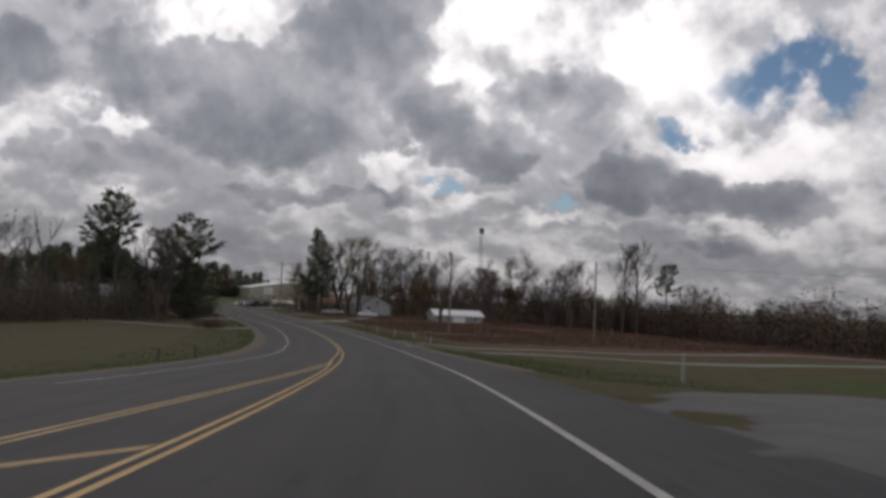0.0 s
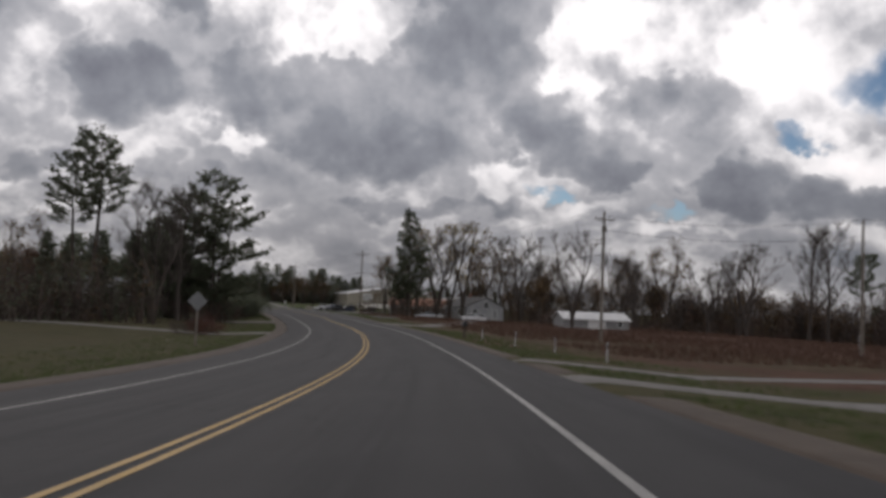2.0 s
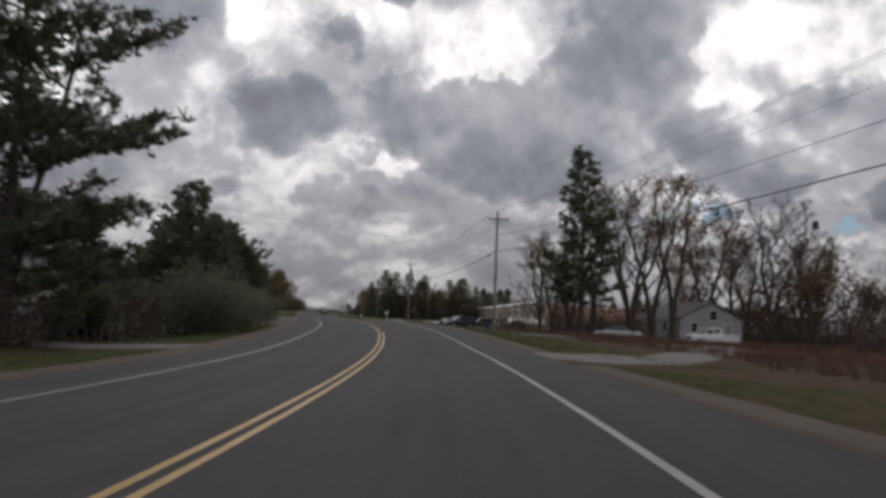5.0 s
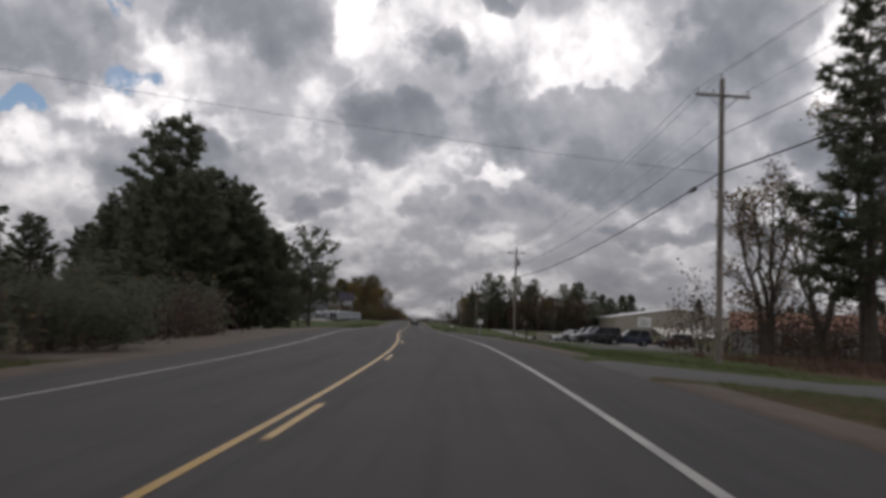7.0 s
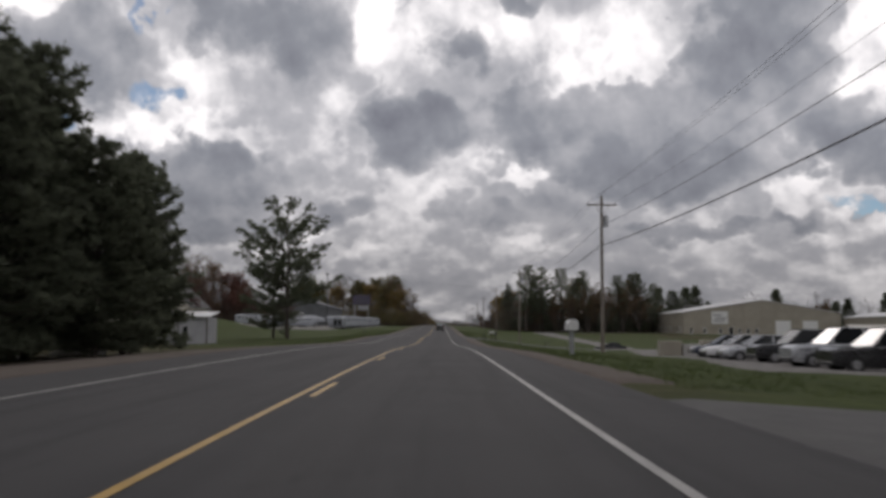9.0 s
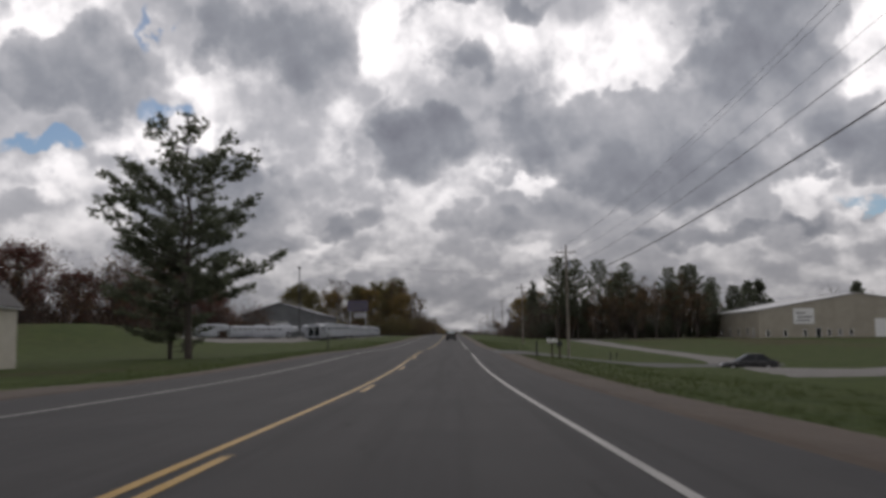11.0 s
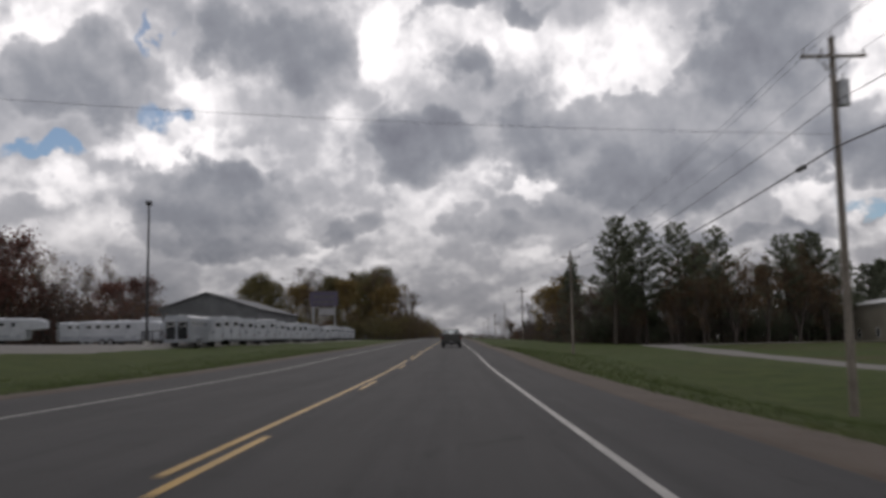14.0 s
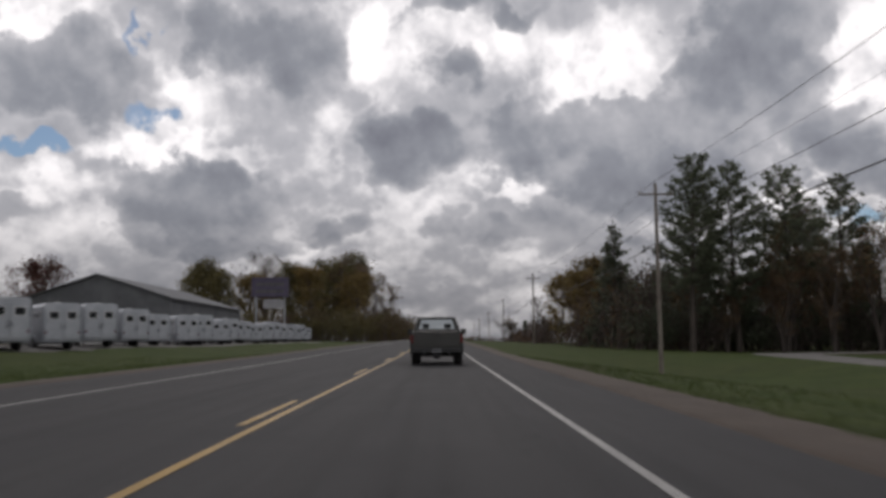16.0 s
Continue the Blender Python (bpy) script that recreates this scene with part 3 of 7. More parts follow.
# the ground, one sheet to the horizon
ys = spread(-400, -60, 20) + spread(-60, 0, 6) + spread(0, 560, 3) + spread(560, 900, 12) + spread(900, 1500, 60) + spread(1500, 4001, 250)
us = ([-2600, -1600, -1000, -700, -450, -300, -220, -160, -120, -95, -78, -64] + spread(-56, -20, 3) + spread(-20, -8.5, 1.0) + spread(-8.5, 3.0, 1.4) + spread(3.0, 14, 0.8)
      + spread(14, 24, 1.4) + spread(24, 64, 3.5) + [64, 78, 95, 120, 160, 220, 300, 450, 700, 1000, 1600, 2600])
verts, faces = [], []
for y in ys:
    bx, s = bend(y)
    for u in us:
        x = bx + u * math.sqrt(1 + s * s)
        verts.append((x, y, ground_height(x, y)))
nu = len(us)
for i in range(len(ys) - 1):
    for j in range(nu - 1):
        a = i * nu + j
        faces.append((a, a + 1, a + nu + 1, a + nu))
ground = tagged(mesh_object("ground", verts, faces, "ground", smooth=True), "mown and rough autumn grass with a dry brown field", "ground", kind="structure")


def strip(name, u_of, y0, y1, step, material, lift, parent=None, label="", thick=0.0):
    """A band along the road between two side lines u_of(y) = (left, right), with a skirt of thickness thick."""
    vs, fs, uvs = [], [], []
    rows = spread(y0, y1, step) + [y1]
    for y in rows:
        a, b = u_of(y)
        for i in (0, 0.25, 0.5, 0.75, 1):
            u = a + (b - a) * i
            vs.append(road_point(u, y, lift))
            uvs.append((u - table(CENTRE_AT, y), y))
    k = 5
    for r in range(len(rows) - 1):
        for i in range(k - 1):
            a = r * k + i
            fs.append((a, a + 1, a + k + 1, a + k))
    if thick:
        base = len(vs)
        for r in range(len(rows)):
            for i in (0, k - 1):
                x, y, z = vs[r * k + i]
                vs.append((x, y, z - thick))
                uvs.append(uvs[r * k + i])
        for r in range(len(rows) - 1):
            a, b = base + 2 * r, base + 2 * (r + 1)
            fs.append((r * k, (r + 1) * k, b, a))
            fs.append(((r + 1) * k + k - 1, r * k + k - 1, a + 1, b + 1))
    ob = mesh_object(name, vs, fs, material, parent, label)
    layer = ob.data.uv_layers.new(name="along")
    for l in ob.data.loops:
        layer.data[l.index].uv = uvs[l.vertex_index]
    return ob


road = tagged(strip("road", lambda y: (left_edge(y), right_edge(y)), -150, 2600, 3.0, "asphalt", 0.0, thick=0.15),
              "grey two-lane asphalt road with worn painted lines", "road", kind="structure")
LINE = 0.10


def painted(name, offset, y0, y1, colour, label="", step=3.0, wide=LINE):
    return strip(name, lambda y: (table(CENTRE_AT, y) + offset(y) - wide / 2, table(CENTRE_AT, y) + offset(y) + wide / 2), y0, y1, step, colour, 0.006, road, label)


painted("yellow_line", lambda y: -0.115 - 0.25 * math.exp(-((y - 62) / 9) ** 2), -100, 381, "yellow", "solid yellow centre line")
painted("yellow_line", lambda y: 0.115, -100, 205.0, "yellow", "solid yellow centre line")
painted("yellow_line", lambda y: -0.115, 400, 438, "yellow", "solid yellow centre line")
painted("yellow_line", lambda y: 0.115, 438, 1500, "yellow", "solid yellow centre line")
for i in range(-2, 10):
    painted("yellow_dash", lambda y: 0.115, 241.8 + 15.05 * i, 245.1 + 15.05 * i, "yellow")
for i in range(3):
    painted("yellow_dash", lambda y: 0.115, 399.0 + 14.2 * i, 403.0 + 14.2 * i, "yellow")
for i in range(0, 30):
    painted("yellow_dash", lambda y: -0.115, 442.4 + 14.05 * i, 446.4 + 14.05 * i, "yellow")
# the second pair of centre lines, where the carriageway widens, and a bar between the pairs
TAPER_AT = [(-100, -4.3), (10, -3.2), (26, -2.27), (38, -1.5), (49, -0.64), (56, -0.45), (70, -0.4)]
painted("yellow_line", lambda y: table(TAPER_AT, y) + 0.13, -100, 56, "yellow", "solid yellow taper line")
painted("yellow_line", lambda y: table(TAPER_AT, y) - 0.13, -100, 54, "yellow", "solid yellow taper line")
bar_a, bar_b = [road_point(u, y, 0.006) for u, y in ((-2.75, 25.6), (-2.75, 25.9))], [road_point(u, y, 0.006) for u, y in ((-7.2, 22.6), (-7.2, 22.3))]
mesh_object("taper_bar", [bar_a[0], bar_a[1], bar_b[0], bar_b[1]], [(0, 1, 2, 3)], "yellow", road, "yellow bar between the line pairs")
painted("edge_line", lambda y: table(LANE_AT, y), -100, 373.4, "white_line", "worn white edge line", wide=0.10)
painted("edge_line", lambda y: table(LANE_AT, y), 394, 1500, "white_line", "worn white edge line", wide=0.10)
painted("edge_line", lambda y: -4.3 - 4.0 * mixed(1, 0, (y - 25) / 60), -100, 1500, "white_line", "worn white edge line", wide=0.10)


def track(name, points, wide, material, label, lift=0.03):
    """A drive or side road that follows the ground along some points."""
    pts = [Vector((x, y)) for x, y in points]
    fine_pts = []
    for i in range(len(pts) - 1):
        p0, p1, p2, p3 = pts[max(i - 1, 0)], pts[i], pts[i + 1], pts[min(i + 2, len(pts) - 1)]
        n = max(int((p2 - p1).length / 1.2), 2)
        for j in range(n):
            t = j / n
            fine_pts.append(0.5 * ((2 * p1) + (p2 - p0) * t + (2 * p0 - 5 * p1 + 4 * p2 - p3) * t * t + (3 * p1 - p0 - 3 * p2 + p3) * t**3))
    fine_pts.append(pts[-1])
    vs, fs = [], []
    k = 7
    for i, q in enumerate(fine_pts):
        d = (fine_pts[min(i + 1, len(fine_pts) - 1)] - fine_pts[max(i - 1, 0)]).normalized()
        side = Vector((d.y, -d.x))
        width = wide(i / (len(fine_pts) - 1)) if callable(wide) else wide
        width *= 1 + 0.10 * mnoise.noise((q.x * 0.3, q.y * 0.3, 9.0))
        for j in range(k):
            e = q + side * width * (j / (k - 1) - 0.5)
            # the crown stands proud, the rims sink into the grass
            rim = 0.10 if j in (0, k - 1) or i in (0, len(fine_pts) - 1) else 0.0
            vs.append((e.x, e.y, ground_height(e.x, e.y) + lift + 0.02 - rim))
    for i in range(len(fine_pts) - 1):
        for j in range(k - 1):
            a = i * k + j
            fs.append((a, a + 1, a + k + 1, a + k))
    return tagged(mesh_object(name, vs, fs, material, smooth=True), label, "drive", kind="structure")


def along(u, y):
    x, s = bend(y)
    return (x + u * math.sqrt(1 + s * s), y)


# bare strips between the asphalt and the grass
for y0, y1 in ((-60, 10), (40, 82), (90, 96), (102, 171), (179, 219), (230, 262), (276, 373), (396, 620)):
    wide_verge = y0 > 270
    track("verge_dirt", [along(right_edge(y) + (0.8 if wide_verge else 0.5), y) for y in spread(y0, y1, 10) + [y1]], 1.9 if wide_verge else 1.2, "dirt", "bare brown dirt verge beside the asphalt")
track("verge_dirt", [along(left_edge(y) - 0.7, y) for y in range(-60, 620, 14)], 1.6, "dirt", "bare brown dirt verge beside the asphalt")


# ---- trees ----
class Wood:
    """Collects tapered limbs and small leaf blades, then makes meshes of them."""

    def __init__(self, seed):
        self.r = random.Random(seed)
        self.v, self.f, self.lv, self.lf = [], [], [], []

    def limb(self, points, radii, sides=5):
        base = len(self.v)
        n = len(points)
        for i, (p, r) in enumerate(zip(points, radii)):
            d = (points[min(i + 1, n - 1)] - points[max(i - 1, 0)]).normalized()
            a = d.orthogonal().normalized()
            b = d.cross(a)
            for k in range(sides):
                t = 2 * math.pi * k / sides
                self.v.append(p + (a * math.cos(t) + b * math.sin(t)) * r)
        for i in range(n - 1):
            for k in range(sides):
                q = base + i * sides + k
                w_ = base + i * sides + (k + 1) % sides
                self.f.append((q, w_, w_ + sides, q + sides))

    def blade(self, at, d, long, wide):
        """One needle spray or leaf: a long four-sided blade."""
        side = d.cross(Vector((self.r.uniform(-1, 1), self.r.uniform(-1, 1), self.r.uniform(-1, 1))))
        if side.length < 1e-4:
            return
        side = side.normalized() * wide / 2
        b = len(self.lv)
        self.lv += [at - side * 0.4, at + d * long * 0.5 - side, at + d * long, at + d * long * 0.5 + side]
        self.lf.append((b, b + 1, b + 2, b + 3))

    def tuft(self, at, d, n, long, wide, loose=0.9):
        r = self.r
        for _ in range(n):
            e = (d + Vector((r.gauss(0, loose), r.gauss(0, loose), r.gauss(0, loose * 0.6)))).normalized()
            self.blade(at, e, long * r.uniform(0.6, 1.2), wide * r.uniform(0.7, 1.3))

    def leaf_cloud(self, at, n, size, reach):
        r = self.r
        for _ in range(n):
            o = Vector((r.gauss(0, reach), r.gauss(0, reach), r.gauss(0, reach * 0.7)))
            e = Vector((r.uniform(-1, 1), r.uniform(-1, 1), r.uniform(-1, 0.4))).normalized()
            self.blade(at + o, e, size * r.uniform(0.7, 1.3), size * 0.75)

    def make(self, name, label, bark, leaf, crown="crown"):
        """The tree as an Empty with its trunk and its crown."""
        e = tagged(new(name), label, "tree")
        mesh_object("trunk", self.v, self.f, bark, e, smooth=True)
        if self.lf:
            mesh_object(crown, self.lv, self.lf, leaf, e)
        return e


def bent(r, a, b, n, wander):
    pts = []
    for i in range(n + 1):
        t = i / n
        p = a.lerp(b, t)
        if 0 < i:
            p = p + Vector((r.gauss(0, wander), r.gauss(0, wander), r.gauss(0, wander * 0.4))) * t
        pts.append(p)
    return pts


def pine(seed, high, bare, reach, dense=1.0, leaf="needles", label="", name="pine_tree", top_reach=0.35, tilt=0.2, coarse=1.0):
    """A white pine: limbs in loose tiers, each carrying flat plumes of needles, with sky between them."""
    t = Wood(seed)
    r = t.r
    lean = Vector((r.gauss(0, 0.03), r.gauss(0, 0.03), 1)) * high
    stem = bent(r, Vector((0, 0, -0.4)), lean, 8, 0.12)
    rad = high * 0.014 + 0.06
    t.limb(stem, [rad * (1.12 - 1.05 * i / 8) for i in range(9)], 7)
    z = bare * high
    while z < high * 0.985:
        f = (z / high - bare) / (1 - bare)
        cut = coarse > 1.5
        spread_ = reach * ((1 - f) ** 0.7 * (0.55 + 0.45 * min(f * 5, 1)) + top_reach * 0.25)
        for _ in range(r.randint(3, 5)):
            a = r.uniform(0, 2 * math.pi)
            L = spread_ * r.uniform(0.55, 1.15)
            up = tilt + 0.5 * f + r.uniform(-0.2, 0.2)
            s = t_on(stem, z / high)
            d = Vector((math.cos(a), math.sin(a), up)).normalized()
            tip = s + d * L + Vector((0, 0, 0.10 * L))
            pts = [s, tip] if cut else bent(r, s, tip, 4, 0.05 * L)
            t.limb(pts, [0.05, 0.02] if cut else [0.03 + 0.012 * L * (1 - i / 4.3) for i in range(5)], 3 if cut else 4)
            m = max(int(L * 4.0 * dense), 3)
            for i in range(m):
                g = 0.28 + 0.72 * (i + r.random()) / m
                p = t_on(pts, g) + Vector((r.gauss(0, 0.10 * L), r.gauss(0, 0.10 * L), r.gauss(0, 0.10)))
                t.tuft(p, (d + Vector((0, 0, 0.25))).normalized(), int(13 * dense) + 4, 0.62 * coarse, 0.13 * coarse, 0.8)
        z += r.uniform(0.35, 0.75) * (1.1 - 0.4 * f) * high / 16
    t.tuft(stem[-1], Vector((0, 0, 1)), 14, 0.6, 0.15, 0.5)
    return t.make(name, label, "bark", leaf)


def t_on(pts, f):
    f = min(max(f, 0.0), 0.9999) * (len(pts) - 1)
    i = int(f)
    return pts[i].lerp(pts[i + 1], f - i)


def spruce(seed, high, reach, label, name="spruce_tree", leaf="needles_dark", bare=0.04, ragged=0.25):
    """A dense, pointed conifer with drooping tiers down to the ground."""
    t = Wood(seed)
    r = t.r
    stem = bent(r, Vector((0, 0, -0.3)), Vector((0, 0, high)), 6, 0.05)
    t.limb(stem, [0.05 + high * 0.014 * (1 - i / 6.2) for i in range(7)], 7)
    z = bare * high
    while z < high * 0.99:
        f = z / high
        L0 = reach * (1 - f) ** 0.85 + 0.15
        n = int(5 + 5 * (1 - f))
        for _ in range(n):
            a = r.uniform(0, 2 * math.pi)
            L = L0 * r.uniform(1 - ragged * 1.6, 1 + ragged)
            d = Vector((math.cos(a), math.sin(a), 0.15 - 0.35 * (1 - f)))
            s = t_on(stem, f)
            pts = [s, s + d * L * 0.5, s + d * L + Vector((0, 0, 0.12 * L))]
            t.limb(pts, [0.04, 0.025, 0.01], 3)
            m = max(int(L * 4.5), 2)
            for i in range(m):
                g = 0.15 + 0.85 * (i + r.random()) / m
                p = t_on(pts, g) + Vector((r.gauss(0, 0.12), r.gauss(0, 0.12), r.gauss(0, 0.06))) * (0.4 + L * 0.3)
                t.tuft(p, (d + Vector((0, 0, -0.25))).normalized(), 7, 0.52, 0.17, 0.7)
        z += 0.42 * r.uniform(0.7, 1.2)
    t.tuft(stem[-1], Vector((0, 0, 1)), 8, 0.5, 0.12, 0.3)
    return t.make(name, label, "bark", leaf)


def broadleaf(seed, high, wide, label, name="bare_tree", leaf=None, leaves=0, leaf_size=0.2, fork=0.28, stems=1, twigs=5, bark="grey_bark", gather=0.5, low=False, far=False, spray=0):
    """A deciduous tree: forking limbs down to fine twigs, bare or with some leaves left."""
    t = Wood(seed)
    r = t.r
    tips = []

    def grow(a, d, L, rad, depth):
        b = a + d * L
        pts = bent(r, a, b, 2 if far else 3, 0.06 * L)
        t.limb(pts, [rad, rad * 0.8, rad * 0.66] if far else [rad, rad * 0.9, rad * 0.78, rad * 0.66], 3 if far and depth else 6 if depth < 2 else (4 if depth < 3 else 3))
        if leaf and depth >= (1 if low else twigs - 2):
            tips.append(pts[1] if depth < twigs else pts[-1])
            if low:
                tips.append(pts[-1])
        if depth >= twigs:
            if not leaf:
                tips.append(pts[-1])
            return
        kids = r.randint(2, 3) + (1 if depth in (1, 2) else 0) + (2 if low and depth == 0 else 0)
        for i in range(kids):
            g = 1.0 if i == 0 else r.uniform(0.36 if low else 0.45, 1.0)
            s = t_on(pts, g)
            a_ = r.uniform(0, 2 * math.pi)
            side = Vector((math.cos(a_), math.sin(a_), r.uniform(-0.2, 0.35)))
            k = r.uniform(0.45, 1.25) * wide * (0.6 if i == 0 else 1.0)
            e = (d + side * k + Vector((0, 0, 0.16))).normalized()
            grow(s, e, L * r.uniform(0.62, 0.86), rad * (0.66 if i == 0 else 0.5), depth + 1)

    for i in range(stems):
        lean = Vector((r.gauss(0, 0.10 + 0.18 * (stems > 1)), r.gauss(0, 0.10 + 0.18 * (stems > 1)), 1)).normalized()
        grow(Vector((r.gauss(0, 0.2 * (stems > 1)), r.gauss(0, 0.2 * (stems > 1)), -0.3)), lean, high * fork, (high * 0.016 + 0.05) * fork * 2.4, 0)
    top = max(p.z for p in tips)
    k = high / top
    t.v = [p * k for p in t.v]
    if leaf:
        for p in tips:
            if r.random() < leaves and p.z * k > 0.12 * high:
                t.leaf_cloud(p * k, r.randint(10, 22), leaf_size, gather)
    elif spray:
        # the finest twigs
        for p in tips:
            away = (p * k - Vector((0, 0, high * 0.35))).normalized()
            t.tuft(p * k - away * 0.1, away, spray, high * 0.055, 0.022, 0.55)
        return t.make(name, label, bark, bark)
    return t.make(name, label, bark, leaf)


def shrub(seed, high, wide, label, name="shrub", leaf="leaf_brown", bark="brush", stems=26, clumps=1.0, leaf_size=0.16, category="shrub"):
    """A many-stemmed thicket with a ragged top."""
    t = Wood(seed)
    r = t.r
    for _ in range(stems):
        a, k = r.uniform(0, 2 * math.pi), math.sqrt(r.random())
        foot = Vector((math.cos(a) * wide * 0.35 * k, math.sin(a) * wide * 0.35 * k, -0.15))
        h = high * r.uniform(0.6, 1.05) * (1 - 0.35 * k * k)
        tip = Vector((foot.x * 2.0 + r.gauss(0, 0.3), foot.y * 2.0 + r.gauss(0, 0.3), h))
        pts = bent(r, foot, tip, 4, 0.18)
        t.limb(pts, [0.03 + 0.006 * high, 0.028, 0.02, 0.014, 0.006], 3)
        for _ in range(int(5 * clumps) + 3):
            g = r.uniform(0.25, 1.0)
            s = t_on(pts, g)
            e = s + Vector((r.gauss(0, 0.3), r.gauss(0, 0.3), r.uniform(0.0, 0.5))) * (0.5 + high * 0.12)
            t.limb([s, e], [0.012, 0.004], 3)
            t.leaf_cloud(e, int(7 * clumps), leaf_size, 0.22 + 0.04 * high)
    e = t.make(name, label, bark, leaf, "foliage")
    e["category"] = category
    return e


def stand(ob, x, y, turn=0.0, size=1.0, sink=0.05, stretch=1.0):
    ob.scale = (size, size, size * stretch)
    ob.matrix_basis = pose(x, y, ground_height(x, y) - sink, 0, 0, turn) @ Matrix.Diagonal((size, size, size * stretch, 1))
    return ob


def again(ob, x, y, turn=0.0, size=1.0, sink=0.05, stretch=1.0, label=""):
    c = copy_thing(ob, Matrix())
    if label:
        c["label"] = label
    return stand(c, x, y, turn, size, sink, stretch)


def plume_pine(seed, high, bare, reach, limbs, label, name="pine_tree", leaf="needles", up=0.25, droop=0.0, needle=0.42, full=1.0, round_top=0.5, forks=1):
    """A white pine: separate limbs that sweep up and out, each one a long brush of needle tufts, with sky between them."""
    t = Wood(seed)
    r = t.r
    stem = bent(r, Vector((0, 0, -0.4)), Vector((r.gauss(0, 0.02), r.gauss(0, 0.02), 1)) * high, 8, 0.012 * high)
    rad = high * 0.013 + 0.06
    t.limb(stem, [rad * (1.12 - 1.05 * i / 8) for i in range(9)], 7)
    if forks > 1:
        # a second leader beside the first
        side = bent(r, t_on(stem, bare * 0.6), stem[-1] + Vector((0.16 * high, r.gauss(0, 1), -0.16 * high)), 6, 0.012 * high)
        t.limb(side, [rad * (0.7 - 0.09 * i) for i in range(7)], 5)
    for i in range(limbs):
        f = (i + r.random()) / limbs
        s = t_on(stem, bare + (0.98 - bare) * f)
        if forks > 1 and i % 3 == 0:
            s = t_on(side, f)
        a = i * 2.4 + r.uniform(-0.5, 0.5)
        L = reach * (min(0.55 + 2.2 * f, 1.0) * (1 - f) ** round_top + 0.07) * r.uniform(0.55, 1.2)
        flat_d = Vector((math.cos(a), math.sin(a), 0))
        rise = up + 0.55 * f + r.uniform(-0.12, 0.12)
        pts = [s + flat_d * L * g + Vector((0, 0, L * (rise * g * g * 0.7 + rise * g * 0.3 - droop * g * (1 - g)))) for g in (0, 0.3, 0.6, 0.85, 1.0)]
        t.limb(pts, [0.02 + 0.012 * L * (1 - g) for g in (0, 0.3, 0.6, 0.85, 0.97)], 4)
        brushes = [(pts, 0.2)]
        for _ in range(int(3 + L * 1.5)):
            g = r.uniform(0.18, 0.97)
            b = a + r.choice((-1, 1)) * r.uniform(0.4, 0.9)
            l = (0.5 + 0.30 * L) * r.uniform(0.6, 1.1) * (1.25 - 0.7 * g)
            p = t_on(pts, g)
            q = p + Vector((math.cos(b) * l, math.sin(b) * l, l * r.uniform(0.05, 0.45)))
            t.limb([p, q], [0.02, 0.006], 3)
            brushes.append(([p, q], 0.0))
        for line_, start in brushes:
            length = sum((v - u).length for u, v in zip(line_, line_[1:])) * (1 - start)
            for k in range(max(int(length * 4.2 * full / needle * 0.42), 2)):
                g = start + (1 - start) * r.random() ** 0.8
                p = t_on(line_, g) + Vector((r.gauss(0, 0.15), r.gauss(0, 0.15), r.gauss(0, 0.12)))
                d = (line_[-1] - line_[0]).normalized() + Vector((0, 0, 0.35))
                t.tuft(p, d.normalized(), 8, needle, needle * 0.2, 0.7)
    t.tuft(stem[-1], Vector((0, 0, 1)), 16, needle * 1.2, needle * 0.16, 0.5)
    return t.make(name, label, "bark", leaf)


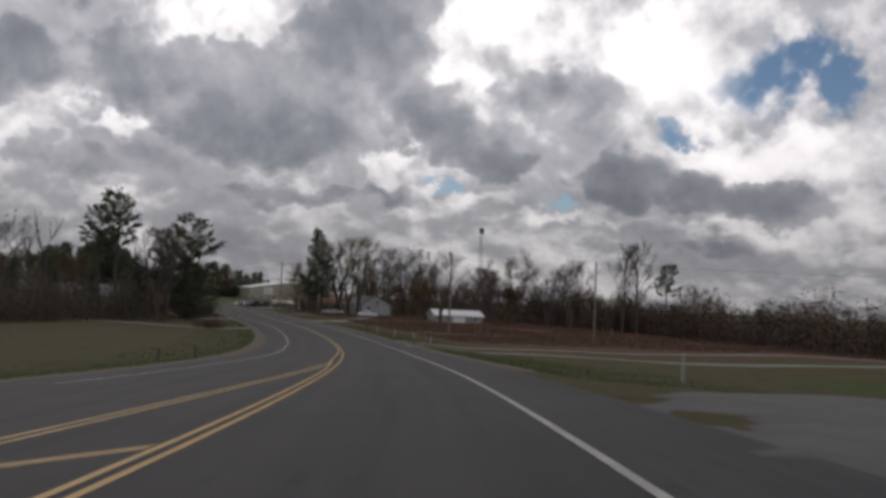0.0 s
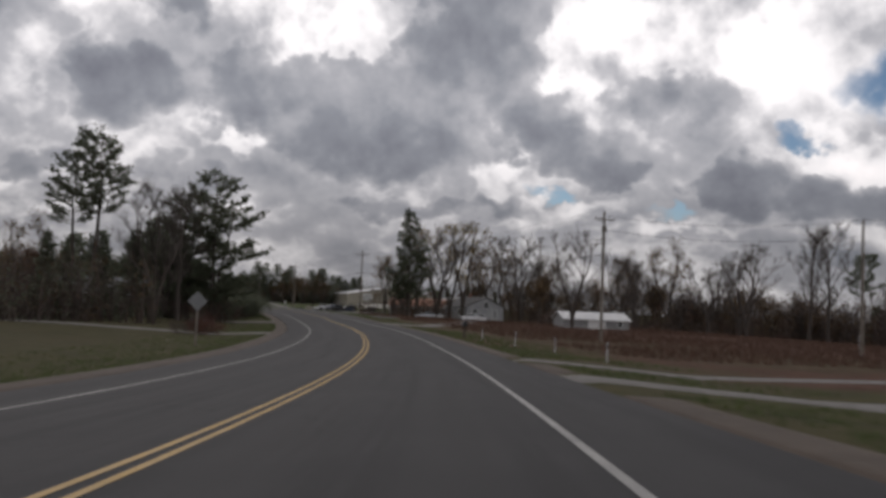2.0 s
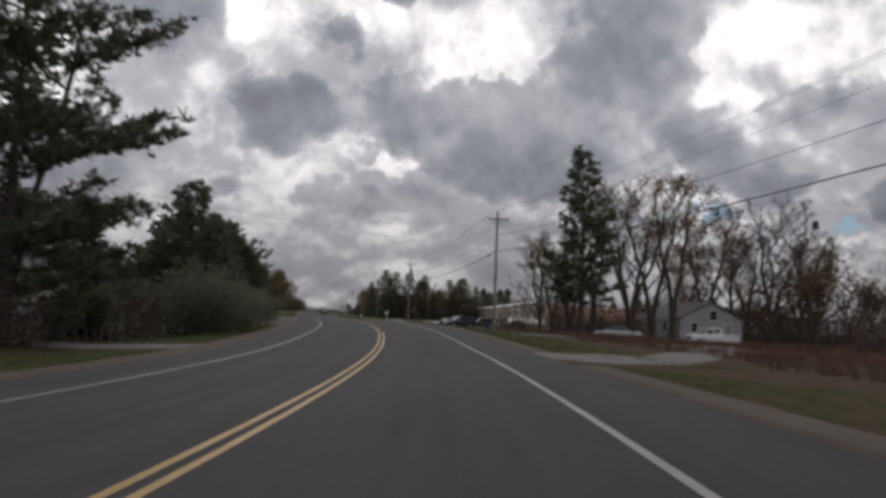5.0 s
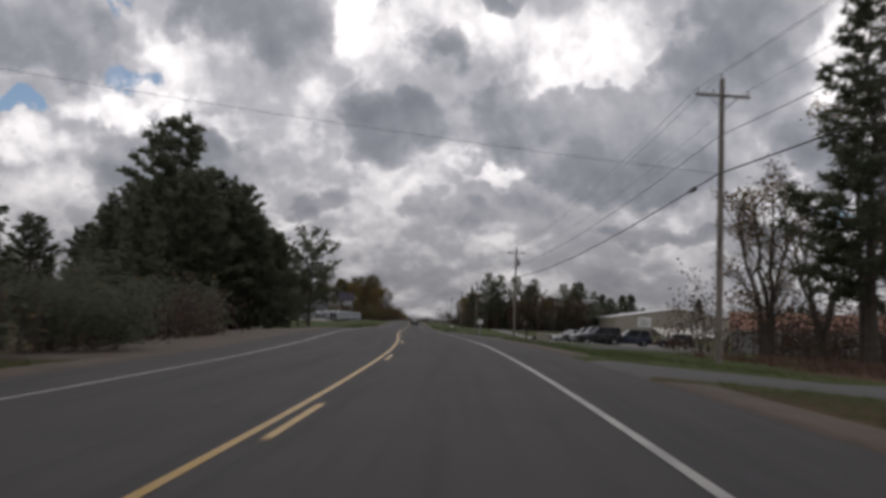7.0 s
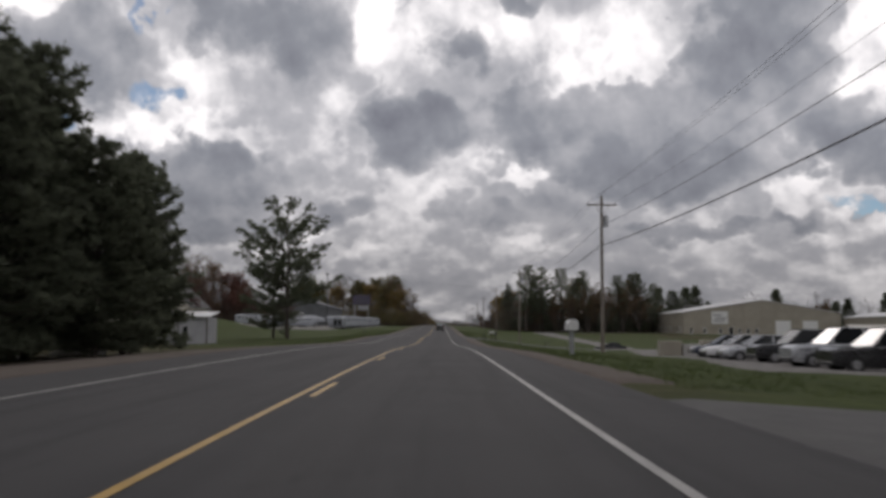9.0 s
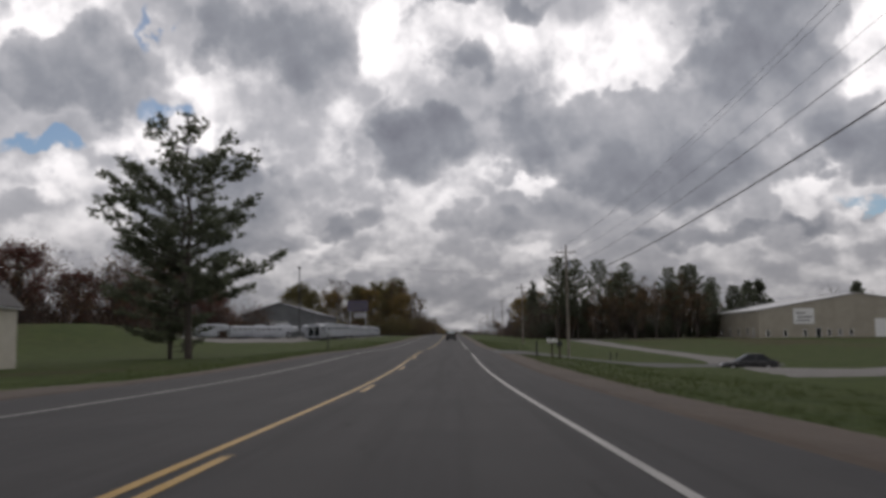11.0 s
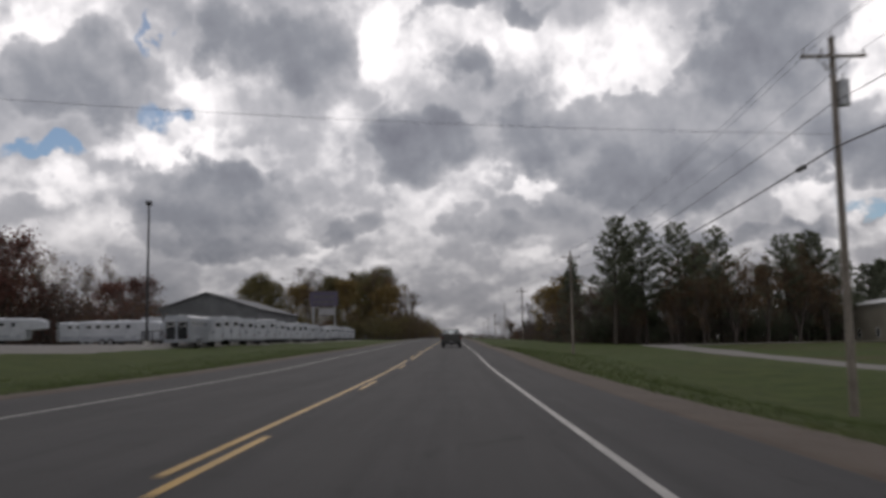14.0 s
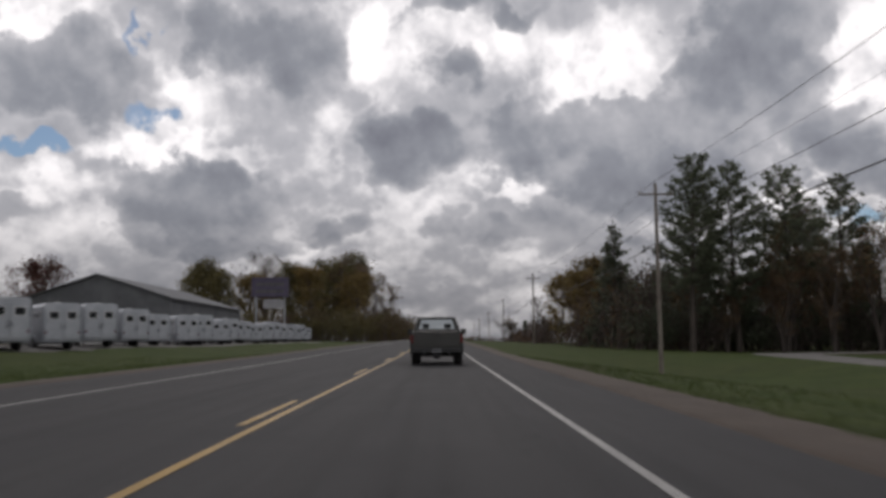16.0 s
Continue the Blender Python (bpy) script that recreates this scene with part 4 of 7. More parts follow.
def hardwood(seed, high, wide, label, name="bare_tree", leaf=None, clumps=0.0, leaf_size=0.2, low=0.24, limbs=15, subs=6, bark="grey_bark", fan=0.75, gather=0.35, count=7, forks=1):
    """A deciduous tree: a leader with rising limbs, branchlets and twigs, bare or with leaves left on some of them."""
    t = Wood(seed)
    r = t.r
    stems = []
    for k in range(forks):
        tip = Vector((r.gauss(0, 0.05), r.gauss(0, 0.05), 0.95)) * high
        if forks > 1:
            b = 2 * math.pi * k / forks + r.uniform(-0.5, 0.5)
            tip = Vector((math.cos(b) * wide * high * 0.30, math.sin(b) * wide * high * 0.30, high * r.uniform(0.78, 0.97)))
        stem = bent(r, Vector((0, 0, -0.3)), tip, 7, 0.016 * high)
        if forks > 1:
            # the leaders part from one butt
            stem = [Vector((p.x * min(i / 4, 1), p.y * min(i / 4, 1), p.z)) for i, p in enumerate(stem)]
        t.limb(stem, [(high * 0.013 + 0.07) * (1.1 - 1.0 * i / 7.4) for i in range(8)], 7)
        stems.append(stem)
    for i in range(limbs):
        f = (i + r.random()) / limbs
        stem = stems[i % forks]
        s = t_on(stem, low + (0.96 - low) * f)
        a = i * 2.4 + r.uniform(-0.6, 0.6)
        L = wide * high * 0.5 * (0.40 + 0.60 * math.sin(math.pi * min(0.25 + 0.75 * f, 1.0))) * r.uniform(0.7, 1.2)
        d = Vector((math.cos(a), math.sin(a), fan + 0.7 * f)).normalized()
        e = s + d * L + Vector((0, 0, 0.12 * L))
        e.z = min(e.z, high * r.uniform(0.94, 1.03))
        pts = bent(r, s, e, 4, 0.05 * L)
        t.limb(pts, [0.025 + (0.006 * high) * (1 - 0.6 * f) * (1 - q / 4.4) for q in range(5)], 4)
        for j in range(subs):
            g = 0.25 + 0.75 * (j + r.random()) / subs
            p = t_on(pts, g)
            b = (d + Vector((r.gauss(0, 0.55), r.gauss(0, 0.55), r.uniform(-0.05, 0.55)))).normalized()
            l = L * 0.5 * (1.2 - 0.7 * g) * r.uniform(0.7, 1.2) + 0.03 * high
            sub_pts = bent(r, p, p + b * l, 2, 0.06 * l)
            t.limb(sub_pts, [0.012 + 0.0010 * high, 0.012, 0.006], 3)
            for _ in range(6):
                q = t_on(sub_pts, r.uniform(0.25, 1.0))
                c = (b + Vector((r.gauss(0, 0.5), r.gauss(0, 0.5), r.uniform(0.0, 0.6)))).normalized()
                m = r.uniform(0.03, 0.065) * high
                if leaf:
                    t.limb([q, q + c * m], [0.010, 0.004], 3)
                    if r.random() < clumps:
                        t.leaf_cloud(q + c * m * 0.7, count, leaf_size, gather)
                else:
                    t.tuft(q, c, 4, m * 1.4, 0.030, 0.4)
    return t.make(name, label, bark, leaf or bark)


# kinds of tree, each built once and then copied
pine_a = plume_pine(11, 20.0, 0.20, 4.8, 74, "tall dark green white pine with tiered limbs", up=0.2, full=1.0, needle=0.52, round_top=0.62)
pine_dense = plume_pine(17, 20.0, 0.18, 4.5, 104, "tall pointed dark green pine beside the drive", up=0.12, needle=0.54, full=1.0, round_top=0.85)
pine_b = plume_pine(12, 20.0, 0.30, 4.4, 66, "tall dark pine with a bare lower trunk", up=0.25, full=1.0, needle=0.52)
pine_open = plume_pine(13, 20.0, 0.12, 6.8, 84, "tall open pine with gaps between its tiers", up=0.08, droop=0.12, forks=2, needle=0.46)
pine_lone = plume_pine(16, 20.0, 0.22, 7.6, 64, "tall roadside pine with heavy uneven tiers", up=0.34, needle=0.50, full=1.1, round_top=0.42, forks=2)
pine_top = plume_pine(14, 20.0, 0.58, 3.4, 34, "tall thin pine with foliage tufts on a bare trunk", up=0.35, full=1.3, round_top=0.3)
pine_full = plume_pine(15, 20.0, 0.05, 6.2, 110, "broad dark pine with foliage down to the ground", leaf="needles_dark", up=0.06, droop=0.15, needle=0.72, full=1.1, round_top=0.6)
spruce_a = spruce(21, 16.0, 3.6, "dark pointed spruce with foliage down to the ground")
spruce_b = spruce(22, 16.0, 4.4, "dark broad conifer with foliage down to the ground", ragged=0.4)
bare_a = hardwood(31, 16.0, 0.80, "bare grey deciduous tree with fine spreading twigs", forks=3, limbs=18)
bare_b = hardwood(32, 16.0, 0.55, "bare grey deciduous tree with upright limbs", fan=1.2)
bare_c = hardwood(33, 15.0, 0.75, "bare many-stemmed deciduous tree", forks=4, limbs=16, low=0.3)
snag = broadleaf(34, 16.0, 0.55, "bare dead tree with thick forked limbs", twigs=3, fork=0.36)
gold_a = hardwood(41, 16.0, 0.58, "deciduous tree with thinning golden-brown leaves", "autumn_tree", "leaf_gold", 0.62, 0.22, fan=1.1, forks=2)
brown_a = hardwood(42, 16.0, 0.60, "deciduous tree with brown autumn leaves", "autumn_tree", "leaf_brown", 0.72, 0.26, fan=1.0, low=0.14, gather=0.5, forks=2)
olive_a = hardwood(43, 14.0, 0.72, "rounded tree with olive-yellow autumn leaves", "autumn_tree", "leaf_olive", 0.95, 0.34, low=0.10, limbs=20, gather=0.6, count=9)
red_a = hardwood(44, 9.0, 0.95, "small rounded tree with russet leaves", "autumn_tree", "leaf_red", 0.95, 0.24, low=0.10, limbs=18, gather=0.45, count=9)
amber_a = hardwood(45, 12.0, 0.72, "rounded tree with dense amber autumn leaves", "autumn_tree", "leaf_gold", 0.9, 0.30, low=0.10, limbs=18, gather=0.5, count=9)
bush_brown = shrub(51, 4.0, 5.0, "brown leafless thicket of brush", "thicket", "brush", leaf_size=0.14, clumps=1.3)
bush_green = shrub(52, 4.5, 5.0, "dark green bushy evergreen shrub", "shrub", "needles_dark", clumps=2.2, leaf_size=0.2)
bush_red = shrub(53, 3.0, 4.0, "low russet-brown leafy shrub", "shrub", "leaf_red", clumps=1.6)
bush_olive = shrub(54, 4.0, 5.0, "yellowish leafy autumn shrub", "shrub", "leaf_olive", clumps=1.6)

# plainer trees for the distance
far_pine = pine(61, 18.0, 0.2, 4.4, 0.32, label="distant dark green pine tree", coarse=2.0)
far_spruce = pine(62, 15.0, 0.05, 4.4, 0.32, label="distant dark green conifer tree", leaf="needles_dark", coarse=2.0, tilt=0.0)
far_bare = broadleaf(63, 15.0, 0.85, "distant bare deciduous tree", twigs=4, far=True, spray=3)
far_bare_b = broadleaf(65, 15.0, 0.9, "distant bare deciduous tree", twigs=4, stems=2, fork=0.24, far=True, spray=3)
far_brown = broadleaf(64, 15.0, 0.6, "distant brown-leaved autumn tree", "autumn_tree", "leaf_brown", 0.8, 0.5, fork=0.18, gather=1.0, twigs=3, low=True, far=True)
far_red = broadleaf(66, 10.0, 0.8, "distant russet-leaved autumn tree", "autumn_tree", "leaf_red", 0.8, 0.5, fork=0.16, gather=0.9, twigs=3, low=True, far=True)
far_olive = broadleaf(67, 14.0, 0.6, "distant golden-leaved autumn tree", "autumn_tree", "leaf_olive", 0.9, 0.5, fork=0.18, gather=1.4, twigs=3, low=True, far=True)


# ---- kinds of built things ----
def wheel(parent, x, y, r=0.36, w=0.24, face=1):
    """A tyre with its rim, the axle along x."""
    t = part("wheel", rod_bm((x - w / 2, y, r), (x + w / 2, y, r), r, sides=20), "tyre", parent, "black rubber tyre", smooth=False)
    part("rim", rod_bm((x + face * (w / 2 - 0.03), y, r), (x + face * (w / 2 + 0.015), y, r), r * 0.62, r * 0.5, sides=14), "rim", t, "dull alloy rim")
    return t


def loft_bm(sections, cap=True):
    """A skin through cross sections: each (y, [(x, z), ...]) with the same number of points."""
    bm = bmesh.new()
    rings = [[bm.verts.new((x, y, z)) for x, z in ring] for y, ring in sections]
    n = len(rings[0])
    for a, b in zip(rings, rings[1:]):
        for i in range(n):
            bm.faces.new((a[i], a[(i + 1) % n], b[(i + 1) % n], b[i]))
    if cap:
        bm.faces.new(rings[0])
        bm.faces.new(rings[-1][::-1])
    bmesh.ops.recalc_face_normals(bm, faces=bm.faces[:])
    return bm


def ring(half, z0, z1, tuck=0.06, round_=0.12):
    """A car-like cross section: tucked in at the sill, rounded at the shoulder."""
    return [(-half + tuck, z0), (half - tuck, z0), (half, z0 + (z1 - z0) * 0.35), (half - 0.01, z1 - round_), (half - round_ * 0.7, z1),
            (-half + round_ * 0.7, z1), (-half + 0.01, z1 - round_), (-half, z0 + (z1 - z0) * 0.35)]


def pickup(name, at, turn, paint, label, group="", tail_open=False):
    """A pickup: open bed, cab with glass all round, its tail towards -y."""
    e = thing(name, at, label, "pickup truck", group, turn)
    hw = 0.93
    body = part("body", loft_bm([(1.95, ring(hw, 0.40, 1.16)), (2.1, ring(hw, 0.40, 1.19)), (4.0, ring(hw, 0.40, 1.13)), (4.95, ring(hw - 0.04, 0.42, 1.04)), (5.2, ring(hw - 0.12, 0.46, 0.92))]), paint, e)
    for s in (-1, 1):
        side = bmesh.new()
        bmesh.ops.create_cube(side, size=1.0, matrix=Matrix.Translation((s * (hw - 0.045), 1.0, 0.80)) @ Matrix.Diagonal((0.13, 1.98, 0.84, 1)))
        bmesh.ops.bevel(side, geom=side.edges[:], offset=0.055, segments=3, affect="EDGES")
        part("bed_side", side, paint, e)
        box("bed_rail", s * hw - 0.06 - 0.05 * (s > 0) + 0.0, s * hw + 0.01 + 0.05 * (s < 0), 0.03, 1.95, 1.215, 1.245, "plastic", e, "black plastic bed rail", 0.01)
        # arches over the wheels
        for y in (0.98, 4.25):
            arch = bmesh.new()
            for k in range(9):
                a0, a1 = math.pi * k / 9, math.pi * (k + 1) / 9
                q = [(s * (hw + 0.025), y + math.cos(a) * r, 0.38 + math.sin(a) * r) for a, r in ((a0, 0.40), (a1, 0.40), (a1, 0.48), (a0, 0.48))]
                p = [(s * (hw - 0.06), *v[1:]) for v in q]
                vs = [arch.verts.new(v) for v in q + p]
                for f in ((0, 1, 2, 3), (7, 6, 5, 4), (0, 4, 5, 1), (2, 6, 7, 3)):
                    arch.faces.new([vs[i] for i in f])
            bmesh.ops.recalc_face_normals(arch, faces=arch.faces[:])
            part("wheel_arch", arch, paint, e)
            wheel(e, s * (hw - 0.15), y, 0.38, 0.27, s)
        lamp = box("tail_lamp", s * hw - 0.055 - 0.045 * s, s * hw + 0.055 - 0.045 * s, -0.03, 0.03, 0.80, 1.10, "red_lens", e, "dark red unlit tail lamp", 0.015)
        mirror = part("mirror", box_bm(s * 1.05 - 0.10, s * 1.05 + 0.10, 3.42, 3.52, 1.14, 1.36, 0.04, 2), "plastic", e, "black door mirror")
        rod("mirror_arm", (s * 0.86, 3.5, 1.14), (s * 1.0, 3.48, 1.22), 0.025, "plastic", mirror)
        rod("exhaust" if s > 0 else "hanger", (s * 0.45, 0.0, 0.42), (s * 0.45, 1.2, 0.44), 0.035 if s > 0 else 0.02, "steel", e)
    box("bed_floor", -hw + 0.1, hw - 0.1, 0.05, 1.96, 0.62, 0.66, "plastic", e, "black bed floor")
    gate = box("tailgate", -hw + 0.10, hw - 0.10, -0.02, 0.05, 0.62, 1.21, paint, e, "dark painted tailgate", 0.025, 2)
    box("tailgate_recess", -0.60, 0.60, -0.026, -0.018, 0.76, 1.06, paint, gate)
    box("tailgate_handle", -0.12, 0.12, -0.045, -0.022, 1.08, 1.14, "plastic", gate, "black pull handle", 0.008)
    bumper = part("rear_bumper", box_bm(-hw + 0.02, hw - 0.02, -0.16, 0.02, 0.44, 0.62, 0.04, 2), "plastic", e, "dark step bumper")
    box("number_plate", -0.16, 0.16, -0.172, -0.160, 0.46, 0.60, "sign_back", bumper, "dull grey plate with a plain bar")
    box("plate_bar", -0.12, 0.12, -0.176, -0.172, 0.51, 0.55, "plastic", bumper)
    part("hitch", box_bm(-0.16, 0.16, -0.10, 0.3, 0.30, 0.44, 0.05, 2), "black_metal", e, "black tow hitch")
    part("axle", rod_bm((-0.7, 0.98, 0.38), (0.7, 0.98, 0.38), 0.07, sides=10), "black_metal", e)
    part("differential", rod_bm((0, 0.86, 0.36), (0, 1.12, 0.36), 0.15, 0.11, 10), "black_metal", e)
    # cab: roof, pillars, glass
    top, sill = 1.78, 1.17
    part("roof", loft_bm([(2.02, [(-0.66, top - 0.06), (0.66, top - 0.06), (0.60, top - 0.005), (-0.60, top - 0.005)]), (2.5, [(-0.68, top - 0.05), (0.68, top - 0.05), (0.62, top + 0.02), (-0.62, top + 0.02)]),
                          (3.15, [(-0.66, top - 0.07), (0.66, top - 0.07), (0.60, top - 0.01), (-0.60, top - 0.01)])]), paint, e)
    for s in (-1, 1):
        for (x0, y0, x1, y1) in ((0.84, 1.98, 0.64, 2.05), (0.84, 2.95, 0.65, 2.75), (0.83, 3.95, 0.62, 3.15)):
            part("pillar", rod_bm((s * x0, y0, sill - 0.02), (s * x1, y1, top - 0.04), 0.09 if y0 < 2 else 0.05, 0.075 if y0 < 2 else 0.04, 8), paint, e)
        q = bmesh.new()
        vs = [q.verts.new(v) for v in ((s * 0.845, 2.02, sill), (s * 0.835, 3.9, sill), (s * 0.635, 3.12, top - 0.06), (s * 0.65, 2.08, top - 0.06))]
        q.faces.new(vs)
        part("side_window", q, "cab_glass", e, "clear side window")
    for name_, pts in (("rear_window", ((-0.80, 1.995, sill + 0.12), (0.80, 1.995, sill + 0.12), (0.62, 2.04, top - 0.06), (-0.62, 2.04, top - 0.06))),
                       ("windscreen", ((-0.80, 3.94, sill - 0.02), (0.80, 3.94, sill - 0.02), (0.60, 3.14, top - 0.06), (-0.60, 3.14, top - 0.06)))):
        q = bmesh.new()
        q.faces.new([q.verts.new(v) for v in pts])
        part(name_, q, "cab_glass", e, "clear glass")
    for x in (-0.42, 0.42):
        seat = part("seat", box_bm(x - 0.24, x + 0.24, 2.5, 2.68, 0.8, 1.34, 0.05, 2), "seat", e, "dark cloth seat back")
        part("headrest", box_bm(x - 0.13, x + 0.13, 2.52, 2.62, 1.36, 1.54, 0.04, 2), "seat", seat)
    part("cab_back", box_bm(-0.82, 0.82, 1.955, 1.985, 1.10, 1.33, 0.01), paint, e)
    box("dashboard", -0.75, 0.75, 3.5, 3.9, 0.95, 1.17, "plastic", e, bevel=0.05)
    box("grille", -0.55, 0.55, 5.19, 5.24, 0.58, 0.84, "plastic", e, bevel=0.01)
    for s in (-1, 1):
        box("headlamp", s * 0.70 - 0.10, s * 0.70 + 0.10, 5.14, 5.22, 0.66, 0.84, "clear_lens", e, "clear headlamp", 0.02)
    return e


def car(name, at, turn, paint, label, tall=1.45, long=4.6, suv=False, group="", category="car"):
    """A parked car or off-roader, its nose towards +y."""
    e = thing(name, at, label, category, group, turn)
    hw = 0.92 if suv else 0.88
    belt = tall * (0.62 if suv else 0.64)
    part("body", loft_bm([(0.0, ring(hw - 0.10, 0.36, belt - 0.10)), (0.25, ring(hw, 0.30, belt)), (long * 0.35, ring(hw, 0.28, belt + 0.02)), (long * 0.62, ring(hw, 0.28, belt)),
                          (long * 0.93, ring(hw - 0.03, 0.30, belt - (0.10 if suv else 0.20))), (long, ring(hw - 0.16, 0.36, belt - (0.22 if suv else 0.34)))]), paint, e)
    y0, y1, y2, y3 = (0.12, 0.30, long * 0.50, long * 0.66) if suv else (long * 0.10, long * 0.27, long * 0.50, long * 0.70)
    sill = belt - 0.02
    cab = part("cabin", loft_bm([(y0, [(-hw + 0.05, sill), (hw - 0.05, sill), (hw - 0.06, sill + 0.01), (-hw + 0.06, sill + 0.01)]),
                                 (y1, [(-hw + 0.05, sill), (hw - 0.05, sill), (hw - 0.26, tall - 0.03), (-hw + 0.26, tall - 0.03)]),
                                 (y2, [(-hw + 0.05, sill), (hw - 0.05, sill), (hw - 0.24, tall), (-hw + 0.24, tall)]),
                                 (y3, [(-hw + 0.05, sill), (hw - 0.05, sill), (hw - 0.06, sill + 0.01), (-hw + 0.06, sill + 0.01)])]), "window", e, "dark tinted windows")
    part("roof", loft_bm([(y1 - 0.03, [(-hw + 0.27, tall - 0.04), (hw - 0.27, tall - 0.04), (hw - 0.32, tall), (-hw + 0.32, tall)]),
                          (y2 + 0.03, [(-hw + 0.24, tall - 0.02), (hw - 0.24, tall - 0.02), (hw - 0.32, tall + 0.025), (-hw + 0.32, tall + 0.025)])]), paint, e)
    for s in (-1, 1):
        for a, b in (((y1 + y2) * 0.5, (y1 + y2) * 0.5), (y0 + 0.1, y1), (y3 - 0.05, y2)):
            part("pillar", rod_bm((s * (hw - 0.045), a, sill), (s * (hw - 0.25), b, tall - 0.02), 0.04, 0.035, 6), paint, e)
        for y in (long * 0.19, long * 0.80):
            wheel(e, s * (hw - 0.12), y, 0.36 if suv else 0.32, 0.22, s)
        box("headlamp", s * 0.60 - 0.14, s * 0.60 + 0.14, long - 0.10, long - 0.01, belt - 0.42, belt - 0.28, "clear_lens", e, "clear headlamp", 0.02)
        box("tail_lamp", s * 0.66 - 0.12, s * 0.66 + 0.12, -0.015, 0.06, belt - 0.32, belt - 0.14, "red_lens", e, "red tail lamp", 0.02)
        part("mirror", box_bm(s * (hw + 0.09) - 0.08, s * (hw + 0.09) + 0.08, y3 - 0.25, y3 - 0.16, belt, belt + 0.14, 0.03, 2), paint, e)
    box("bumper", -hw + 0.08, hw - 0.08, -0.06, 0.06, 0.34, 0.52, "plastic", e, "black bumper", 0.03)
    box("bumper", -hw + 0.12, hw - 0.12, long - 0.05, long + 0.05, 0.34, 0.50, "plastic", e, "black bumper", 0.03)
    return e


def horse_trailer(name, at, turn, label, group="", skin="trailer_white", seed=0):
    """A gooseneck livestock trailer: tail at the origin towards -y, nose towards +y."""
    e = thing(name, at, label, "horse trailer", group, turn)
    L, hw, z0, z1 = 6.2, 1.12, 0.55, 2.85

    def arch(h, a, b):
        return [(-h, a), (h, a), (h, b - 0.22), (h - 0.08, b - 0.08), (h - 0.26, b), (-h + 0.26, b), (-h + 0.08, b - 0.08), (-h, b - 0.22)]

    body = part("body", loft_bm([(0.0, arch(hw, z0, z1)), (0.05, arch(hw + 0.01, z0, z1 + 0.01)), (L, arch(hw + 0.01, z0, z1 + 0.01)), (L + 0.35, arch(hw - 0.12, z0 + 0.1, z1 - 0.06))]), skin, e)
    part("gooseneck", loft_bm([(L + 0.1, arch(hw - 0.03, 1.55, z1 - 0.01)), (L + 1.5, arch(hw - 0.12, 1.62, z1 - 0.04)), (L + 2.2, arch(hw - 0.35, 1.75, z1 - 0.25))]), skin, e)
    part("coupler", rod_bm((0, L + 1.9, 0.75), (0, L + 1.9, 1.75), 0.06, sides=8), "black_metal", e)
    jack = part("jack", rod_bm((0.3, L + 1.2, 0.02), (0.3, L + 1.2, 1.65), 0.05, sides=8), "black_metal", e, "black landing jack")
    part("foot", box_bm(0.18, 0.42, L + 1.08, L + 1.32, 0.0, 0.04), "black_metal", jack)
    box("skirt", -hw - 0.02, hw + 0.02, 0.06, L - 0.05, z0 - 0.10, z0 + 0.55, "trailer_skin", e, "bare aluminium lower skirt", 0.015)
    for s in (-1, 1):
        box("corner_post", s * (hw - 0.03) - 0.05, s * (hw - 0.03) + 0.05, -0.03, 0.07, z0, z1 - 0.18, "trailer_skin", e, "aluminium corner post", 0.02)
        for y in (2.5, 3.4):
            wheel(e, s * (hw - 0.06), y, 0.37, 0.22, s)
        part("fender", loft_bm([(1.95, [(s * (hw - 0.02), 0.74), (s * (hw + 0.14), 0.74), (s * (hw + 0.14), 0.78), (s * (hw - 0.02), 0.80)]),
                                (2.15, [(s * (hw - 0.02), 0.86), (s * (hw + 0.14), 0.86), (s * (hw + 0.14), 0.90), (s * (hw - 0.02), 0.92)]),
                                (3.75, [(s * (hw - 0.02), 0.86), (s * (hw + 0.14), 0.86), (s * (hw + 0.14), 0.90), (s * (hw - 0.02), 0.92)]),
                                (3.95, [(s * (hw - 0.02), 0.74), (s * (hw + 0.14), 0.74), (s * (hw + 0.14), 0.78), (s * (hw - 0.02), 0.80)])]), "trailer_skin", e, "rounded aluminium fender")
        for y in (0.75, 1.75, 2.75, 3.75):
            win = box("window", s * (hw + 0.012) - 0.012, s * (hw + 0.012) + 0.012, y, y + 0.62, 1.95, 2.4, "trim", e, "framed dark window", 0.01)
            box("pane", s * (hw + 0.026) - 0.004, s * (hw + 0.026) + 0.004, y + 0.05, y + 0.57, 2.0, 2.35, "window", win)
        door = box("door", s * (hw + 0.012) - 0.012, s * (hw + 0.012) + 0.012, 4.9, 5.6, 0.8, 2.45, skin, e, "side door", 0.01)
        box("pane", s * (hw + 0.026) - 0.004, s * (hw + 0.026) + 0.004, 5.05, 5.45, 1.95, 2.35, "window", door)
        rod("handle", (s * (hw + 0.05), 5.0, 1.45), (s * (hw + 0.05), 5.0, 1.65), 0.015, "black_metal", door)
        for k in range(5):
            box("seam", s * (hw + 0.012) - 0.006, s * (hw + 0.012) + 0.006, 0.3 + 1.15 * k, 0.335 + 1.15 * k, z0 + 0.2, z1 - 0.24, "trailer_skin", e)
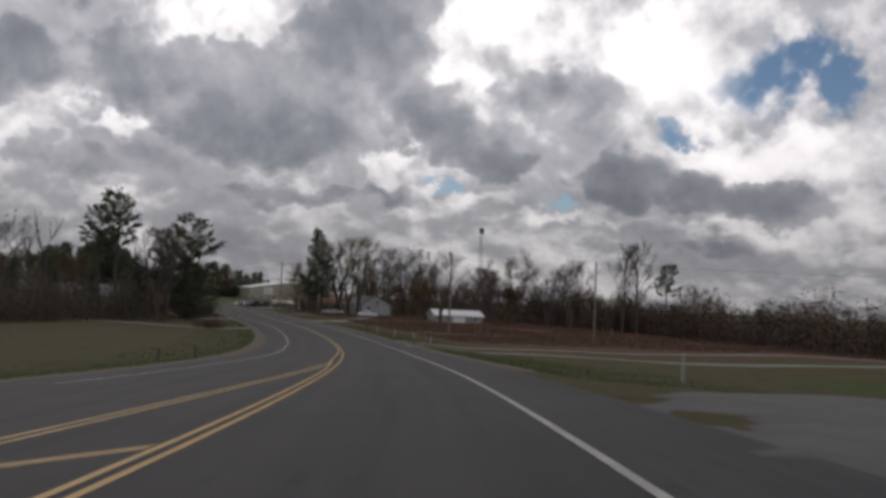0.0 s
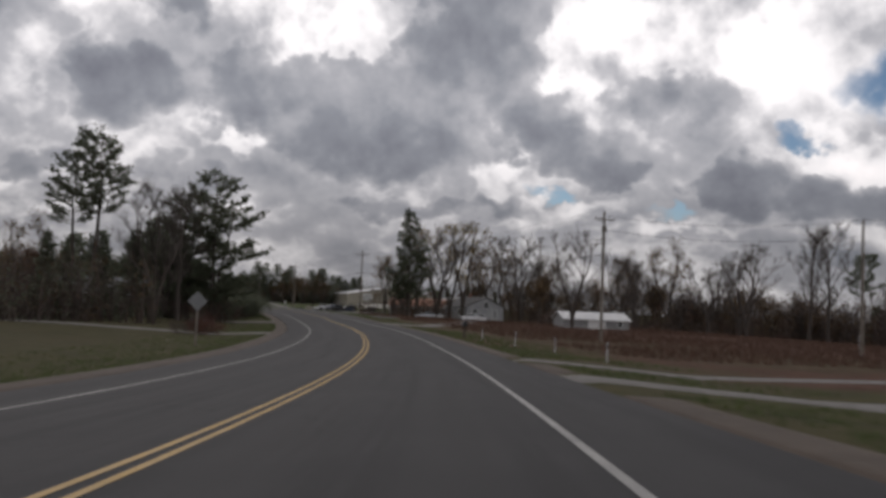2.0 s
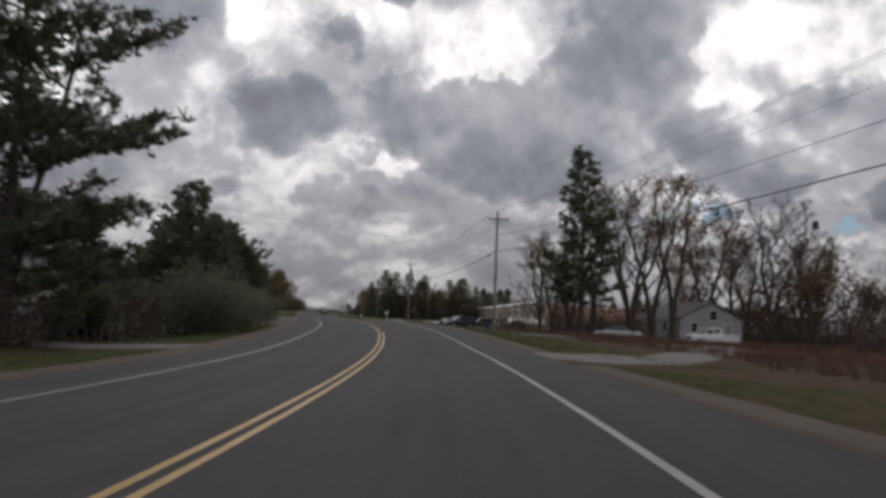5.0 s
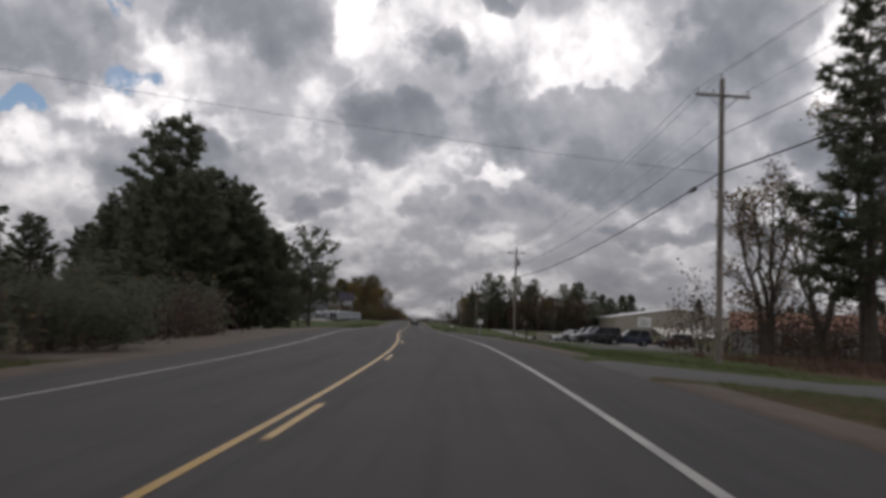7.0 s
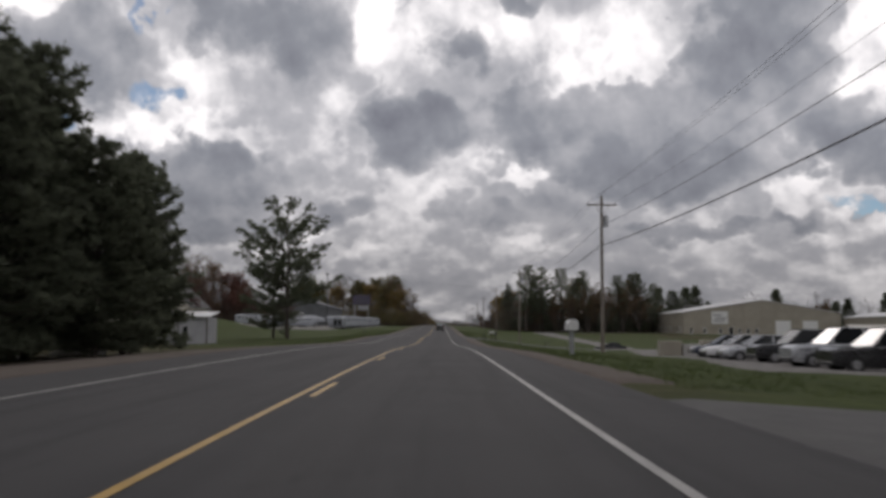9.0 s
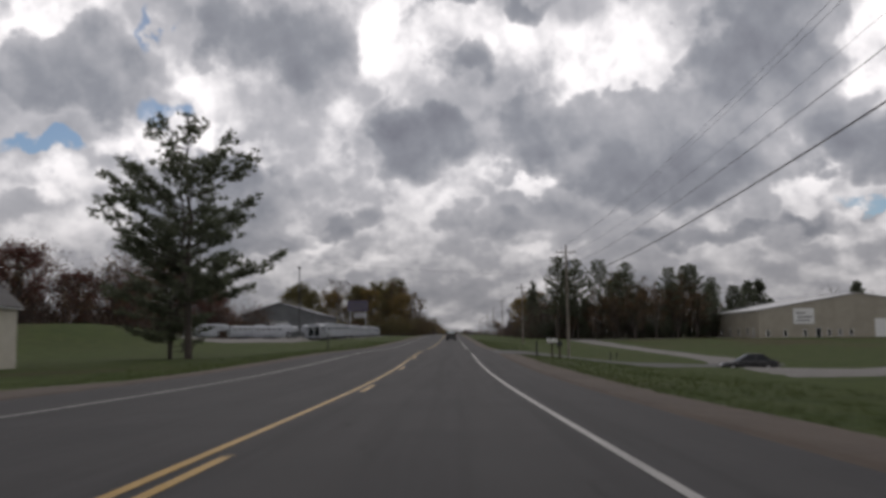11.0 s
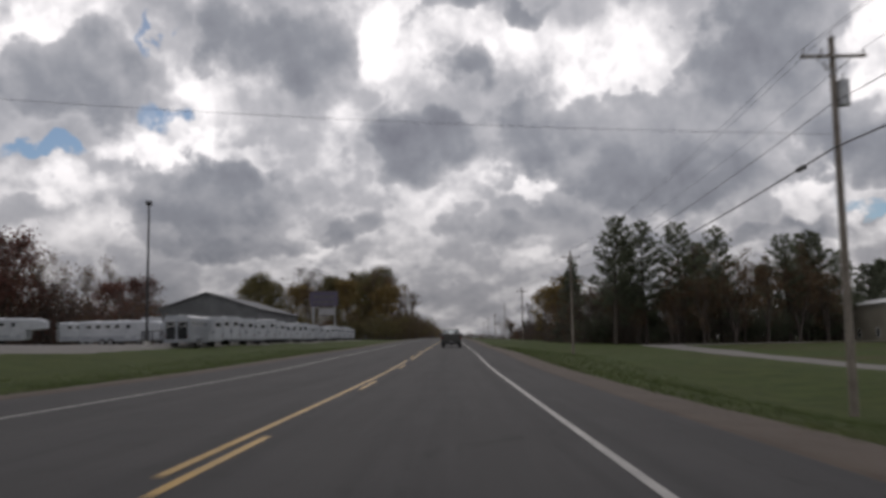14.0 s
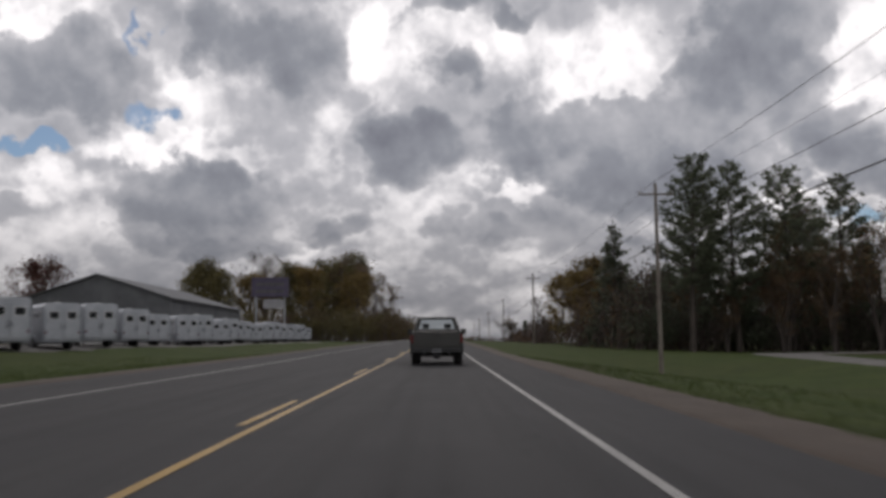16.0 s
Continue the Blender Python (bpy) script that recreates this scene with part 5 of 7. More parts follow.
    for s in (-1, 1):
        d = box("rear_door", s * 0.53 - 0.50, s * 0.53 + 0.50, -0.045, 0.0, z0 + 0.08, z1 - 0.30, skin, e, "rear half door", 0.02)
        w_ = box("window", s * 0.53 - 0.30, s * 0.53 + 0.30, -0.06, -0.045, 1.85, 2.35, "trim", d, "framed dark window", 0.005)
        box("handle", s * 0.10 - 0.02, s * 0.10 + 0.02, -0.07, -0.04, 1.2, 1.6, "black_metal", d)
        box("tail_lamp", s * 0.98 - 0.06, s * 0.98 + 0.06, -0.055, -0.03, 0.95, 1.10, "red_lens", e, "red tail lamp", 0.01)
    for s in (-1, 1):
        box("pane", s * 0.53 - 0.26, s * 0.53 + 0.26, -0.068, -0.06, 1.89, 2.31, "window", e)
    for y in (1.2, 3.6):
        part("roof_vent", box_bm(-0.2, 0.2, y, y + 0.4, z1 - 0.005, z1 + 0.10, 0.03, 1), "trim", e, "white roof vent")
    return e


def gable_house(name, at, turn, wide, deep, wall_h, roof_h, wall, roof, label, openings=(), eave=0.35, category="house", chimney=False, edge="trim"):
    """A gabled building with its ridge along y. openings: side (front, back, east, west), centre, width, sill, height, door or window."""
    e = thing(name, at, label, category, turn=turn)
    hw, hd = wide / 2, deep / 2
    t = 0.18
    # walls with real thickness; each gable wall carries its triangle
    for side, y in (("front", -hd), ("back", hd)):
        out = [(-hw, -0.6), (hw, -0.6), (hw, wall_h), (0, wall_h + roof_h), (-hw, wall_h)]
        bm = bmesh.new()
        s = 1 if side == "front" else -1
        a = [bm.verts.new((x, y, z)) for x, z in out]
        b = [bm.verts.new((x, y + s * t, z)) for x, z in out]
        bm.faces.new(a)
        bm.faces.new(b[::-1])
        for i in range(5):
            bm.faces.new((a[i], b[i], b[(i + 1) % 5], a[(i + 1) % 5]))
        bmesh.ops.recalc_face_normals(bm, faces=bm.faces[:])
        part("gable_wall", bm, wall, e)
    for s in (-1, 1):
        box("side_wall", s * hw - (t if s > 0 else 0), s * hw + (t if s < 0 else 0), -hd + t, hd - t, -0.6, wall_h, wall, e)
        n = Vector((s * roof_h, 0, hw)).normalized()
        a = Vector((0, 0, wall_h + roof_h)) + n * 0.03
        b = Vector((s * hw, 0, wall_h)) + n * 0.03 + Vector((s * hw, 0, -roof_h)).normalized() * eave
        bm = bmesh.new()
        vs = []
        for y in (-hd - eave, hd + eave):
            for p in (a, b):
                for k in (0, 0.14):
                    vs.append(bm.verts.new((p.x + n.x * k, y, p.z + n.z * k)))
        for f in ((0, 1, 3, 2), (4, 6, 7, 5), (0, 2, 6, 4), (1, 5, 7, 3), (2, 3, 7, 6), (0, 4, 5, 1)):
            bm.faces.new([vs[i] for i in f])
        bmesh.ops.recalc_face_normals(bm, faces=bm.faces[:])
        slope = part("roof_slope", bm, roof, e)
        box("fascia", b.x - 0.02, b.x + 0.02, -hd - eave, hd + eave, b.z - 0.06, b.z + 0.10, edge, slope, "painted fascia board")
    if chimney:
        part("chimney", box_bm(-0.35, 0.35, hd * 0.3, hd * 0.3 + 0.6, wall_h, wall_h + roof_h + 0.9, 0.03), "shingle_red", e, "brick-red chimney")
    for side, c, w_, sill, h, what in openings:
        m = {"front": pose(c, -hd, 0), "back": pose(c, hd, 0, 0, 0, 180), "east": pose(hw, c, 0, 0, 0, 90), "west": pose(-hw, c, 0, 0, 0, -90)}[side]
        frame_bm = bmesh.new()
        for x0, x1, a, b in ((-w_ / 2 - 0.1, -w_ / 2, sill - 0.1, sill + h + 0.1), (w_ / 2, w_ / 2 + 0.1, sill - 0.1, sill + h + 0.1), (-w_ / 2, w_ / 2, sill + h, sill + h + 0.1), (-w_ / 2, w_ / 2, sill - 0.1, sill)):
            bmesh.ops.create_cube(frame_bm, size=1.0, matrix=m @ Matrix.Translation(((x0 + x1) / 2, -0.02, (a + b) / 2)) @ Matrix.Diagonal((x1 - x0, 0.08, b - a, 1)))
        win = part("window" if what == "window" else "door", frame_bm, "trim", e, "white-framed " + what)
        pane = bmesh.new()
        bmesh.ops.create_cube(pane, size=1.0, matrix=m @ Matrix.Translation((0, -0.008, sill + h / 2)) @ Matrix.Diagonal((w_, 0.03, h, 1)))
        part("pane" if what == "window" else "leaf", pane, "window" if what in ("window", "glass door") else ("grey_siding" if what == "door" else "trim"), win)
        if what == "window":
            bar = bmesh.new()
            bmesh.ops.create_cube(bar, size=1.0, matrix=m @ Matrix.Translation((0, -0.03, sill + h / 2)) @ Matrix.Diagonal((w_, 0.03, 0.05, 1)))
            part("glazing_bar", bar, "trim", win)
    return e


def utility_pole(x, y, high, label, arm=True, can=False, turn=0.0, braces=True):
    z = ground_height(x, y)
    e = thing("utility_pole", (x, y, z), label, "utility pole", "poles along the road", turn)
    part("pole", rod_bm((0, 0, -0.5), (0, 0, high), 0.17, 0.11, 12), "pole_wood", e)
    if arm:
        a = box("crossarm", -1.25, 1.25, -0.17, -0.07, high - 0.85, high - 0.73, "pole_wood", e, "weathered wooden crossarm", 0.01)
        for xx in (-1.15, -0.45, 1.15):
            part("insulator", rod_bm((xx, -0.12, high - 0.73), (xx, -0.12, high - 0.48), 0.055, 0.035, 8), "porcelain", a, "grey insulator")
        if braces:
            for s in (-1, 1):
                rod("brace", (s * 0.7, -0.13, high - 0.82), (0, -0.13, high - 1.45), 0.02, "steel", a)
    part("insulator", rod_bm((0, 0, high), (0, 0, high + 0.25), 0.05, 0.03, 8), "porcelain", e, "grey top insulator")
    if can:
        c = part("transformer", rod_bm((0.34, -0.05, high - 2.7), (0.34, -0.05, high - 1.75), 0.22, sides=16), "steel", e, "grey transformer can")
        part("lid", rod_bm((0.34, -0.05, high - 1.75), (0.34, -0.05, high - 1.66), 0.24, 0.12, 16), "steel", c)
        part("bushing", rod_bm((0.34, -0.05, high - 1.66), (0.34, -0.05, high - 1.42), 0.04, 0.025, 8), "porcelain", c)
        part("cutout", rod_bm((-0.3, -0.12, high - 1.35), (-0.38, -0.12, high - 1.0), 0.04, sides=8), "porcelain", e)
    return e, z + high


def wire(name, a, b, sag, r, label, material="cable", bumps=0):
    cu = bpy.data.curves.new(name, "CURVE")
    cu.dimensions, cu.bevel_depth, cu.bevel_resolution = "3D", r, 1
    s = cu.splines.new("POLY")
    n = 18
    s.points.add(n)
    for i in range(n + 1):
        f = i / n
        p = Vector(a).lerp(Vector(b), f)
        s.points[i].co = (p.x, p.y, p.z - 4 * sag * f * (1 - f), 1)
    cu.materials.append(M[material])
    return tagged(new(name, cu), label, "cable", "overhead cables")


def delineator(x, y, high, label, lean=0.0):
    e = thing("marker_post", (x, y, ground_height(x, y)), label, "marker post", "marker posts")
    part("post", box_bm(-0.035, 0.035, -0.018, 0.018, -0.2, high, 0.008), "porcelain", e)
    box("reflector", -0.025, 0.025, -0.026, -0.02, high - 0.25, high - 0.10, "sign_back", e, "grey reflector strip")
    e.matrix_basis = e.matrix_basis @ pose(0, 0, 0, 0, lean, 0)
    return e


def mailbox(x, y, turn, label, post="dark_wood", shell="trailer_skin", boxes=1, high=1.05, group="", bulk=1.0):
    e = thing("mailbox", (x, y, ground_height(x, y)), label, "mailbox", group, turn)
    part("post", box_bm(-0.06 * bulk, 0.06 * bulk, -0.06 * bulk, 0.06 * bulk, -0.2, high, 0.01), post, e)
    for i in range(boxes):
        xo = (i - (boxes - 1) / 2) * 0.34
        prof = [(-0.11, 0.0), (0.11, 0.0), (0.11, 0.13), (0.085, 0.19), (0.04, 0.225), (-0.04, 0.225), (-0.085, 0.19), (-0.11, 0.13)]
        k = 1.3 * bulk
        shell_ = part("box", loft_bm([(-0.28 * k, [(xo + px * k, high + pz * k) for px, pz in prof]), (0.28 * k, [(xo + px * k, high + pz * k) for px, pz in prof])]), shell, e)
        box("door", xo - 0.10 * k, xo + 0.10 * k, -0.28 * k - 0.012, -0.28 * k, high + 0.01, high + 0.2 * k, shell, shell_, bevel=0.005)
        box("flag", xo + 0.115 * k, xo + 0.125 * k, -0.1, 0.05, high + 0.12, high + 0.2, "red_lens", shell_, "small red flag")
    box("shelf", -0.17 * boxes - 0.05, 0.17 * boxes + 0.05, -0.28, 0.28, high - 0.035, high - 0.002, post, e)
    return e


def woods(seed, outline, count, kinds, label, low=0.7, high=1.15):
    """Trees scattered over a strip of land between two lines (x0, y0, x1, y1, depth)."""
    r = random.Random(seed)
    x0, y0, x1, y1, deep = outline
    d = Vector((x1 - x0, y1 - y0))
    n = Vector((-d.y, d.x)).normalized()
    for i in range(count):
        f = (i + r.random()) / count
        q = Vector((x0, y0)) + d * f + n * r.uniform(0, deep)
        again(r.choice(kinds), q.x, q.y, r.uniform(0, 360), r.uniform(low, high), label=label)




# ---- the place: drives and side roads ----
track("side_road", [along(2.0, 14), (-33, 28), (-20, 36), (10, 40), (60, 38), (140, 30)], lambda f: 15 - 7 * min(f * 4, 1), "worn_asphalt", "pale grey paved side road")
track("field_drive", [along(3.0, 88), (-9, 84.5), (6, 82), (40, 83), (90, 78), (150, 66)], 3.2, "gravel", "pale gravel farm drive")
track("field_drive", [along(3.4, 100), (-7, 97.5), (10, 98.5), (40, 103), (90, 104), (150, 96)], 2.4, "gravel", "pale gravel farm drive")
track("house_drive", [along(3.0, 175), (10, 190), (24, 214), (34, 240), (40, 250)], 4.0, "gravel", "pale gravel house drive")
track("shop_drive", [along(2.4, 268), (7, 268), (14, 271), (24, 283), (30, 296)], lambda f: 11 - 4.5 * min(f * 2, 1), "worn_asphalt", "grey paved drive to the parking lot")
track("yard_drive", [along(2.4, 224), (7, 224.5), (16, 227), (32, 236)], lambda f: 8 - 3.5 * min(f * 2, 1), "worn_asphalt", "grey paved yard drive joining the road")
track("parking_lot", [(15, 290), (24, 312), (30, 345), (40, 380)], lambda f: 8 + 20 * min(f * 3, 1), "gravel", "pale gravel parking lot")
track("side_road", [along(1.6, 384), (8, 384.5), (16, 387), (24, 393), (30, 404)], lambda f: 20 - 12 * min(max(f - 0.22, 0) * 2.6, 1), "worn_asphalt", "grey side road joining the road")
track("frontage_road", [(18, 352), (25, 385), (30, 415), (31, 455), (30, 500), (31, 527), (44, 536), (75, 542)], 7.0, "gravel", "pale grey frontage road")
track("house_drive", [along(-6.5, 148), (-26, 151), (-40, 160), (-58, 176)], 4.0, "gravel", "pale gravel house drive")
track("house_drive", [along(-6.5, 186), (-18, 190), (-32, 199), (-50, 208)], 3.4, "gravel", "pale gravel house drive")
track("forecourt", [along(-11.0, 228), along(-12.0, 258), (-12.6, 285), (-13.0, 312), (-12.5, 340)], lambda f: 6.0 + 4.0 * min(f * 4, 1), "dirt", "bare dirt forecourt beside the road")
track("trailer_lot", [(-34, 452), (-32, 500), (-32, 560), (-32, 625)], 22, "gravel", "pale gravel trailer sales lot")

# ---- poles and wires ----
POLES = [(31.8, 132.4, 12.2, False, False, 0), (14.2, 147.7, 12.9, True, False, 12), (12.15, 242.6, 12.6, True, False, 4), (13.75, 335.0, 13.4, True, True, 0),
         (14.65, 426.3, 14.3, True, True, 0), (15.44, 508.9, 13.4, True, False, 0), (16.2, 600, 12.0, True, False, 0), (17.5, 690, 11.5, False, False, 0), (18.5, 780, 11.0, True, False, 0), (19, 870, 11.0, True, False, 0), (20, 960, 11, True, False, 0)]
tops = []
for x, y, high, arm, can, turn in POLES:
    e, z = utility_pole(x, y, high, "weathered wooden utility pole with " + ("a crossarm and transformer" if can else "a crossarm" if arm else "a bare top"), arm, can, turn)
    tops.append((x, y, z, arm))
utility_pole(-36.5, 640, 10.5, "thin wooden pole beside the trailer lot", arm=False)
line = [tops[1], *tops[2:]]
for a, b in zip(line, line[1:]):
    for off, dz in ((-1.15, -0.48), (1.15, -0.48), (0.0, 0.25)):
        wire("power_line", (a[0] + off, a[1], a[2] + dz), (b[0] + off, b[1], b[2] + dz), 1.0, 0.008, "thin dark overhead power line")
    wire("telephone_cable", (a[0] - 0.15, a[1], a[2] - 4.3), (b[0] - 0.15, b[1], b[2] - 4.3), 0.9, 0.034, "thick dark overhead telephone cable")
    wire("neutral_line", (a[0] - 0.12, a[1], a[2] - 2.6), (b[0] - 0.12, b[1], b[2] - 2.6), 0.9, 0.016, "dark overhead service line")
    f = 0.93 if abs(a[1] - 335) < 1 else 0.04
    p = Vector((a[0] - 0.15, a[1], a[2] - 4.3)).lerp(Vector((b[0] - 0.15, b[1], b[2] - 4.3)), f)
    p.z -= 4 * 0.9 * f * (1 - f)
    c = thing("cable_closure", tuple(p), "black splice closure hanging on the telephone cable", "cable closure", "closures")
    part("shell", rod_bm((0, -0.35, -0.02), (0, 0.35, -0.02), 0.11, sides=10), "cable", c)
    part("clamp", rod_bm((0, -0.02, -0.02), (0, 0.02, 0.12), 0.03, sides=6), "steel", c)
a, b = tops[0], tops[1]
wire("power_line", (a[0], a[1], a[2]), (b[0], b[1], b[2] - 0.4), 0.8, 0.016, "thin dark overhead power line")
wire("power_line", (a[0], a[1], a[2] - 1.5), (b[0], b[1], b[2] - 1.8), 0.8, 0.016, "thin dark overhead power line")
wire("power_line", (a[0], a[1], a[2]), (120.0, 60.0, 12.0), 1.2, 0.016, "thin dark overhead power line")
# service lines that cross the road
wire("service_line", (12.15, 242.6, 7.6), (-40.0, 246.0, 14.5), 0.6, 0.009, "thin dark line across the road")
wire("service_line", (14.65, 426.3, 8.4), (-45.0, 428.0, 14.0), 0.8, 0.008, "thin dark line across the road")

# ---- a far lattice tower ----
z = ground_height(209.5, 508.4)
e = thing("lattice_tower", (209.5, 508.4, z), "distant thin lattice tower with a dark head", "tower")
TOP = 48.7 - z
for sx in (-1, 1):
    for sy in (-1, 1):
        rod("leg", (sx * 1.3, sy * 1.3, -0.5), (sx * 0.8, sy * 0.8, TOP), 0.10, "steel", e)
for k in range(12):
    z0, z1 = TOP * k / 12, TOP * (k + 1) / 12
    a, b = 1.3 - 0.5 * k / 12, 1.3 - 0.5 * (k + 1) / 12
    for q in range(4):
        c, d = ((-1, -1), (1, -1), (1, 1), (-1, 1))[q], ((1, -1), (1, 1), (-1, 1), (-1, -1))[q]
        rod("brace", (c[0] * a, c[1] * a, z0), (d[0] * b, d[1] * b, z1), 0.06, "steel", e)
part("head", rod_bm((0, 0, TOP - 2.6), (0, 0, TOP + 0.8), 1.5, 1.2, 12), "black_metal", e, "dark boxy tower head")

# ---- lamp post at the trailer lot ----
z = ground_height(-26.95, 472.5)
e = thing("lamp_post", (-26.95, 472.5, z), "tall thin dark lamp post beside the trailer lot", "lamp post")
part("pole", rod_bm((0, 0, -0.3), (0, 0, 12.6), 0.13, 0.08, 12), "black_metal", e)
part("base", rod_bm((0, 0, -0.2), (0, 0, 0.45), 0.32, 0.30, 14), "concrete", e, "pale concrete footing")
head_ = part("head", box_bm(-0.24, 0.24, -0.34, 0.30, 12.6, 12.95, 0.06, 2), "black_metal", e, "boxy dark lamp head")
box("lens", -0.18, 0.18, -0.30, 0.2, 12.585, 12.60, "clear_lens", head_)

# ---- signs, posts and mailboxes ----
delineator(-26.2, 43.7, 1.1, "white roadside marker post beside the side road")
delineator(-9.2, 103.8, 0.9, "white roadside marker post beside the drive")
delineator(-5.7, 116.4, 0.9, "white roadside marker post beside the drive")
delineator(-6.2, 121.2, 1.0, "white leaning marker post in rough grass", 2)
delineator(-4.3, 132.0, 0.85, "white short marker post in rough grass")
delineator(48.0, 150.0, 1.8, "pale tall marker post in the field")
mailbox(-5.3, 133.2, -12, "large dark mailbox on a thick brown wooden post", "dark_wood", "black_metal", 1, 0.95, bulk=1.25)
mailbox(6.2, 261.8, 0, "dark mailbox on a dark wooden post", "dark_wood", "dark_wood", 1, 1.1, bulk=0.9)
mailbox(6.2, 301.0, 0, "white mailbox on a thin post in the lawn", "steel", "white_paint", 1, 1.2, bulk=1.7)
mailbox(6.25, 369.0, 0, "white double mailbox on dark wooden posts", "dark_wood", "white_paint", 2, 1.0, bulk=0.85)
mailbox(6.72, 369.0, 0, "dark newspaper box on a wooden post", "dark_wood", "black_metal", 1, 0.85)
for x, y, h, what in ((5.35, 369.6, 1.0, "thin black post in the lawn by the mailboxes"), (-12.0, 400.2, 1.65, "thin black post in the lawn"), (18.6, 419.0, 0.9, "short dark post in the lawn")):
    e = thing("post", (x, y, ground_height(x, y)), what, "post", "posts")
    part("shaft", box_bm(-0.05, 0.05, -0.05, 0.05, -0.2, h, 0.01), "black_metal", e)
    part("cap", box_bm(-0.06, 0.06, -0.06, 0.06, h, h + 0.03, 0.005), "black_metal", e)
e = thing("hydrant_marker", (19.3, 419.2, ground_height(19.3, 419.2)), "short dark valve marker with a bent top", "marker")
part("shaft", rod_bm((0, 0, -0.2), (0, 0, 0.75), 0.04, sides=8), "black_metal", e)
part("head", rod_bm((0, 0, 0.72), (0.22, 0, 0.80), 0.06, sides=8), "black_metal", e)
SX = -25.6
# warning sign seen from behind its face, on one post
e = thing("warning_sign", (SX, 124.6, ground_height(SX, 124.6)), "grey back of a diamond road sign on a wooden post", "road sign", turn=-14)
part("post", box_bm(-0.06, 0.06, -0.06, 0.06, -0.2, 3.2, 0.01), "pole_wood", e)
bm = box_bm(-0.43, 0.43, -0.012, 0.012, -0.43, 0.43, 0.01)
bmesh.ops.transform(bm, matrix=pose(0, -0.08, 2.7, 0, 45, 0), verts=bm.verts[:])
part("plate", bm, "sign_back", e, "grey diamond plate")
for s in (-1, 1):
    p_ = thing("post", (-41 + 1.2 * s, 70 + s, ground_height(-41 + 1.2 * s, 70 + s)), "short dark stump post in the grass", "post", "posts")
    part("shaft", rod_bm((0, 0, -0.1), (0, 0, 0.75), 0.07, 0.06, 8), "dark_wood", p_)

# ---- the trailer sales lot ----
rows_ = random.Random(5)
first = horse_trailer("horse_trailer", (-23.3, 480.8, ground_height(-24, 481)), 38, "white gooseneck horse trailer parked on gravel", "horse trailers in a row")
for i in range(2, 21):
    x, y = -23.2 - 0.10 * i + rows_.uniform(-0.3, 0.3), 473.6 + 7.2 * i + rows_.uniform(-0.4, 0.4)
    copy_thing(first, pose(x, y, ground_height(x - 1, y + 1), 0, 0, 38 + rows_.uniform(-9, 9)) @ Matrix.Diagonal((1, rows_.uniform(0.9, 1.05), rows_.uniform(0.90, 1.08), 1)))
for x, y, turn, tall in ((-52.5, 490.0, -82, 1.0), (-45.5, 497.0, -58, 0.92), (-37.5, 485.0, -97, 0.86), (-33.0, 492.0, 20, 1.05), (-41.0, 506.0, 10, 1.06)):
    copy_thing(first, pose(x, y, ground_height(x, y), 0, 0, turn) @ Matrix.Diagonal((1, 1, tall, 1)))
dark_ = horse_trailer("horse_trailer", (-24.45, 473.0, ground_height(-24.4, 474)), 0, "bare aluminium livestock trailer with dark open rear doors", "horse trailers in a row", "trailer_skin")
# thin dark sheets over the doors imitate the shade inside the open trailer
for s in (-1, 1):
    box("doorway_shade", s * 0.53 - 0.42, s * 0.53 + 0.42, -0.058, -0.046, 0.75, 2.35, "window", dark_, "dark sheet standing for the shaded doorway")
gable_house("metal_barn", (-51.5, 606, ground_height(-52, 612)), 0, 22, 48, 6.6, 3.6, "grey_metal", "grey_metal", "large grey metal sales barn with a low gable", [("front", 0, 5, 0.0, 4.4, "door"), ("east", -10, 2.0, 1.2, 1.4, "window"), ("east", 6, 2.0, 1.2, 1.4, "window")], eave=0.5, category="barn", edge="grey_metal")
e = thing("roadside_sign", (-31.0, 612.0, ground_height(-31, 612)), "tall purple and white roadside sign on two posts", "sign")
for s in (-1, 1):
    part("post", rod_bm((s * 2.6, 0.2, -0.5), (s * 2.6, 0.2, 11.4), 0.16, sides=10), "steel", e)
part("upper_panel", box_bm(-3.4, 3.4, -0.15, 0.15, 8.2, 11.8, 0.04), "sign_purple", e, "dull purple panel")
part("lower_panel", box_bm(-1.2, 2.4, -0.15, 0.15, 6.1, 7.7, 0.04), "shaded_white", e, "dull white panel")
for k in range(2):
    box("lettering_bar", -0.9, 2.1, -0.16, -0.15, 6.45 + 0.6 * k, 6.75 + 0.6 * k, "grey_siding", e)
    box("lettering_bar", -2.6, 2.6, -0.16, -0.15, 9.0 + 1.3 * k, 9.5 + 1.3 * k, "shingle", e)

# ---- houses and sheds ----
gable_house("white_house", (47.0, 272.0, ground_height(47, 270) + 0.3), 6, 9.6, 12, 2.7, 2.3, "shaded_white", "shingle", "small white gabled house with grey shingles",
            [("front", 0.3, 1.1, 2.6, 1.2, "window"), ("front", -2.6, 1.0, 0.9, 1.2, "window"), ("front", 2.6, 1.0, 0.0, 2.05, "door"), ("west", -2, 1.2, 0.9, 1.2, "window"), ("west", 3, 1.2, 0.9, 1.2, "window")], chimney=True)
gable_house("metal_shed", (50.0, 218.0, ground_height(50, 218) - 0.1), 78, 8.5, 12.0, 1.75, 1.2, "grey_siding", "roof_light", "low grey shed with a pale metal roof",
            [("west", 0, 3.0, 0.0, 1.6, "garage door"), ("front", 0, 0.9, 0.0, 1.7, "door"), ("west", -4.3, 0.9, 0.7, 0.8, "window")], category="shed")
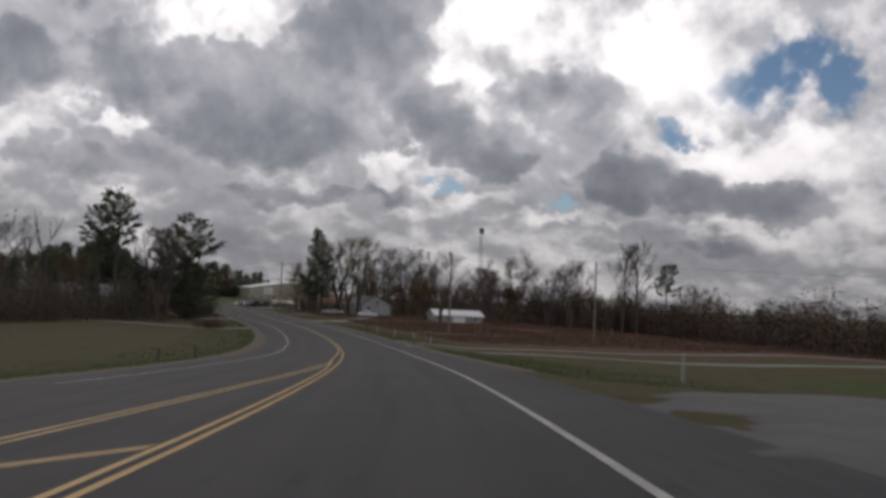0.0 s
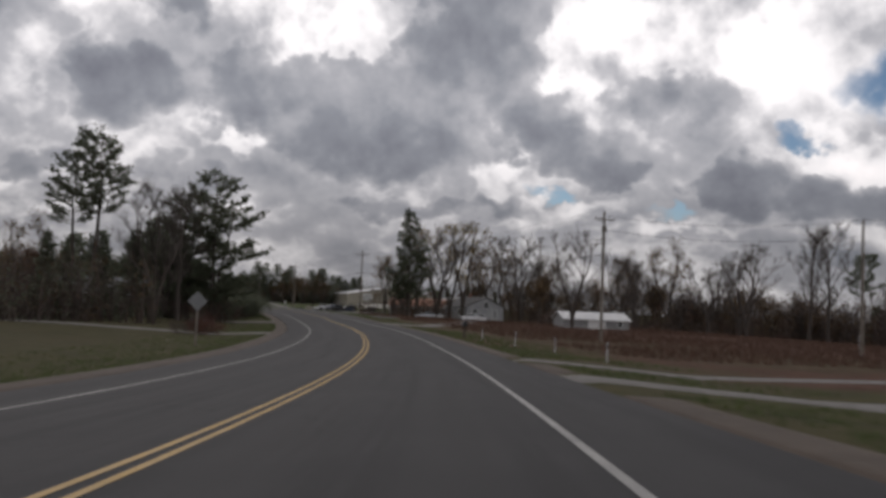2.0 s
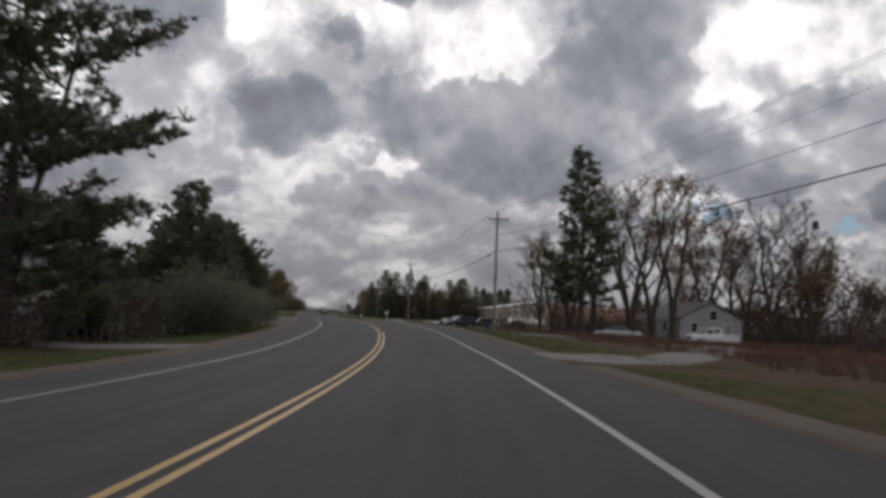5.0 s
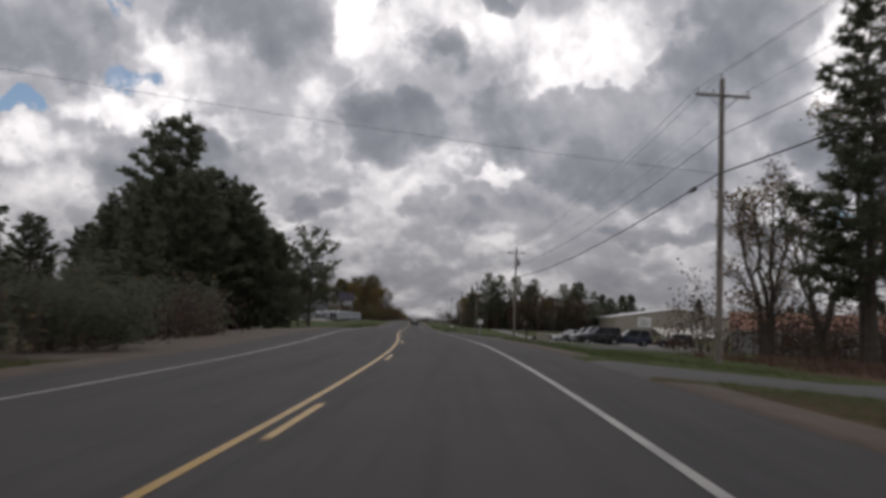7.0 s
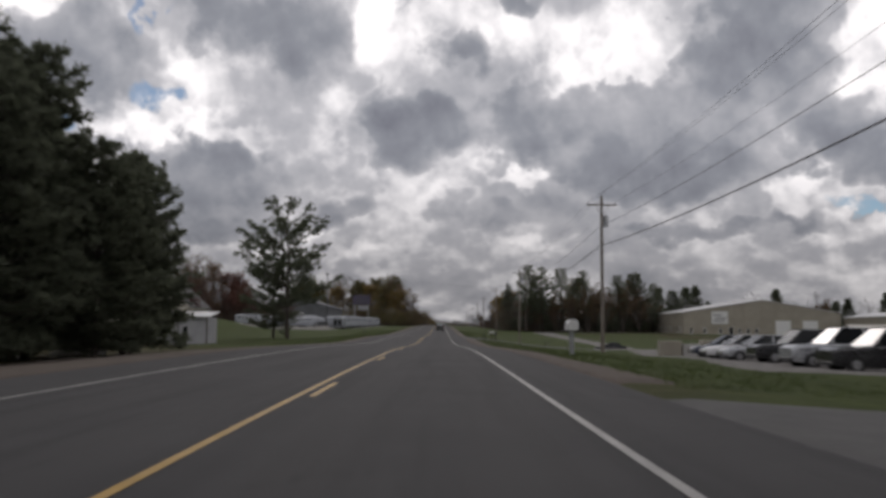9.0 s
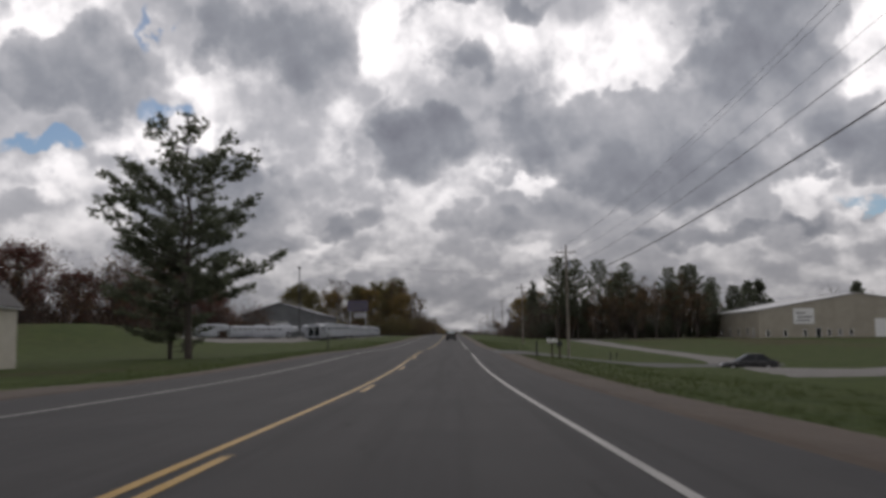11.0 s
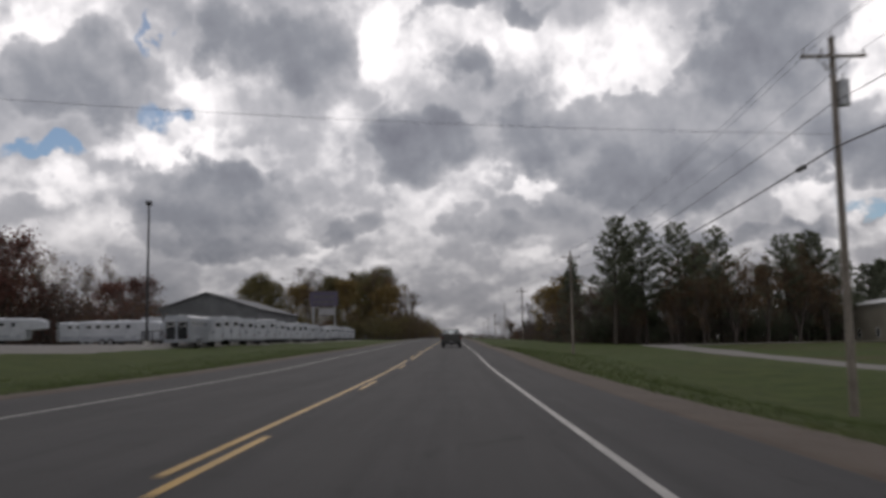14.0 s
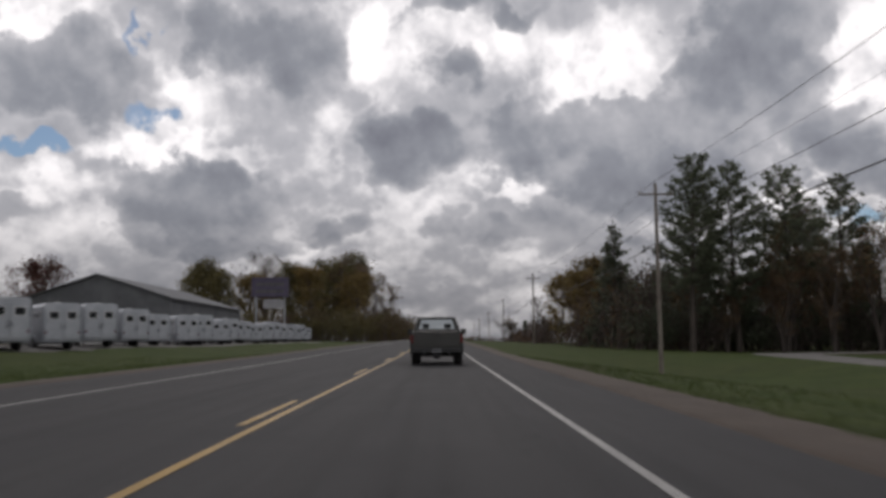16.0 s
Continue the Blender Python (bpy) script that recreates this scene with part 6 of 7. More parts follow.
gable_house("red_roofed_house", (44.0, 306.0, ground_height(44, 306)), 70, 9, 16, 2.6, 2.0, "grey_siding", "shingle_red", "low grey house with a reddish roof",
            [("west", -4, 1.3, 0.9, 1.2, "window"), ("west", 2, 1.3, 0.9, 1.2, "window"), ("front", 0, 1.0, 0.0, 2.05, "door")])
gable_house("tan_shop", (94.3, 545.0, ground_height(94, 540)), 0, 46, 44, 6.4, 3.7, "tan_metal", "roof_light", "large tan metal shop building with a low gable",
            [*[("front", c, 0.7, 0.3, 1.4, "window") for c in (-21, -17, -12.4, -6.8, -4.3, -1.8)], ("front", -9.3, 1.1, 0.0, 2.1, "glass door"), ("front", 6, 4.2, 0.0, 4.0, "garage door"), ("front", 14, 4.2, 0.0, 4.0, "garage door"),
             ("west", -14, 1.2, 0.8, 1.5, "window"), ("west", -7, 1.2, 0.8, 1.5, "window"), ("west", 0, 1.2, 0.8, 1.5, "window"), ("west", 7, 1.2, 0.8, 1.5, "window"), ("west", -18, 1.1, 0.0, 2.1, "door")], eave=0.3, category="workshop")
e = thing("shop_sign", (81.7, 522.88, ground_height(94, 540)), "white sign board on the tan shop wall", "sign")
part("panel", box_bm(-2.4, 2.4, -0.06, 0.02, 3.1, 6.7, 0.02), "white_paint", e)
for x0, x1, z0 in ((-1.9, 0.4, 5.4), (-1.5, 1.9, 4.5), (-1.9, 1.4, 3.7)):
    box("lettering_bar", x0, x1, -0.075, -0.06, z0, z0 + 0.4, "grey_siding", e)
gable_house("tan_shop_annex", (128.0, 512.0, ground_height(128, 512)), 0, 18, 26, 5.6, 1.3, "tan_metal", "roof_light", "smaller tan metal shop annex",
            [("front", -3, 3.6, 0.0, 3.4, "garage door"), ("front", 4, 1.2, 1.0, 1.2, "window")], eave=0.3, category="workshop")
gable_house("porch_house", (-34.2, 368.0, ground_height(-30, 366) + 0.1), 4, 9.5, 12, 4.2, 4.4, "cream", "shingle", "white roadside house with a cream gable",
            [("front", 0.0, 1.0, 3.4, 1.2, "window"), ("front", 2.0, 1.0, 0.9, 1.3, "window"), ("east", -2.5, 1.1, 0.9, 1.3, "window"), ("east", 1.0, 1.0, 0.0, 2.05, "door")])
e = thing("enclosed_porch", (-29.0, 358.0, ground_height(-26, 357)), "low white enclosed porch against the house", "porch", turn=4)
part("wall", box_bm(-3.6, 3.6, -1.6, 4.0, -0.4, 2.9, 0.02), "shaded_white", e)
part("roof", prism_bm([(-2.0, 2.88), (4.2, 3.5), (4.2, 3.62), (-2.0, 3.0)], -3.9, 3.9), "roof_light", e, "pale low roof")
for x0 in (-1.9, -0.5, 1.2):
    w_ = box("window", x0 - 0.35, x0 + 0.35, -1.63, -1.59, 0.9, 1.95, "trim", e, "white-framed window")
    box("pane", x0 - 0.28, x0 + 0.28, -1.645, -1.63, 0.97, 1.88, "window", w_)
for x0 in (-3.5, 0.4, 3.5):
    part("post", box_bm(x0 - 0.06, x0 + 0.06, -1.7, -1.6, -0.2, 2.88, 0.01), "dark_wood", e)
e = thing("bench", (-29.5, 350.0, ground_height(-28, 350)), "low pale bench in front of the porch", "bench", turn=6)
part("seat", box_bm(-1.2, 1.2, -0.25, 0.25, 0.42, 0.5, 0.02), "white_paint", e)
for x0 in (-0.95, 0.95):
    part("leg", box_bm(x0 - 0.05, x0 + 0.05, -0.2, 0.2, -0.05, 0.42, 0.01), "white_paint", e)
gable_house("grey_house", (-35.0, 226.0, ground_height(-35, 226) + 0.1), 76, 9, 14, 2.8, 2.4, "grey_siding", "grey_metal", "pale grey house behind the roadside trees",
            [("west", -3, 1.4, 0.9, 1.2, "window"), ("west", 2.5, 1.4, 0.9, 1.2, "window"), ("front", 0, 1.2, 0.9, 1.2, "window")])
gable_house("far_house", (-66.0, 210.0, ground_height(-66, 210)), 60, 10, 14, 3.0, 2.5, "grey_siding", "shingle", "low grey house among the trees", [("west", 0, 1.4, 0.9, 1.2, "window"), ("front", 0, 1.2, 0.9, 1.2, "window")])
gable_house("small_outbuilding", (-84.0, 500.0, ground_height(-84, 500)), 20, 4, 5, 2.0, 1.0, "cream", "roof_light", "small white outbuilding at the field edge", [("front", 0, 1.0, 0.0, 1.9, "door")], category="shed")
# odds and ends on the forecourt under the pines
x, y = -25.0, 311.0
e = thing("storage_bin", (x, y, ground_height(x, y)), "tall white plastic storage bin on bare dirt", "storage bin", turn=8)
part("bin", box_bm(-0.42, 0.42, -0.35, 0.35, -0.05, 1.15, 0.04, 2), "white_paint", e)
part("lid", box_bm(-0.46, 0.46, -0.39, 0.39, 1.15, 1.25, 0.03, 2), "trim", e)
x, y = -22.2, 314.0
e = thing("rowing_boat", (x, y, ground_height(x, y)), "pale upturned rowing boat on bare dirt", "boat", turn=-70)
part("hull", loft_bm([(-1.7, ring(0.10, -0.05, 0.18)), (-1.2, ring(0.40, -0.05, 0.36)), (0.0, ring(0.58, -0.05, 0.48)), (1.2, ring(0.46, -0.05, 0.42)), (1.6, ring(0.38, -0.05, 0.38))]), "white_paint", e)
part("keel", box_bm(-0.03, 0.03, -1.3, 1.5, 0.40, 0.52, 0.01), "trim", e)
# a ridge tent canopy among the parked cars
e = thing("canopy", (38.0, 334.0, ground_height(38, 334)), "pale tarp canopy over stored goods", "canopy", turn=12)
part("cover", prism_bm([(-3.0, 1.6), (0, 2.7), (3.0, 1.6), (3.0, 1.55), (0, 2.62), (-3.0, 1.55)], -4.5, 4.5), "tarp", e)
for x0 in (-4.3, 4.3):
    for y0 in (-2.9, 2.9):
        part("leg", rod_bm((x0, y0, -0.1), (x0, y0, 1.6), 0.04, sides=6), "steel", e)

# ---- vehicles ----
x, y, z = road_point(-0.08, 478.0)
pickup("pickup_truck", (x, y, z), 0, "truck_paint", "dark grey-green pickup truck driving on the road")
x, y, z = road_point(-0.35, 545.0)
car("black_car", (x, y, z), 0, "black_car", "small black car driving on the road ahead")
pickup("parked_pickup", (36.0, 236.0, ground_height(36, 236)), 95, "white_car", "white pickup truck parked on the grass")
LOT = [("suv", 20.1, 295.0, 92, "black_car", "black boxy off-roader parked on gravel", 1.85, 4.6, True), ("suv", 20.3, 299.5, 90, "silver_car", "silver-fronted off-roader parked on gravel", 1.85, 4.6, True),
       ("suv", 20.5, 304.2, 88, "black_car", "black off-roader parked on gravel", 1.75, 4.7, True), ("car", 20.1, 308.6, 86, "silver_car", "silver car parked on gravel", 1.5, 4.5, False),
       ("car", 20.3, 312.6, 88, "white_car", "white car parked on gravel", 1.5, 4.5, False), ("car", 20.7, 316.6, 84, "blue_car", "dark blue car parked on gravel", 1.5, 4.5, False),
       ("suv", 24.5, 300.0, 88, "blue_car", "dark blue van parked on gravel", 1.8, 4.7, True), ("suv", 33.0, 312.0, 80, "black_car", "black off-roader parked beside the lot", 1.75, 4.6, True),
       ("car", 26.2, 386.0, 84, "black_car", "dark car waiting on the side road", 1.4, 4.5, False),
       ("car", 36.0, 262.0, 80, "white_car", "white car parked beside the house", 1.45, 4.5, False), ("car", 31.0, 252.0, 70, "silver_car", "silver car parked beneath the pine", 1.45, 4.5, False), ("car", 44.0, 256.0, 100, "white_car", "white car parked before the house", 1.45, 4.5, False)]
for name_, x, y, turn, paint_, label_, tall_, long_, suv_ in LOT:
    car("off_roader" if name_ == "suv" else "parked_car", (x, y, ground_height(x, y) + 0.03), turn, paint_, label_, tall_, long_, suv_, "parked cars")
e = thing("stacked_pallets", (17.5, 321.5, ground_height(17.5, 321.5)), "low pale stack of crates at the lawn edge", "crates")
for k, (x0, w_, h_) in enumerate(((-2.2, 1.4, 1.1), (-0.7, 1.2, 0.9), (0.7, 1.5, 1.15))):
    part("crate", box_bm(x0, x0 + w_, -0.6, 0.6, -0.05, h_, 0.03), "concrete" if k % 2 else "tan_metal", e)

# ---- trees and shrubs ----
stand(pine_dense, 26.0, 256.2, 40, 1.16)
stand(pine_open, -20.2, 188.7, 10, 0.98)
stand(pine_top, -34.0, 178.6, 70, 1.05)
again(pine_top, -36.6, 181.0, 200, 0.93)
stand(pine_full, -25.7, 295.2, 0, 1.07)
for x, y, turn, size in ((-20.5, 303, 80, 0.79), (-31.5, 303, 150, 0.8), (-19.0, 314, 210, 0.62), (-35.0, 284, 300, 0.5), (-38.0, 275, 20, 0.8), (-27.0, 318, 120, 0.8), (-42, 262, 60, 0.72), (-17.0, 292, 30, 0.56), (-21.5, 287, 95, 0.74), (-28.5, 306, 10, 0.9), (-16.3, 301, 250, 0.52), (-30.0, 290, 170, 0.6), (-24.0, 309, 330, 0.78), (-17.8, 309, 20, 0.56), (-22.5, 299, 200, 0.84), (-19.5, 296, 140, 0.66), (-33.5, 294, 40, 0.52)):
    again(pine_full, x, y, turn, size)
stand(pine_b, 26.5, 540.3, 200, 1.03)
stand(pine_a, 32.1, 542.5, 10, 1.02)
again(pine_b, 38.6, 544.2, 70, 1.0)
for i, (x, y, s) in enumerate(((45.5, 546, 0.98), (57, 546, 0.9), (63, 552, 0.96), (70, 556, 0.8), (30, 552, 0.9), (78, 562, 0.7))):
    again((pine_a, pine_b, pine_full)[i % 3], x, y, 47 * i, s)
stand(pine_lone, -21.9, 387.6, 120, 0.96)
again(pine_open, -24.5, 391.0, 30, 0.62)
stand(spruce_a, 22.5, 560.7, 0, 1.0)
stand(spruce_b, -16.5, 222.0, 0, 0.36)
stand(gold_a, 38.0, 263.5, 0, 1.32)
stand(amber_a, 23.0, 588, 0, 0.95)
stand(brown_a, 50.0, 280.0, 90, 1.0)
stand(bare_a, 41.5, 208.5, 30, 0.98)
stand(bare_b, 75.0, 245.0, 0, 0.9)
stand(bare_c, 62.0, 268.0, 0, 1.05)
stand(snag, -44.5, 165.0, 0, 1.0)
stand(olive_a, -24.0, 690.0, 0, 1.55)
stand(red_a, -68.0, 575.0, 0, 1.25)
stand(bush_brown, -27, 196, 0, 1.0)
stand(bush_green, -14.2, 205, 0, 1.0)
stand(bush_red, -30, 283, 0, 1.0)
stand(bush_olive, 21, 585, 0, 1.0)
PLACES = [(bare_a, -27.5, 176, 0.92), (bare_b, -24.5, 184, 1.0), (bare_c, -26.0, 190, 0.95), (pine_open, -23.0, 193.5, 0.86), (spruce_b, -18.5, 196, 0.42), (bush_brown, -20.0, 190, 0.9), (bush_brown, -24.0, 187, 0.9),
          (bush_green, -13.6, 209.5, 0.9), (bush_green, -12.8, 216, 0.8), (bush_brown, -12.8, 222, 0.9), (spruce_b, -14.6, 228, 0.5), (bush_green, -12.4, 234, 0.75), (spruce_b, -14.5, 243, 0.42), (bush_brown, -13.2, 250, 0.8), (spruce_b, -17, 256, 0.55), (bush_green, -16, 263, 0.8),
          (bush_red, -23.6, 146.5, 0.55), (bush_brown, -25.5, 147, 0.4), (bush_red, -28, 206, 1.0), (bush_red, -22, 210, 0.9), (bush_red, -21.5, 272, 1.1), (bush_red, -26, 274, 1.0),
          (gold_a, 31.5, 268, 1.2), (bare_c, 34.5, 262, 1.35), (gold_a, 42.0, 266, 1.38), (brown_a, 48.5, 270, 1.2), (bare_b, 55, 275, 1.2), (brown_a, 60, 280, 1.1), (brown_a, 66, 272, 1.0), (bare_a, 57.5, 268, 1.2), (bare_a, 67, 272, 0.95), (brown_a, 22.5, 262.5, 0.80), (bare_c, 27.5, 266, 0.85), (gold_a, 29, 280, 0.9),
          (brown_a, 78, 255, 1.1), (brown_a, 94, 262, 1.4), (bare_c, 104, 258, 1.15), (bare_b, 113, 234, 1.55), (bare_b, 117.5, 233, 1.65), (bare_a, 80.5, 213, 1.05), (pine_top, 136.4, 243, 1.15), (bare_c, 178, 276, 1.35), (bare_a, 168, 268, 1.2), (bare_c, 71, 238, 0.95), (bare_a, 99, 240, 1.1), (bare_c, 88, 236, 1.0), (brown_a, 86, 268, 1.0),
          (bare_a, 64, 232, 0.85), (bush_brown, 56, 226, 0.8), (bush_brown, 62, 228, 0.9),
          (snag, -47.5, 172, 0.85), (spruce_b, -30, 187, 0.7), (spruce_b, -38, 192, 0.62), (bare_a, -52, 168, 0.9), (brown_a, -58, 175, 0.85), (bare_c, -56, 158, 0.8), (bush_brown, -48, 166, 1.2), (bush_brown, -54, 150, 1.2), (bush_brown, -42, 178, 1.2),
          (spruce_b, -33, 174, 0.52), (spruce_b, -38.5, 171, 0.58), (spruce_b, -44, 168, 0.5), (spruce_b, -50, 162, 0.55), (brown_a, -41, 176, 0.7), (spruce_b, -25.5, 193, 0.6),
          (bush_green, -33, 206, 0.8), (bush_brown, -17.5, 199, 0.9),
          (amber_a, 26.5, 596, 1.15), (amber_a, 22.5, 612, 1.0), (brown_a, 40.5, 538.5, 0.72), (brown_a, 46, 540, 0.8), (brown_a, 51.5, 541, 0.85), (brown_a, 57.5, 543, 0.85), (brown_a, 63, 545, 0.7), (brown_a, 35.5, 539, 0.55), (brown_a, 37.0, 541.5, 0.75), (brown_a, 49.0, 545, 0.95), (brown_a, 56, 548, 0.9), (brown_a, 42.0, 541.5, 0.6), (brown_a, 65, 551, 0.8), (brown_a, 61, 549, 1.0), (brown_a, 30.5, 541.5, 0.45), (brown_a, 25.0, 586, 0.75), (bush_red, 20.5, 574, 1.1), (bush_red, 24, 571, 1.2), (bush_brown, 19.5, 612, 1.2), (bare_b, 21.5, 640, 0.6), (gold_a, 26, 608, 0.7),
          (olive_a, 45, 560, 1.15), (bare_b, 43, 552, 1.05), (brown_a, 41, 549, 0.7), (red_a, 36, 548, 0.9), (bush_green, 34.5, 545, 1.2), (bush_green, 41, 547, 1.3), (bush_green, 48, 549, 1.4), (bush_brown, 54, 551, 1.5), (bush_green, 60, 553, 1.4), (bush_brown, 29.5, 545, 1.3), (bush_green, 25.5, 547, 1.2), (bush_brown, 37.5, 543.5, 1.2), (bush_brown, 45, 546, 1.4), (bush_brown, 66, 556, 1.4), (bush_green, 71, 558, 1.3), (bush_green, 30.5, 549, 1.5), (bush_green, 52, 546, 1.4), (bush_green, 57, 548, 1.4),
          (amber_a, -19.5, 655, 1.25), (olive_a, -25, 662, 1.2), (amber_a, -31, 668, 1.45), (olive_a, -37, 674, 1.3), (brown_a, -43, 676, 1.1), (amber_a, -50, 682, 1.4), (olive_a, -57, 678, 1.2), (bush_olive, -18, 640, 1.7), (bush_olive, -23, 646, 1.9), (bush_olive, -29, 652, 2.0), (bush_red, -36, 656, 2.0), (bush_olive, -42, 660, 2.0), (bush_olive, -16.5, 660, 1.7), (bush_olive, -16, 680, 1.7), (olive_a, -31, 700, 1.5), (brown_a, -17.0, 672, 1.15), (brown_a, -21, 660, 1.25), (olive_a, -40, 715, 1.45), (olive_a, -62, 690, 1.45), (brown_a, -50, 705, 1.3), (bare_a, -46, 690, 1.4), (brown_a, -15.0, 700, 1.1), (brown_a, -15.5, 740, 0.75), (brown_a, -17, 775, 0.55), (olive_a, -70, 705, 1.4), (gold_a, -56, 720, 1.3),
          (red_a, -84.6, 640, 1.8), (red_a, -72, 462, 1.4), (brown_a, -78, 470, 1.0), (red_a, -66, 471, 1.1), (brown_a, -86, 478, 1.1), (brown_a, -92, 464, 1.15), (red_a, -61, 480, 1.0), (brown_a, -100, 482, 1.2), (red_a, -74, 520, 1.1), (brown_a, -86, 570, 1.25), (brown_a, -96, 585, 1.2), (brown_a, -78, 592, 1.15), (red_a, -84, 556, 1.3), (brown_a, -76, 500, 0.9), (red_a, -66, 500, 0.9), (red_a, -88, 500, 1.0), (bush_brown, -70, 462, 1.2),
          (brown_a, -63, 506, 1.15), (brown_a, -67, 513, 1.2), (red_a, -59, 512, 1.5), (brown_a, -72, 508, 1.1), (brown_a, -57, 520, 0.8),
          (bare_b, -31, 356, 0.85), (red_a, -30, 366, 0.55), (bare_c, -38, 352, 0.8)]
for i, (kind_, x, y, size) in enumerate(PLACES):
    again(kind_, x, y, (i * 77) % 360, size)

# belts of woodland in the distance
def belt(seed, points, deep, high, per_metre, kinds, label, blade=0.34):
    """A dense ragged belt of brush along a line: many stems with clouds of small blades."""
    r = random.Random(seed)
    for kind_i, (stuff_mat, share) in enumerate(kinds):
        t = Wood(seed * 10 + kind_i)
        for (x0, y0), (x1, y1) in zip(points, points[1:]):
            L = math.hypot(x1 - x0, y1 - y0)
            nx, ny = -(y1 - y0) / L, (x1 - x0) / L
            for _ in range(int(L * per_metre * share)):
                f, d = r.random(), r.random() * deep
                x, y = x0 + (x1 - x0) * f + nx * d, y0 + (y1 - y0) * f + ny * d
                h = high * (0.55 + 0.5 * mnoise.noise((x * 0.09, y * 0.09, seed)) + r.uniform(-0.1, 0.35))
                if h < 0.8:
                    continue
                foot = Vector((x, y, ground_height(x, y) - 0.2))
                tip = foot + Vector((r.gauss(0, 0.12) * h, r.gauss(0, 0.12) * h, h))
                t.limb([foot, foot.lerp(tip, 0.6), tip], [0.05 + 0.008 * h, 0.035, 0.01], 3)
                for _ in range(int(2 + h * 1.1)):
                    q = foot.lerp(tip, r.uniform(0.05, 1.0)) + Vector((r.gauss(0, 0.5), r.gauss(0, 0.5), 0))
                    t.leaf_cloud(q, 7, blade, 0.55 + 0.03 * h)
        e = new("woodland_belt", None)
        tagged(e, label, "woodland", kind="stuff")
        mesh_object("stems", t.v, t.f, "brush", e)
        mesh_object("foliage", t.lv, t.lf, stuff_mat, e)


mix_dark = (("brush", 0.55), ("needles_dark", 0.25), ("leaf_brown", 0.2))
mix_brown = (("brush", 0.6), ("leaf_brown", 0.3), ("leaf_red", 0.1))
belt(101, [(24, 282), (40, 286), (60, 288), (84, 274)], 7, 8.0, 3.2, mix_brown, "dark brown brush behind the houses")
belt(102, [(62, 282), (90, 262), (130, 258), (200, 258), (300, 236), (360, 190)], 14, 13.0, 2.4, mix_brown, "dark brown woodland at the field edge", 0.45)
belt(103, [(360, 190), (370, 90), (340, -30)], 14, 12.0, 1.6, mix_brown, "dark brown woodland at the field edge", 0.5)
belt(104, [(-120, 110), (-78, 140), (-52, 172), (-46, 200)], 8, 6.5, 2.2, mix_dark, "dark roadside woodland in late autumn")
belt(105, [(-46, 200), (-52, 235), (-46, 262)], 8, 7.0, 2.2, mix_dark, "dark roadside woodland in late autumn")
belt(106, [(16.5, 572), (21, 545), (40, 546), (58, 550), (80, 562)], 10, 8.5, 4.4, mix_dark, "dark undergrowth beneath the roadside pines")
belt(107, [(80, 575), (150, 590), (240, 580)], 12, 8.0, 1.8, mix_dark, "dark woodland behind the workshop", 0.45)
belt(117, [(98, 62), (100, 105), (112, 151), (128, 190), (133, 240), (118, 290), (96, 276)], 12, 13.0, 4.4, (("brush", 0.75), ("leaf_brown", 0.25)), "dark brown woodland beyond the field", 0.48)
belt(118, [(30, 274), (52, 276), (80, 262), (112, 240)], 5, 6.0, 3.2, mix_brown, "dark brown brush behind the houses", 0.3)
belt(119, [(-60, 482), (-74, 470), (-92, 462), (-120, 455)], 10, 15.0, 6.0, (("brush", 0.5), ("leaf_red", 0.2), ("leaf_brown", 0.3)), "brown brush beyond the lot", 0.36)
belt(124, [(-46, 530), (-60, 520), (-76, 502)], 8, 10.0, 6.0, (("brush", 0.6), ("leaf_red", 0.2), ("leaf_brown", 0.2)), "brown brush behind the trailers", 0.36)
belt(121, [(23, 260), (31, 259.5), (41, 263)], 3, 4.2, 4.0, mix_brown, "dark brown undergrowth beneath the roadside trees", 0.2)
belt(122, [(53, 268), (64, 262), (78, 250)], 4, 5.0, 4.0, mix_brown, "dark brown undergrowth beside the house", 0.22)
belt(123, [(-14.5, 720), (-14.5, 680), (-17, 648), (-26, 650), (-46, 664)], 5, 8.0, 3.4, (("leaf_olive", 0.45), ("leaf_brown", 0.55)), "golden-brown roadside thicket", 0.36)
belt(108, [(-70, 505), (-74, 540), (-78, 600), (-76, 700)], 12, 11.0, 3.4, (("brush", 0.4), ("leaf_red", 0.35), ("leaf_brown", 0.25)), "russet and brown woodland beyond the lot", 0.4)
belt(109, [(24, 618), (30, 700), (42, 900), (60, 1150)], 8, 3.6, 1.8, mix_brown, "brown roadside brush", 0.4)
belt(110, [(-14, 1200), (-16, 900), (-15, 720), (-19, 665)], 8, 7.5, 1.6, (("brush", 0.3), ("leaf_olive", 0.4), ("leaf_brown", 0.3)), "golden-brown roadside woodland", 0.4)
belt(111, [(-24, 675), (-50, 690), (-80, 690)], 10, 9.0, 2.2, (("leaf_olive", 0.6), ("leaf_brown", 0.4)), "golden-brown woodland behind the barn", 0.42)
belt(112, [(-19, 184), (-16, 196), (-13.2, 212), (-12.0, 232), (-12.0, 262)], 4, 3.2, 3.4, mix_dark, "dark roadside brush beneath the trees", 0.2)
belt(113, [(-30, 172), (-38, 168), (-50, 156), (-64, 134)], 7, 8.0, 6.0, mix_dark, "dark roadside brush beneath the trees", 0.26)
belt(114, [(44, 224), (60, 232), (78, 236)], 5, 3.5, 2.4, mix_brown, "brown brush behind the shed", 0.26)
belt(115, [(-140, 300), (-100, 330), (-75, 395)], 10, 7.0, 1.8, mix_dark, "dark woodland beyond the lawn", 0.4)
belt(116, [(-130, -40), (-135, 60), (-122, 108)], 10, 8.0, 1.6, mix_dark, "dark woodland beyond the grass", 0.45)

